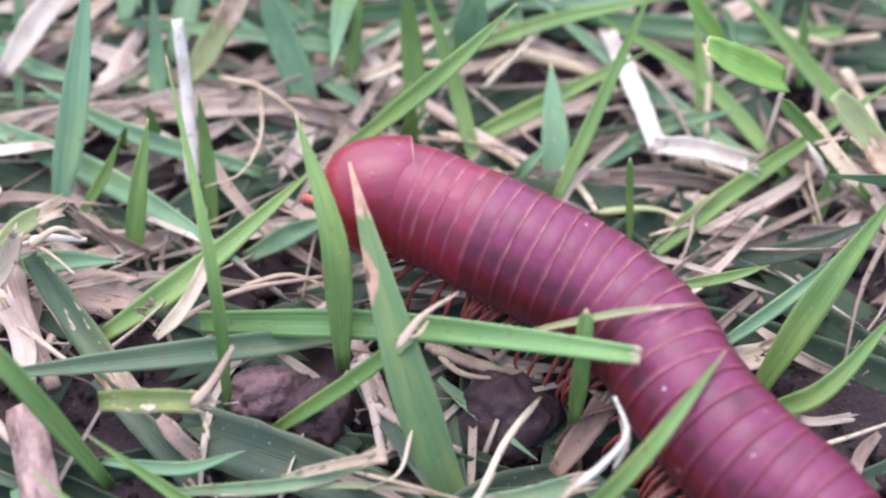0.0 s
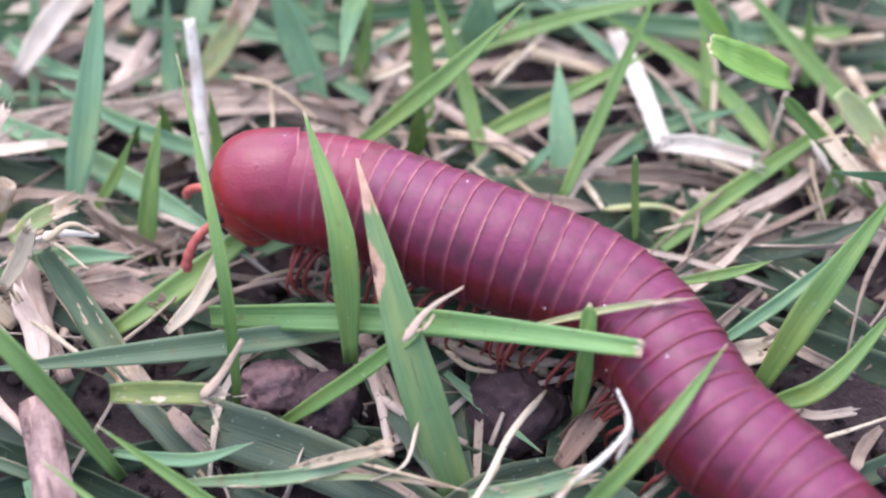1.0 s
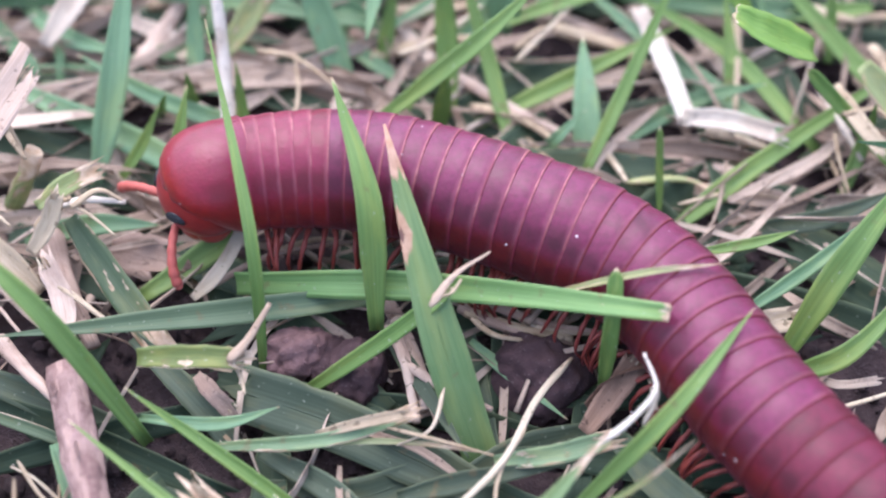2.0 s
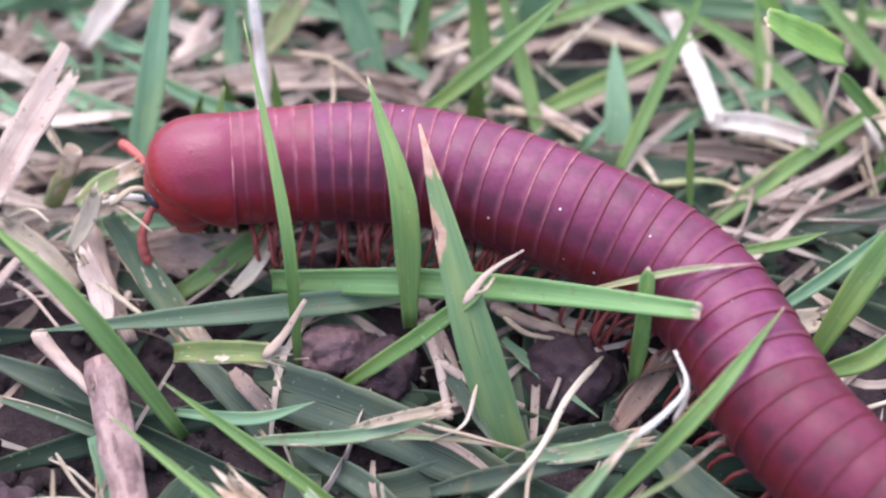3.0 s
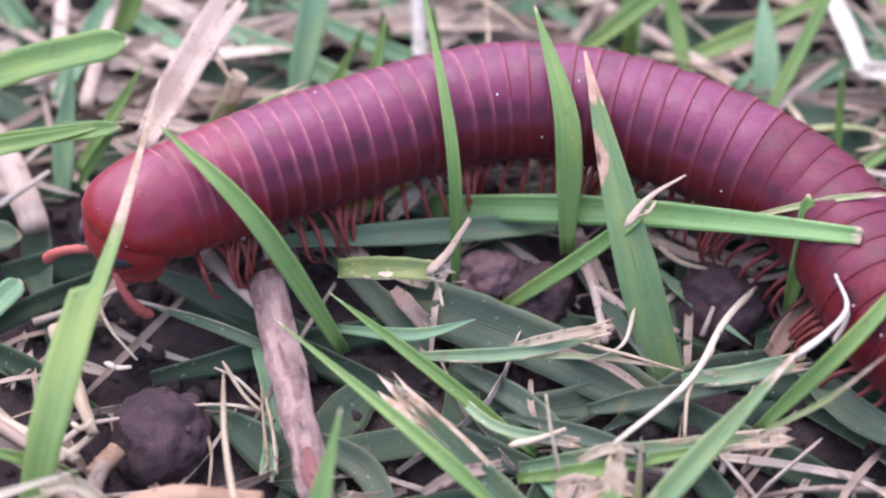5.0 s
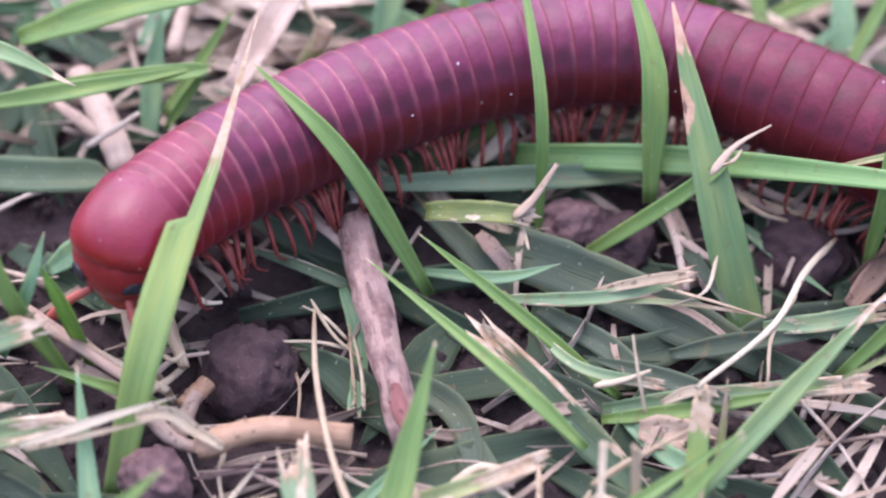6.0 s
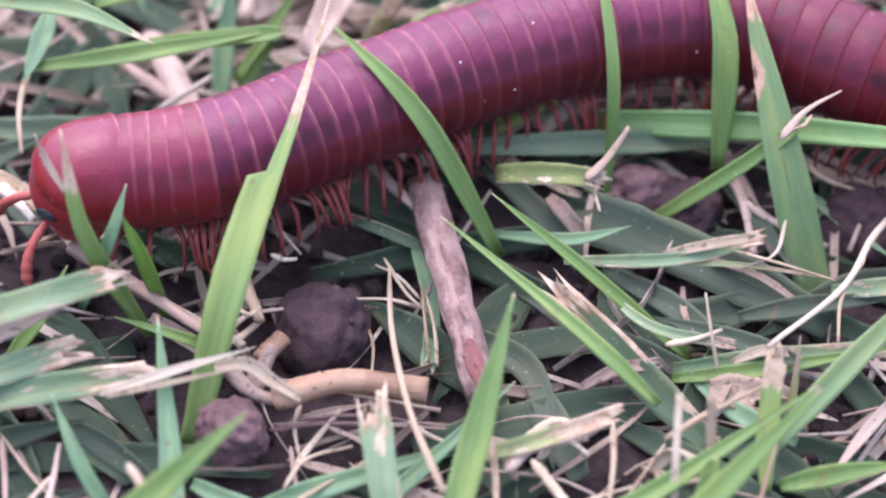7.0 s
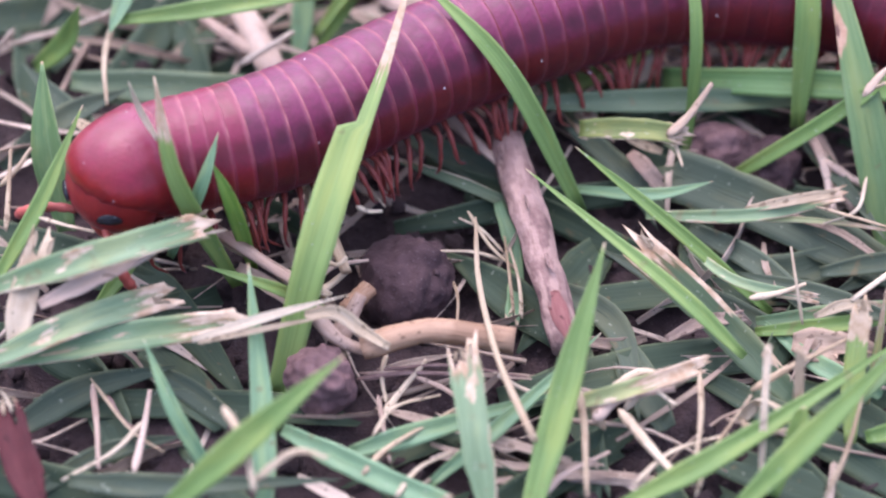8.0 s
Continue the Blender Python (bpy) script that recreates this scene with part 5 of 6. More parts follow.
blade(((-5.7, 4.5, 2.0), (-2.1, 6.0, 3.0), (1.0, 7.3, 3.0)), 1.46, 'point', BLUE, 'slender pointed blue-green grass blade lying on litter')
blade(((-1.2, 18.3, 1.0), (-3.1, 22.0, 5.0), (-5.0, 25.0, 9.0)), 2.42, 'point', BLUE, 'broad pointed blue-green grass blade standing upright')
blade(((6.5, 15.4, 1.0), (6.2, 19.8, 6.0), (5.6, 23.0, 12.0)), 1.66, 'point', GREEN, 'slender pointed fresh green grass blade standing upright')
blade(((10.8, 12.6, 1.0), (9.2, 17.9, 5.0), (6.9, 22.3, 11.0)), 1.23, 'point', GREEN, 'slender pointed fresh green grass blade standing upright')
blade(((5.5, 13.0, 2.0), (5.9, 13.3, 5.0), (6.2, 14.1, 7.0)), 1.35, 'point', GREEN, 'slender pointed fresh green grass blade standing upright')
blade(((16.4, 9.9, 0.0), (16.4, 14.6, 3.0), (16.3, 19.6, 5.0)), 2.09, 'point', BLUE, 'slender pointed blue-green grass blade standing upright')
blade(((16.0, 8.8, 2.0), (19.2, 14.1, 6.0), (23.5, 21.0, 12.0)), 1.10, 'point', GREEN, 'narrow pointed fresh green grass blade standing upright')
blade(((21.2, 5.7, 1.0), (21.1, 7.4, 4.0), (21.0, 8.8, 7.0)), 0.55, 'blunt', GREEN, 'narrow blunt fresh green grass blade standing upright')
blade(((8.4, 14.5, 1.0), (15.5, 17.3, 3.0), (23.5, 20.6, 5.0)), 1.38, 'point', GREEN, 'slender pointed fresh green grass blade leaning low')
blade(((9.8, 22.7, 3.0), (16.6, 23.8, 5.0), (25.3, 24.1, 7.0)), 1.18, 'point', GREEN, 'slender pointed fresh green grass blade leaning low')
blade(((31.7, 12.2, 1.0), (23.6, 19.7, 2.0), (15.1, 27.8, 4.0)), 1.48, 'point', BLUE, 'slender pointed blue-green grass blade lying on litter')
blade(((33.3, 11.7, 1.0), (27.7, 19.3, 3.0), (19.2, 25.0, 5.0)), 1.32, 'point', GREEN, 'slender pointed fresh green grass blade lying on litter')
blade(((39.7, 15.8, 1.0), (34.9, 20.5, 4.0), (29.8, 24.8, 8.0)), 1.47, 'point', GREEN, 'slender pointed fresh green grass blade standing upright')
blade(((31.5, 11.2, 12.0), (28.1, 10.0, 15.0), (25.2, 9.9, 17.0)), 3.0, 'cut', LIME, 'bright green cut leaf piece with a square end', twist=20, fold=0.35)
blade(((38.2, 7.9, 3.0), (34.2, 10.1, 7.0), (31.0, 10.5, 11.0)), 1.10, 'blunt', GREEN, 'slender blunt fresh green grass blade standing upright')
blade(((22.4, 4.7, 1.0), (28.2, 8.6, 3.0), (41.5, 16.9, 6.0)), 1.55, 'point', GREEN, 'slender pointed fresh green grass blade leaning low')
blade(((34.3, 7.0, 1.0), (35.9, 9.7, 4.0), (36.3, 10.0, 8.0)), 1.13, 'point', GREEN, 'slender pointed fresh green grass blade standing upright')
blade(((28.2, -7.7, 2.0), (32.2, -4.0, 8.0), (37.7, 1.3, 13.0)), 2.01, 'point', GREEN, 'slender pointed fresh green grass blade standing upright')
blade(((28.1, -10.3, 4.0), (32.1, -9.8, 6.0), (37.4, -5.3, 9.0)), 1.47, 'point', GREEN, 'slender pointed fresh green grass blade leaning low')
blade(((25.7, -5.8, 5.0), (30.8, -2.5, 6.0), (35.7, 1.3, 7.0)), 1.06, 'point', BLUE, 'narrow pointed blue-green grass blade lying on litter')
blade(((23.1, -0.8, 5.0), (26.8, -0.8, 6.0), (29.5, -0.6, 7.0)), 0.80, 'point', GREEN, 'narrow pointed fresh green grass blade leaning low')
blade(((25.9, 3.9, 1.0), (32.8, 3.7, 3.0), (37.5, 4.6, 5.0)), 1.45, 'point', DARK, 'slender pointed dull dark green grass blade leaning low')
blade(((22.3, 3.2, 1.0), (26.3, 3.6, 1.0), (31.5, 3.5, 1.0)), 1.47, 'point', DARK, 'slender pointed dull dark green grass blade lying on litter')
strand(((-9.6, 11.2, 2.0), (-9.9, 16.2, 6.0), (-10.4, 19.7, 10.0)), 1.1, WHITE, 'slender bleached white dead grass stalk standing upright', taper=0.9, flat=0.6)
blade(((-23.6, 20.2, 4.0), (-21.3, 23.1, 6.0), (-18.4, 26.3, 8.0)), 1.91, 'torn', WHITE, 'slender torn bleached white grass blade leaning low')
blade(((21.0, 24.5, 3.0), (22.4, 18.4, 3.5), (23.8, 12.7, 3.0)), 1.41, 'torn', WHITE, 'slender torn bleached white grass blade lying on litter', start=0.9, fold=0.5)
blade(((23.4, 13.3, 3.0), (26.5, 12.5, 3.5), (30.3, 10.5, 4.0)), 1.46, 'torn', WHITE, 'slender torn bleached white grass blade lying on litter', start=0.9, fold=0.5)
strand(((18.6, 12.5, 1.0), (24.2, 10.5, 1.0), (30.1, 9.0, 1.0)), 1.39, PINK, 'thick weathered brown dead grass stalk lying on the litter')
strand(((18.1, 11.3, 0.8), (24.1, 9.8, 0.8), (30.0, 8.0, 0.8)), 1.22, PINK, 'thick weathered brown dead grass stalk lying on the litter')
strand(((25.1, 12.8, 2.0), (27.5, 12.0, 2.0), (30.4, 10.6, 2.0)), 1.06, STRAW, 'thick straw-coloured dead grass stalk lying on the litter')
strand(((-7.9, 19.5, 4.0), (-4.7, 17.6, 5.0), (-1.4, 14.3, 5.0)), 0.57, STRAW, 'thin straw-coloured dead grass stalk lying on the litter')
strand(((-4.9, 18.1, 5.0), (-4.6, 13.3, 5.0), (-5.9, 9.7, 5.0), (-8.5, 9.3, 4.0)), 0.32, STRAW, 'thin straw-coloured dead grass stalk bent over')
blade(((35.5, 12.7, 9.0), (37.6, 11.0, 7.0), (40.2, 7.8, 5.0)), 2.06, 'torn', YELLOW, 'slender torn yellowing grass blade standing upright')
blade(((-21.9, 2.2, 7.0), (-19.8, 3.3, 8.0), (-17.6, 3.7, 9.0)), 1.36, 'torn', YELLOW, 'slender torn yellowing grass blade leaning low')
strand(((-21.2, 2.0, 7.0), (-18.4, 1.9, 8.0), (-15.7, 1.7, 8.0)), 0.83, WHITE, 'thick bleached white dead grass stalk lying on the litter')
strand(((-19.5, 1.6, 8.0), (-17.9, 0.5, 8.0), (-16.2, -1.2, 8.0)), 0.34, STRAW, 'thin straw-coloured dead grass stalk lying on the litter')
strand(((-22.0, 0.9, 6.0), (-20.8, 2.0, 7.0), (-19.5, 2.1, 8.0)), 0.91, STRAW, 'thick straw-coloured dead grass stalk lying on the litter')
blade(((-19.8, 2.0, 6.0), (-16.7, -2.0, 4.0), (-12.7, -7.7, 3.0)), 1.97, 'torn', TORN_DARK, 'slender torn dull green grass blade leaning low')
blade(((-17.3, 1.3, 3.0), (-15.2, 1.0, 3.0), (-13.0, 0.3, 3.0)), 3.08, 'torn', PINK, 'curled dead brown leaf fragment')
blade(((-23.4, 2.6, 3.0), (-18.3, 3.0, 4.0), (-13.8, 2.9, 4.0)), 1.56, 'point', BLUE, 'slender pointed blue-green grass blade lying on litter')
blade(((1.3, 20.4, 1.0), (2.0, 22.2, 4.0), (2.6, 24.7, 8.0)), 1.11, 'point', GREEN, 'slender pointed fresh green grass blade standing upright')
blade(((-12.4, 17.4, 1.0), (-12.5, 21.4, 4.0), (-12.6, 25.0, 8.0)), 1.32, 'point', BLUE, 'slender pointed blue-green grass blade standing upright')
blade(((-10.3, 20.0, 3.0), (-8.0, 21.7, 6.0), (-6.2, 22.8, 9.0)), 1.90, 'torn', YELLOW, 'slender torn yellowing grass blade standing upright')
blade(((2.2, 23.3, 1.0), (-1.2, 25.0, 3.0), (-4.9, 27.4, 6.0)), 1.50, 'point', BLUE, 'slender pointed blue-green grass blade standing upright')
blade(((3.8, 18.2, 1.0), (-1.2, 21.9, 2.0), (-9.7, 28.3, 4.0)), 1.12, 'point', BLUE, 'slender pointed blue-green grass blade lying on litter')
blade(((10.3, 22.8, 2.0), (10.7, 24.0, 5.0), (11.1, 25.7, 8.0)), 2.59, 'point', BLUE, 'broad pointed blue-green grass blade standing upright')
strand(((-1.3, 26.8, 1.0), (3.9, 27.6, 1.0), (5.7, 28.5, 1.0)), 2.00, PINK, 'thick weathered brown dead grass stalk lying on the litter')
strand(((-1.2, 23.9, 1.0), (4.8, 24.7, 1.0), (13.5, 26.6, 1.0)), 2.15, PINK, 'thick weathered brown dead grass stalk lying on the litter')
strand(((13.4, 26.0, 1.0), (16.8, 24.4, 1.0), (21.0, 22.3, 1.0)), 1.98, PINK, 'thick weathered brown dead grass stalk lying on the litter')
strand(((-16.6, 19.9, 2.0), (-15.2, 23.3, 2.0), (-13.7, 27.3, 2.0)), 1.95, PINK, 'thick weathered brown dead grass stalk lying on the litter')
strand(((11.4, 20.2, 3.0), (12.7, 20.9, 4.0), (13.6, 21.7, 4.0)), 0.50, STRAW, 'thin straw-coloured dead grass stalk lying on the litter')
strand(((9.5, 12.4, 2.0), (12.6, 9.2, 2.0), (15.0, 7.6, 2.0)), 0.48, STRAW, 'thin straw-coloured dead grass stalk lying on the litter')
blade(((-47.6, -3.8, 8.0), (-38.6, -2.3, 9.0), (-29.4, -0.3, 10.0)), 1.33, 'point', GREEN, 'slender pointed fresh green grass blade lying on litter')
blade(((-50.7, -1.4, 12.0), (-44.0, -2.9, 13.0), (-37.8, -7.0, 14.0)), 1.37, 'point', TIPPED, 'slender brown-tipped green grass blade lying on litter')
blade(((-46.5, -0.0, 10.0), (-47.0, -2.5, 9.0), (-47.7, -5.2, 8.0)), 1.54, 'point', BLUE, 'slender pointed blue-green grass blade leaning low')
blade(((-33.6, -0.1, 3.0), (-31.7, 0.7, 6.0), (-29.7, 1.3, 9.0)), 0.79, 'point', GREEN, 'narrow pointed fresh green grass blade standing upright')
blade(((-35.1, 0.4, 1.0), (-35.0, 3.8, 4.0), (-34.4, 7.4, 8.0)), 1.67, 'point', BLUE, 'slender pointed blue-green grass blade standing upright')
strand(((-36.0, -4.2, 3.0), (-38.2, 0.7, 3.0), (-40.7, 5.2, 3.0)), 2.37, PINK, 'thick weathered brown dead grass stalk lying on the litter', taper=0.9)
strand(((-36.5, -0.8, 2.0), (-38.9, -0.5, 3.0), (-42.5, 2.5, 3.0)), 1.81, PINK, 'thick weathered brown dead grass stalk lying on the litter')
strand(((-38.9, -3.3, 4.0), (-36.9, -2.4, 5.0), (-35.3, -0.6, 5.0)), 0.73, WHITE, 'thin bleached white dead grass stalk lying on the litter')
blade(((-51.0, -5.0, 3.0), (-43.0, -5.2, 3.0), (-36.9, -4.9, 3.0)), 2.5, 'blunt', SAGE, 'broad blunt greyish green grass blade lying on litter')
blade(((-40.1, -13.1, 2.0), (-38.0, -11.6, 3.0), (-36.3, -8.9, 3.0)), 1.70, 'blunt', BLUE, 'slender blunt blue-green grass blade lying on litter')
blade(((-43.9, 2.4, 9.0), (-36.4, 3.1, 12.0), (-29.2, 3.5, 14.0)), 2.37, 'blunt', GREEN, 'broad blunt fresh green grass blade leaning low')
blade(((-42.5, -1.8, 8.0), (-35.7, -1.1, 9.0), (-29.7, -0.9, 10.0)), 1.26, 'blunt', GREEN, 'slender blunt fresh green grass blade lying on litter')
strand(((-48.0, -13.4, 6.0), (-46.6, -14.8, 6.0), (-45.2, -16.3, 6.0)), 1.14, WHITE, 'thick bleached white dead grass stalk lying on the litter')
strand(((-48.2, -2.0, 6.0), (-48.0, -6.3, 6.5), (-47.2, -10.2, 6.0)), 0.55, STRAW, 'thin straw-coloured dead grass stalk lying on the litter')
strand(((6.7, -3.7, 3.0), (10.1, -5.6, 3.0), (14.5, -6.5, 2.5)), 1.15, PINK, 'thick weathered brown dead grass stalk lying on the litter')
strand(((7.4, -5.4, 4.0), (8.9, -6.8, 4.0), (11.0, -6.6, 3.0)), 0.61, STRAW, 'thin straw-coloured dead grass stalk lying on the litter')
strand(((10.1, -3.9, 3.0), (12.0, -5.6, 3.0), (15.8, -6.1, 3.0)), 0.77, STRAW, 'thin straw-coloured dead grass stalk lying on the litter')
blade(((14.9, -12.1, 3.0), (17.0, -10.6, 4.0), (19.0, -9.9, 5.0)), 1.65, 'torn', BROWN, 'curled brown dead leaf scrap', curl=90, fold=0.6)
strand(((14.0, -8.4, 3.5), (11.4, -12.5, 4.6), (8.8, -18.0, 5.5), (3.7, -22.9, 5.0)), 0.55, STRAW, 'thin straw-coloured dead grass stalk bent over', taper=0.7)
strand(((10.6, -15.0, 5.2), (8.8, -18.4, 5.2), (8.3, -22.2, 5.0)), 0.4, STRAW, 'thin straw-coloured dead grass stalk bent over')
strand(((5.5, -11.7, 5.0), (4.6, -14.8, 5.0), (2.4, -15.4, 4.0)), 0.33, STRAW, 'thin straw-coloured dead grass stalk lying on the litter')
strand(((1.8, -14.7, 5.0), (5.3, -15.8, 5.0), (8.5, -16.9, 5.0)), 0.36, STRAW, 'thin straw-coloured dead grass stalk lying on the litter')
blade(((-2.8, -14.5, 4.0), (0.2, -14.3, 5.0), (3.1, -14.3, 6.0)), 0.73, 'torn', STRAW, 'narrow torn dry straw-coloured grass blade leaning low')
blade(((7.1, -4.1, 1.0), (7.7, -9.8, 1.0), (9.4, -16.5, 1.0)), 2.01, 'point', DARK, 'slender pointed dull dark green grass blade lying on litter')
blade(((7.4, -5.8, 2.0), (10.0, -8.7, 2.0), (13.6, -12.3, 2.0)), 0.81, 'point', BLUE, 'narrow pointed blue-green grass blade lying on litter')
blade(((8.6, -16.1, 3.0), (12.2, -16.3, 4.0), (16.7, -15.0, 4.0)), 1.31, 'torn', TORN, 'slender torn green grass blade lying on litter')
blade(((2.4, -18.0, 2.0), (7.5, -17.4, 3.0), (14.1, -16.1, 3.0)), 1.41, 'point', DARK, 'slender pointed dull dark green grass blade lying on litter')
strand(((2.4, -3.8, 2.0), (3.5, -7.7, 2.0), (4.3, -11.4, 2.0)), 1.30, PINK, 'thick weathered brown dead grass stalk lying on the litter')
blade(((-10.7, -9.7, 4.0), (-9.5, -11.3, 4.0), (-8.4, -12.0, 3.0)), 1.15, 'torn', PINK, 'scrap of dry tan leaf on a green blade')
blade(((-15.2, -5.9, 3.0), (-11.1, -10.6, 3.0), (-8.4, -13.6, 2.0)), 1.65, 'torn', DARK, 'slender torn dull dark green grass blade lying on litter')
strand(((-24.4, 5.7, 3.0), (-23.2, 5.7, 6.0), (-22.3, 6.4, 8.0)), 1.68, YELLOW, 'cut green grass stalk with a straw-coloured top', taper=0.9, hollow=True)
strand(((-23.1, 6.1, 8.0), (-24.2, 7.9, 9.0), (-24.9, 9.1, 10.0)), 0.52, STRAW, 'thin straw-coloured dead grass stalk lying on the litter')
blade(((-49.3, -32.1, 6.0), (-49.0, -29.6, 8.0), (-48.3, -26.4, 10.0)), 1.77, 'torn', STRAW, 'upright torn straw-coloured leaf stub')
blade(((-2.6, -36.9, 4.0), (-2.7, -34.0, 7.0), (-2.6, -30.4, 9.0)), 0.45, 'torn', STRAW, 'narrow torn dry straw-coloured grass blade standing upright')
blade(((-0.3, -33.4, 5.0), (-0.5, -32.1, 7.0), (-0.6, -30.8, 9.0)), 0.63, 'torn', STRAW, 'narrow torn dry straw-coloured grass blade standing upright')
blade(((-3.9, -32.5, 4.0), (-2.6, -31.7, 5.0), (-0.5, -31.9, 4.0)), 1.20, 'torn', STRAW, 'curled straw-coloured dead leaf scrap', curl=140, fold=0.5)
strand(((-3.7, -31.8, 4.0), (-3.0, -33.5, 4.0), (-0.6, -32.9, 4.0)), 0.56, STRAW, 'thin straw-coloured dead grass stalk lying on the litter')
strand(((-12.9, -33.2, 4.0), (-11.2, -31.3, 4.0), (-7.8, -30.3, 4.0)), 0.93, PINK, 'thick weathered brown dead grass stalk lying on the litter')
strand(((-11.3, -32.2, 4.0), (-9.4, -34.9, 4.0), (-7.5, -37.3, 4.0)), 0.91, STRAW, 'thick straw-coloured dead grass stalk lying on the litter')
strand(((-13.9, -31.6, 5.0), (-13.5, -34.7, 5.0), (-13.2, -39.0, 4.0)), 0.63, STRAW, 'thin straw-coloured dead grass stalk lying on the litter')
strand(((-8.7, -30.4, 4.0), (-7.2, -29.4, 4.0), (-5.9, -28.7, 5.0)), 0.86, STRAW, 'thick straw-coloured dead grass stalk lying on the litter')
strand(((-6.3, -29.7, 5.0), (-6.3, -33.2, 5.0), (-6.8, -37.7, 4.0)), 0.49, STRAW, 'thin straw-coloured dead grass stalk lying on the litter')
strand(((-28.1, -29.6, 2.0), (-24.5, -28.8, 2.0), (-20.1, -28.8, 2.0)), 0.51, BARK, 'thin grey-brown twig on the soil')
blade(((-46.3, -41.7, 3.0), (-47.9, -38.8, 4.0), (-49.3, -35.8, 5.0)), 2.21, 'torn', RUST, 'dark red-brown dead leaf')
strand(((-41.0, -34.7, 3.0), (-42.5, -37.2, 3.0), (-45.3, -39.6, 3.0)), 0.42, STRAW, 'thin straw-coloured dead grass stalk lying on the litter')
strand(((-44.7, -32.1, 3.0), (-43.9, -35.2, 3.0), (-43.2, -38.6, 3.0)), 0.50, PINK, 'thin weathered brown dead grass stalk lying on the litter')
strand(((-44.9, -31.7, 3.0), (-41.8, -35.4, 3.0), (-39.4, -37.0, 3.0)), 0.28, STRAW, 'thin straw-coloured dead grass stalk lying on the litter')
strand(((-52.7, -19.3, 7.0), (-51.6, -18.6, 8.0), (-50.7, -17.5, 9.0)), 0.52, STRAW, 'thin straw-coloured dead grass stalk lying on the litter')
strand(((-51.5, -23.2, 7.0), (-51.7, -20.7, 8.0), (-52.0, -17.8, 9.0)), 0.44, STRAW, 'thin straw-coloured dead grass stalk lying on the litter')
strand(((-49.0, -23.6, 9.0), (-47.3, -24.1, 9.0), (-45.3, -24.5, 9.0)), 0.36, STRAW, 'thin straw-coloured dead grass stalk lying on the litter')
strand(((-3.1, -30.8, 5.0), (-0.7, -29.5, 6.0), (3.0, -27.0, 6.0)), 0.57, STRAW, 'thin straw-coloured dead grass stalk lying on the litter')
strand(((-26.6, -34.7, 3.0), (-25.4, -32.4, 3.0), (-22.6, -31.2, 3.0)), 0.36, STRAW, 'thin straw-coloured dead grass stalk lying on the litter')
strand(((-27.0, -37.7, 3.0), (-25.5, -35.5, 3.0), (-21.4, -32.1, 3.0)), 0.49, STRAW, 'thin straw-coloured dead grass stalk lying on the litter')
strand(((-26.6, -30.8, 2.0), (-26.0, -33.5, 2.0), (-25.4, -36.0, 2.0)), 0.43, PINK, 'thin weathered brown dead grass stalk lying on the litter')
strand(((-12.1, -33.1, 3.0), (-12.8, -32.1, 4.0), (-10.7, -31.1, 4.0), (-9.3, -30.1, 4.0)), 0.85, STRAW, 'thick straw-coloured dead grass stalk bent over')
blade(((5.8, -23.2, 4.0), (2.0, -20.8, 3.0), (-3.4, -18.4, 2.0)), 1.46, 'point', DARK, 'slender pointed dull dark green grass blade lying on litter')
blade(((-6.4, -14.5, 2.0), (-1.1, -18.2, 2.0), (3.8, -24.6, 2.0)), 1.69, 'point', DARK, 'slender pointed dull dark green grass blade lying on litter')
blade(((5.5, -29.0, 3.0), (1.6, -25.8, 2.0), (-2.0, -22.2, 2.0)), 1.30, 'point', BLUE, 'slender pointed blue-green grass blade lying on litter')
strand(((-16.6, 26.2, 2.0), (-11.1, 27.3, 2.0), (-7.3, 28.4, 2.0)), 1.29, STRAW, 'thick straw-coloured dead grass stalk lying on the litter')
strand(((-13.7, 20.4, 2.0), (-12.2, 22.6, 2.0), (-10.2, 26.1, 2.0)), 1.10, STRAW, 'thick straw-coloured dead grass stalk lying on the litter')
strand(((0.5, 21.1, 1.5), (6.4, 22.3, 2.0), (13.2, 21.6, 2.0)), 1.19, STRAW, 'thick straw-coloured dead grass stalk lying on the litter')
strand(((2.2, 25.3, 2.0), (7.4, 25.7, 2.0), (11.7, 26.8, 2.0)), 1.46, STRAW, 'thick straw-coloured dead grass stalk lying on the litter')
strand(((28.4, 25.6, 3.0), (28.2, 20.4, 3.0), (27.5, 14.7, 2.0)), 0.76, STRAW, 'thin straw-coloured dead grass stalk lying on the litter')
strand(((14.6, 23.3, 2.0), (19.1, 21.5, 2.0), (21.5, 19.2, 2.0)), 1.44, STRAW, 'thick straw-coloured dead grass stalk lying on the litter')
strand(((7.2, 18.3, 2.0), (11.3, 15.0, 2.0), (15.3, 12.7, 1.5)), 1.24, PINK, 'thick weathered brown dead grass stalk lying on the litter')
strand(((8.0, 15.6, 2.0), (12.0, 13.9, 2.0), (15.2, 11.1, 1.5)), 0.98, STRAW, 'thick straw-coloured dead grass stalk lying on the litter')
strand(((33.8, 24.3, 3.0), (37.0, 23.1, 3.0), (41.4, 23.6, 3.0)), 1.27, STRAW, 'thick straw-coloured dead grass stalk lying on the litter')
strand(((33.4, 15.6, 4.0), (34.5, 11.8, 4.0), (35.9, 8.9, 3.0)), 0.89, WHITE, 'thick bleached white dead grass stalk lying on the litter')
strand(((38.3, 20.2, 3.0), (39.4, 16.3, 3.0), (40.3, 10.9, 3.0)), 1.08, STRAW, 'thick straw-coloured dead grass stalk lying on the litter')
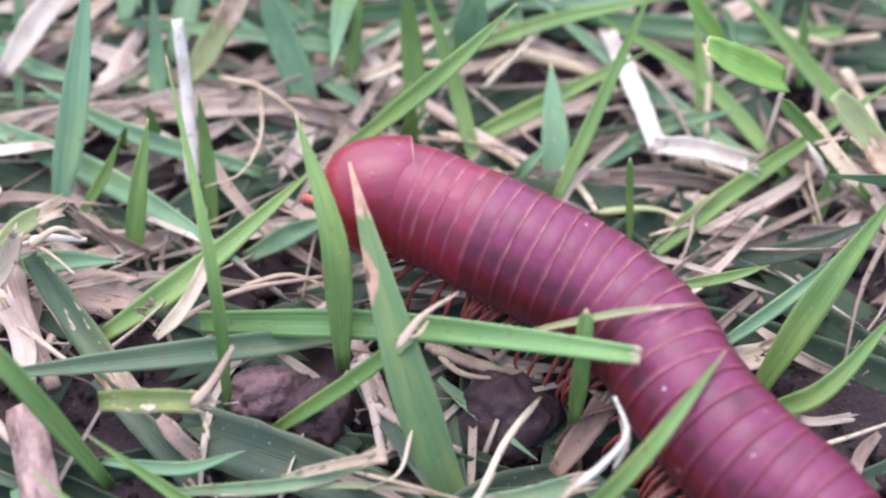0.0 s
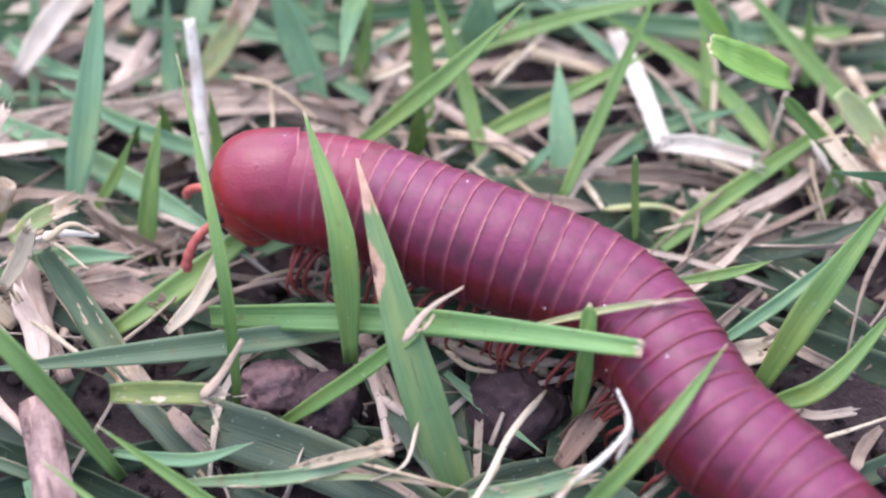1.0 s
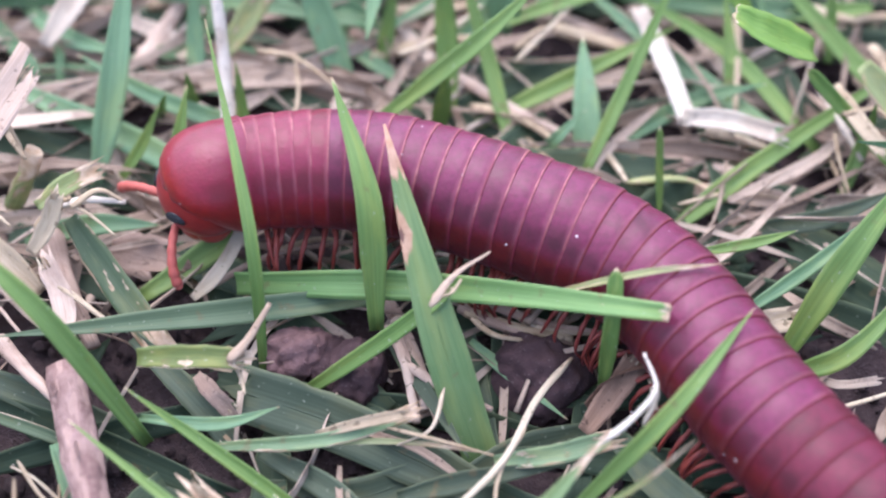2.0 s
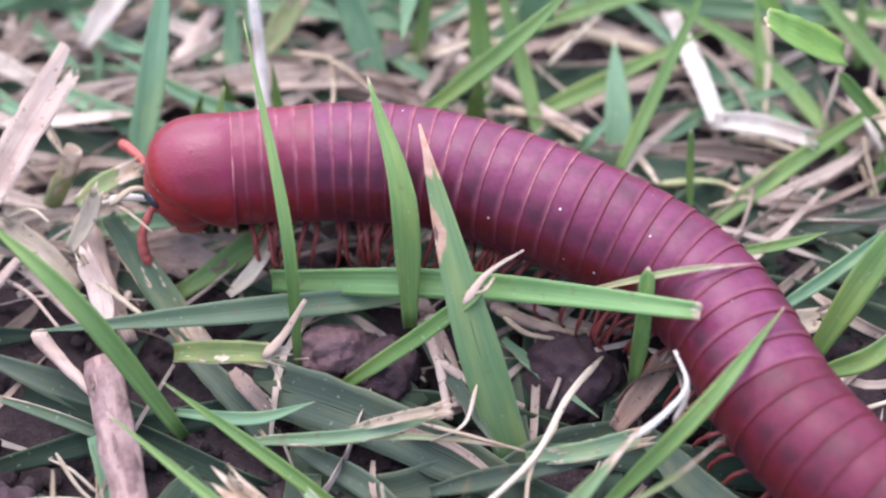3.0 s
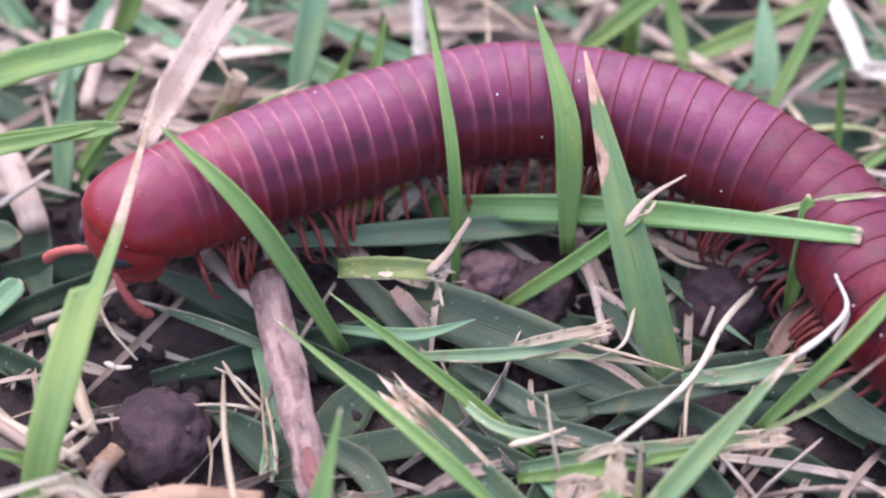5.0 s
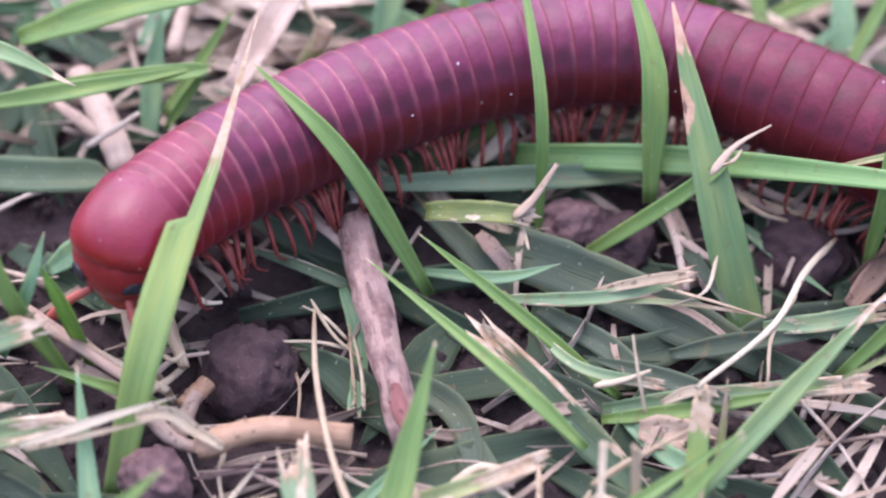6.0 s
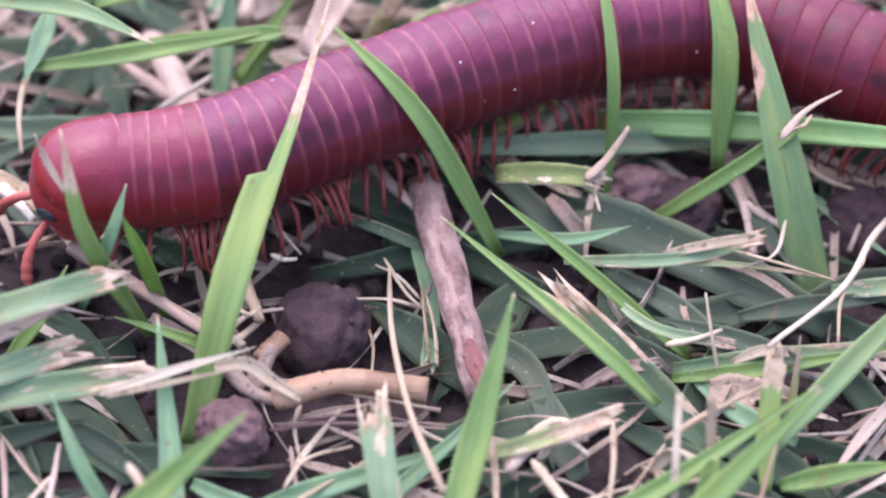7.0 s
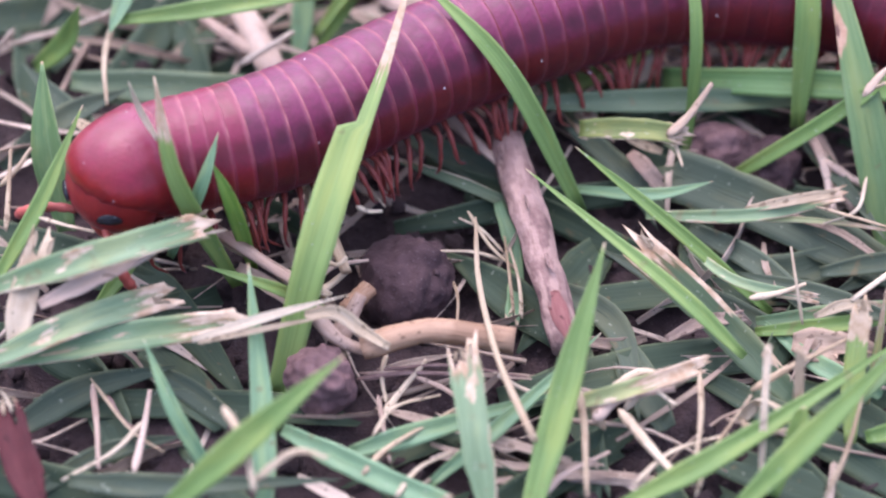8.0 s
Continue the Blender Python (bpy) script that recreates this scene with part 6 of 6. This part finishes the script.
strand(((33.8, 10.3, 2.0), (34.3, 7.7, 2.0), (34.3, 4.7, 2.0)), 0.48, STRAW, 'thin straw-coloured dead grass stalk lying on the litter')
blade(((35.0, 19.5, 2.0), (35.2, 21.6, 4.0), (35.2, 23.4, 7.0)), 0.96, 'point', GREEN, 'narrow pointed fresh green grass blade standing upright')
blade(((27.3, 15.5, 1.0), (27.5, 19.3, 3.0), (27.2, 23.9, 6.0)), 1.10, 'point', GREEN, 'slender pointed fresh green grass blade standing upright')
blade(((38.6, 23.3, 4.0), (34.6, 23.7, 3.0), (28.7, 23.6, 2.0)), 1.27, 'point', GREEN, 'slender pointed fresh green grass blade lying on litter')
blade(((29.1, 19.9, 6.0), (26.8, 21.0, 9.0), (25.0, 22.6, 12.0)), 1.29, 'point', LIME, 'slender pointed bright green grass blade standing upright')
blade(((24.7, 16.7, 1.0), (19.6, 15.7, 1.0), (15.5, 16.8, 1.0)), 1.46, 'point', DARK, 'slender pointed dull dark green grass blade lying on litter')
blade(((7.4, 27.5, 2.0), (4.8, 24.8, 3.0), (0.5, 21.5, 3.0)), 1.12, 'point', BLUE, 'slender pointed blue-green grass blade lying on litter')
strand(((-33.0, -13.7, 4.0), (-31.2, -18.1, 4.0), (-29.4, -22.3, 4.0)), 1.51, STRAW, 'broken tan grass stem with a swollen node')
strand(((-30.9, -21.4, 4.0), (-30.0, -22.6, 5.0), (-29.4, -21.9, 5.0)), 0.51, STRAW, 'thin straw-coloured dead grass stalk lying on the litter')
strand(((-46.0, -11.9, 3.0), (-40.3, -17.8, 3.0), (-30.4, -23.6, 3.0)), 1.37, STRAW, 'thick straw-coloured dead grass stalk lying on the litter')
strand(((-17.6, -23.7, 2.0), (-18.0, -21.2, 3.0), (-18.7, -18.4, 3.0)), 0.34, STRAW, 'thin straw-coloured dead grass stalk lying on the litter')
strand(((-18.2, -23.2, 2.0), (-18.7, -20.3, 3.0), (-19.1, -17.4, 3.0)), 0.30, STRAW, 'thin straw-coloured dead grass stalk lying on the litter')
strand(((-21.7, -16.2, 4.0), (-20.0, -18.4, 3.0), (-18.1, -19.5, 2.0)), 0.38, STRAW, 'thin straw-coloured dead grass stalk lying on the litter')
strand(((-29.2, -17.3, 5.0), (-28.3, -17.7, 5.0), (-27.4, -17.6, 5.0)), 0.53, STRAW, 'thin straw-coloured dead grass stalk lying on the litter')
strand(((-26.9, -28.8, 2.0), (-22.2, -28.0, 2.0), (-17.1, -28.6, 2.0)), 0.36, BARK, 'thin grey-brown twig on the soil')
strand(((-26.1, -32.2, 2.0), (-25.2, -30.4, 2.0), (-23.7, -27.7, 2.0)), 0.57, STRAW, 'thin straw-coloured dead grass stalk lying on the litter')
strand(((-24.3, -29.1, 2.0), (-22.0, -30.2, 2.0), (-20.4, -31.9, 2.0)), 0.50, PINK, 'thin weathered brown dead grass stalk lying on the litter')
strand(((-26.3, -27.4, 2.0), (-26.5, -29.2, 2.0), (-26.0, -31.4, 2.0)), 0.43, STRAW, 'thin straw-coloured dead grass stalk lying on the litter')
strand(((-19.3, -28.3, 2.0), (-17.4, -29.5, 2.0), (-14.8, -30.2, 2.0)), 0.43, STRAW, 'thin straw-coloured dead grass stalk lying on the litter')
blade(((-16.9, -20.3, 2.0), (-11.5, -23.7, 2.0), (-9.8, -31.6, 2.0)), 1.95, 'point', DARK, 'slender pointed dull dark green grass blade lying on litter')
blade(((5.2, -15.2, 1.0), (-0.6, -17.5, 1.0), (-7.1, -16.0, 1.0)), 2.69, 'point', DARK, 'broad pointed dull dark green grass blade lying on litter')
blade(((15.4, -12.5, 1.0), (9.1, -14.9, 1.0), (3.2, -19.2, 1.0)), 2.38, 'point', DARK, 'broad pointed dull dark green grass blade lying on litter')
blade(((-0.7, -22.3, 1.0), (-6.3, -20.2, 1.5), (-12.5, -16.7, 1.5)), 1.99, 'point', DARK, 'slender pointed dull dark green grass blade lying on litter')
blade(((-6.5, -17.5, 3.0), (-3.5, -21.0, 4.0), (1.6, -22.1, 4.0)), 0.74, 'torn', TORN, 'narrow torn green grass blade lying on litter')
blade(((0.2, -24.4, 2.2), (2.2, -24.8, 2.5), (4.2, -24.9, 2.2)), 2.2, 'torn', TAN, 'flat scrap of dry tan leaf', fold=0.35)
strand(((-12.0, -30.3, 3.0), (-9.9, -29.1, 4.0), (-7.4, -29.8, 4.0)), 0.78, STRAW, 'thin straw-coloured dead grass stalk lying on the litter')
strand(((-10.9, -31.5, 3.0), (-9.5, -30.4, 4.0), (-7.7, -31.6, 4.0)), 0.64, STRAW, 'thin straw-coloured dead grass stalk lying on the litter')
strand(((-2.8, -22.4, 4.0), (-0.9, -21.8, 4.0), (0.8, -21.7, 5.0)), 0.59, STRAW, 'thin straw-coloured dead grass stalk lying on the litter')
strand(((0.4, -25.2, 5.0), (-0.2, -23.6, 7.0), (-0.6, -21.2, 8.0)), 0.32, STRAW, 'thin straw-coloured dead grass stalk lying on the litter')
blade(((-22.4, -0.3, 5.0), (-21.0, 0.6, 7.0), (-20.2, 1.4, 9.0)), 1.28, 'torn', STRAW, 'slender torn dry straw-coloured grass blade standing upright')
strand(((-19.4, 1.2, 8.0), (-17.5, 1.9, 9.0), (-15.9, 1.8, 8.0)), 0.60, STRAW, 'thin straw-coloured dead grass stalk lying on the litter')
strand(((-21.1, -2.2, 5.0), (-19.0, -4.0, 5.0), (-16.0, -6.1, 4.0)), 0.67, STRAW, 'thin straw-coloured dead grass stalk lying on the litter')
blade(((-19.2, -7.4, 4.0), (-19.9, -4.0, 5.0), (-21.1, -1.9, 6.0)), 1.49, 'torn', PINK, 'slender torn weathered brown grass blade leaning low')
strand(((-11.1, -2.3, 3.0), (-6.2, 0.1, 4.0), (0.3, 1.4, 4.0)), 0.61, PINK, 'thin weathered brown dead grass stalk lying on the litter')
strand(((-5.8, 0.6, 4.0), (-2.4, 1.5, 4.0), (0.7, -0.0, 4.0)), 0.46, STRAW, 'thin straw-coloured dead grass stalk lying on the litter')
blade(((-11.3, -3.5, 4.0), (-9.5, -1.9, 5.0), (-7.8, 1.1, 6.0)), 0.98, 'torn', STRAW, 'narrow torn dry straw-coloured grass blade leaning low')
strand(((1.8, -2.4, 2.0), (3.6, -7.0, 2.0), (5.1, -12.3, 2.0)), 1.28, PINK, 'thick weathered brown dead grass stalk lying on the litter')
strand(((7.1, -4.1, 3.0), (10.4, -5.5, 3.0), (14.2, -6.5, 3.0)), 1.13, STRAW, 'thick straw-coloured dead grass stalk lying on the litter')
strand(((8.2, -3.2, 3.0), (12.0, -5.1, 3.0), (16.1, -6.1, 3.0)), 0.90, PINK, 'thick weathered brown dead grass stalk lying on the litter')
strand(((17.0, -8.1, 4.0), (18.7, -9.5, 4.0), (19.1, -13.6, 5.0)), 0.52, STRAW, 'thin straw-coloured dead grass stalk lying on the litter')
blade(((14.5, -13.9, 3.0), (16.8, -11.2, 4.0), (18.1, -9.7, 5.0)), 1.68, 'torn', BROWN, 'slender torn rotting brown grass blade leaning low')
blade(((25.8, -6.3, 3.0), (27.2, -6.1, 4.0), (29.2, -5.7, 4.0)), 1.72, 'torn', STRAW, 'slender torn dry straw-coloured grass blade leaning low')
strand(((30.5, -13.2, 4.0), (32.9, -13.0, 5.0), (36.3, -11.8, 5.0)), 0.43, STRAW, 'thin straw-coloured dead grass stalk lying on the litter')
blade(((33.8, 12.7, 7.0), (34.8, 9.8, 7.0), (36.7, 7.0, 6.0)), 1.18, 'torn', STRAW, 'slender torn dry straw-coloured grass blade lying on litter')
strand(((33.8, 9.8, 7.0), (36.3, 10.3, 7.0), (37.3, 9.2, 7.0)), 0.47, STRAW, 'thin straw-coloured dead grass stalk lying on the litter')
strand(((34.0, 10.8, 4.0), (34.0, 8.2, 4.0), (34.5, 5.9, 3.0)), 0.48, STRAW, 'thin straw-coloured dead grass stalk lying on the litter')
strand(((2.6, 19.8, 3.0), (5.6, 20.5, 4.0), (9.0, 22.9, 5.0)), 0.58, STRAW, 'thin straw-coloured dead grass stalk lying on the litter')
strand(((11.4, 19.0, 3.0), (14.0, 21.5, 4.0), (15.8, 23.7, 4.0)), 0.50, STRAW, 'thin straw-coloured dead grass stalk lying on the litter')
strand(((12.0, 12.3, 2.0), (13.9, 9.7, 2.0), (16.2, 8.6, 2.0)), 0.56, STRAW, 'thin straw-coloured dead grass stalk lying on the litter')
strand(((16.9, 12.2, 2.0), (18.3, 9.6, 2.0), (19.0, 8.0, 2.0)), 0.81, STRAW, 'thick straw-coloured dead grass stalk lying on the litter')
strand(((22.5, 5.9, 2.0), (26.5, 6.9, 2.0), (30.1, 6.3, 2.0)), 0.40, STRAW, 'thin straw-coloured dead grass stalk lying on the litter')
strand(((19.0, 8.0, 2.0), (23.1, 8.2, 2.0), (25.3, 6.9, 2.0)), 0.72, YELLOW, 'thin yellowing dead grass stalk lying on the litter')
blade(((16.6, -13.6, 2.0), (19.9, -19.5, 4.0), (24.7, -24.2, 6.0)), 2.25, 'point', DARK, 'broad dark green grass leaf with a pointed tip')
strand(((-30.4, -12.2, 5.0), (-29.2, -14.5, 5.0), (-27.3, -16.3, 4.0)), 0.37, STRAW, 'thin straw-coloured dead grass stalk lying on the litter')
blade(((-33.9, 15.4, 1.0), (-32.0, 17.3, 4.0), (-29.6, 19.3, 8.0)), 1.82, 'point', GREEN, 'slender pointed fresh green grass blade standing upright')
blade(((-36.7, 9.1, 2.0), (-34.6, 14.3, 4.0), (-31.8, 18.7, 8.0)), 1.72, 'point', BLUE, 'slender pointed blue-green grass blade standing upright')
blade(((-31.8, 18.9, 1.0), (-20.8, 19.5, 1.5), (-9.2, 16.7, 2.0)), 1.62, 'point', BLUE, 'slender pointed blue-green grass blade lying on litter')
blade(((-34.9, 20.6, 2.0), (-29.8, 15.9, 3.0), (-25.6, 12.7, 3.0)), 1.29, 'point', BLUE, 'slender pointed blue-green grass blade lying on litter')
blade(((-33.9, 1.3, 3.0), (-31.2, 4.3, 6.0), (-29.0, 6.4, 9.0)), 0.92, 'point', GREEN, 'narrow pointed fresh green grass blade standing upright')
strand(((-33.9, 6.7, 4.0), (-33.3, 12.1, 5.0), (-32.7, 19.4, 5.0)), 1.17, PINK, 'thick weathered brown dead grass stalk lying on the litter')
blade(((-34.8, 2.0, 7.0), (-32.1, 0.8, 8.0), (-30.2, 0.9, 8.0)), 0.94, 'torn', BLUE, 'narrow torn blue-green grass blade leaning low')
blade(((-15.0, 15.1, 1.0), (-14.5, 13.6, 4.0), (-14.0, 13.3, 6.0)), 0.82, 'point', GREEN, 'narrow pointed fresh green grass blade standing upright')
blade(((-12.6, 14.2, 1.0), (-12.4, 14.5, 4.0), (-12.5, 14.5, 7.0)), 1.12, 'point', GREEN, 'slender pointed fresh green grass blade standing upright')
blade(((-6.8, 21.4, 1.0), (-12.9, 21.5, 2.0), (-19.0, 20.2, 2.0)), 1.55, 'point', BLUE, 'slender pointed blue-green grass blade lying on litter')
blade(((13.0, 11.5, 1.0), (14.1, 11.4, 3.0), (16.2, 13.2, 4.0)), 0.93, 'point', BLUE, 'narrow pointed blue-green grass blade standing upright')
blade(((3.0, 14.6, 2.0), (4.3, 16.1, 4.0), (6.1, 17.0, 6.0)), 0.79, 'point', GREEN, 'narrow pointed fresh green grass blade standing upright')
blade(((19.4, 13.0, 1.0), (24.5, 15.8, 2.0), (29.9, 16.5, 3.0)), 1.31, 'point', BLUE, 'slender pointed blue-green grass blade lying on litter')
blade(((-26.1, 26.4, 2.0), (-22.1, 21.9, 3.0), (-17.2, 19.2, 4.0)), 1.48, 'point', BLUE, 'slender pointed blue-green grass blade lying on litter')
blade(((-15.3, 23.6, 1.0), (-10.9, 23.2, 2.0), (-5.0, 21.9, 2.0)), 1.27, 'point', DARK, 'slender pointed dull dark green grass blade lying on litter')
blade(((-49.5, -10.9, 5.0), (-46.9, -13.3, 6.0), (-44.8, -15.3, 6.0)), 0.92, 'torn', STRAW, 'narrow torn dry straw-coloured grass blade lying on litter')
blade(((-55.0, -12.0, 1.0), (-50.5, -8.5, 3.0), (-46.5, -6.5, 4.0)), 1.9, 'point', DARK, 'slender pointed dull dark green grass blade lying on litter')
blade(((-46.0, -13.5, 1.0), (-49.5, -9.0, 2.5), (-54.5, -4.5, 4.0)), 2.1, 'point', DARK, 'broad pointed dull dark green grass blade lying on litter')
blade(((-54.5, -2.0, 1.0), (-51.5, -3.0, 5.0), (-50.0, -3.5, 9.0)), 1.8, 'point', GREEN, 'slender pointed fresh green grass blade standing upright')
blade(((-31.4, -28.6, 7.0), (-29.5, -27.8, 6.4), (-27.9, -28.3, 5.5), (-26.0, -29.2, 5.0)), 1.05, 'cut', STRAW, 'flattened pale dry sheath beside a tan stem', start=0.5, fold=0.5)
strand(((-10.3, -37.2, 3.0), (-8.0, -35.2, 4.0), (-4.5, -33.6, 4.0)), 0.42, STRAW, 'thin straw-coloured dead grass stalk lying on the litter')
strand(((-6.5, -37.8, 3.0), (-5.5, -35.0, 4.0), (-3.1, -31.2, 5.0)), 0.35, STRAW, 'thin straw-coloured dead grass stalk lying on the litter')
strand(((1.3, -37.9, 4.0), (2.6, -35.1, 5.0), (3.8, -31.0, 6.0)), 0.42, STRAW, 'thin straw-coloured dead grass stalk lying on the litter')
strand(((-15.9, -38.5, 3.0), (-14.5, -36.7, 3.0), (-11.8, -34.8, 3.0)), 0.49, PINK, 'thin weathered brown dead grass stalk lying on the litter')
strand(((-24.8, -39.2, 3.0), (-23.6, -37.0, 3.0), (-21.6, -35.6, 3.0)), 0.42, STRAW, 'thin straw-coloured dead grass stalk lying on the litter')
blade(((-8.2, -25.5, 3.0), (-6.0, -24.7, 4.0), (-3.5, -24.0, 4.0)), 0.81, 'torn', PINK, 'narrow torn weathered brown grass blade lying on litter')
blade(((1.6, -22.8, 3.0), (3.6, -22.4, 4.0), (5.9, -22.5, 4.0)), 0.74, 'torn', STRAW, 'narrow torn dry straw-coloured grass blade leaning low')
strand(((-22.9, -19.7, 2.0), (-22.0, -22.1, 2.0), (-21.9, -25.4, 2.0)), 0.30, STRAW, 'thin straw-coloured dead grass stalk lying on the litter')
strand(((-31.5, -22.3, 3.0), (-30.2, -20.9, 3.0), (-28.1, -20.3, 3.0)), 0.52, PINK, 'thin weathered brown dead grass stalk lying on the litter')
strand(((-33.1, -24.2, 3.0), (-31.0, -23.2, 3.0), (-29.4, -21.3, 3.0)), 0.81, STRAW, 'thick straw-coloured dead grass stalk lying on the litter')
blade(((-36.6, -22.4, 4.0), (-33.7, -24.3, 4.0), (-30.8, -25.4, 3.0)), 1.09, 'torn', PINK, 'narrow torn weathered brown grass blade lying on litter')
strand(((-42.4, -17.9, 5.5), (-36.9, -21.6, 5.5), (-31.3, -25.2, 5.0)), 1.46, PINK, 'thick pale pinkish dead grass stem')
strand(((3.0, -8.3, 3.0), (5.2, -10.2, 3.0), (8.6, -12.1, 3.0)), 0.92, PINK, 'thick weathered brown dead grass stalk lying on the litter')
strand(((2.0, -5.3, 3.0), (3.0, -8.3, 3.0), (3.7, -12.4, 2.0)), 1.16, PINK, 'thick weathered brown dead grass stalk lying on the litter')
blade(((1.9, -5.5, 2.0), (4.1, -10.2, 3.0), (7.0, -15.8, 3.0)), 1.15, 'point', DARK, 'slender pointed dull dark green grass blade lying on litter')
strand(((-29.1, -5.6, 4.0), (-27.3, -3.7, 5.0), (-25.8, -1.1, 5.0)), 1.23, PINK, 'thick weathered brown dead grass stalk lying on the litter')
strand(((-29.4, -3.4, 4.0), (-27.8, -2.7, 5.0), (-26.9, -0.7, 5.0)), 0.70, STRAW, 'thin straw-coloured dead grass stalk lying on the litter')
blade(((-21.7, -2.1, 3.0), (-24.2, -0.4, 5.0), (-26.8, 1.4, 6.0)), 1.57, 'torn', STRAW, 'slender torn dry straw-coloured grass blade leaning low')
strand(((-26.8, 1.8, 6.0), (-24.9, 1.7, 7.0), (-23.5, 0.5, 7.0)), 0.47, STRAW, 'thin straw-coloured dead grass stalk lying on the litter')
strand(((-26.9, -1.9, 4.0), (-24.8, -3.4, 4.0), (-22.5, -6.3, 4.0)), 0.47, PINK, 'thin weathered brown dead grass stalk lying on the litter')
blade(((-20.8, -4.8, 2.0), (-23.5, -2.1, 3.0), (-25.9, 0.2, 3.0)), 1.34, 'torn', PINK, 'slender torn weathered brown grass blade lying on litter')
strand(((-24.0, -6.6, 4.0), (-21.8, -9.3, 4.0), (-19.3, -12.0, 4.0)), 1.36, PINK, 'thick weathered brown dead grass stalk lying on the litter')
blade(((-52.2, -26.9, 5.0), (-49.2, -22.4, 9.0), (-46.9, -17.2, 13.0)), 1.09, 'point', GREEN, 'narrow pointed fresh green grass blade standing upright')
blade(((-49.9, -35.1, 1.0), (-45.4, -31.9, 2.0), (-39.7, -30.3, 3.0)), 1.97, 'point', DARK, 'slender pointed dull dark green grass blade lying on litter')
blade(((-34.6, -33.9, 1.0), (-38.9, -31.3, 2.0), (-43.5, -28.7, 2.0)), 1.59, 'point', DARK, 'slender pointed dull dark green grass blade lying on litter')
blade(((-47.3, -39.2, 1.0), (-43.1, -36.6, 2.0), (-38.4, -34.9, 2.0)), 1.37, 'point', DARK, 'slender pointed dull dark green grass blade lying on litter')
strand(((-41.0, -38.8, 3.0), (-40.9, -35.4, 3.0), (-41.0, -32.3, 3.0)), 0.57, PINK, 'thin weathered brown dead grass stalk lying on the litter')
strand(((-43.8, -32.2, 2.0), (-42.7, -33.9, 2.0), (-41.6, -34.7, 2.0)), 0.43, BARK, 'short broken grey-brown twig on the soil')
blade(((-45.6, -26.0, 3.0), (-43.6, -23.7, 5.0), (-42.0, -20.9, 7.0)), 1.10, 'point', GREEN, 'narrow pointed fresh green grass blade standing upright')

motions()
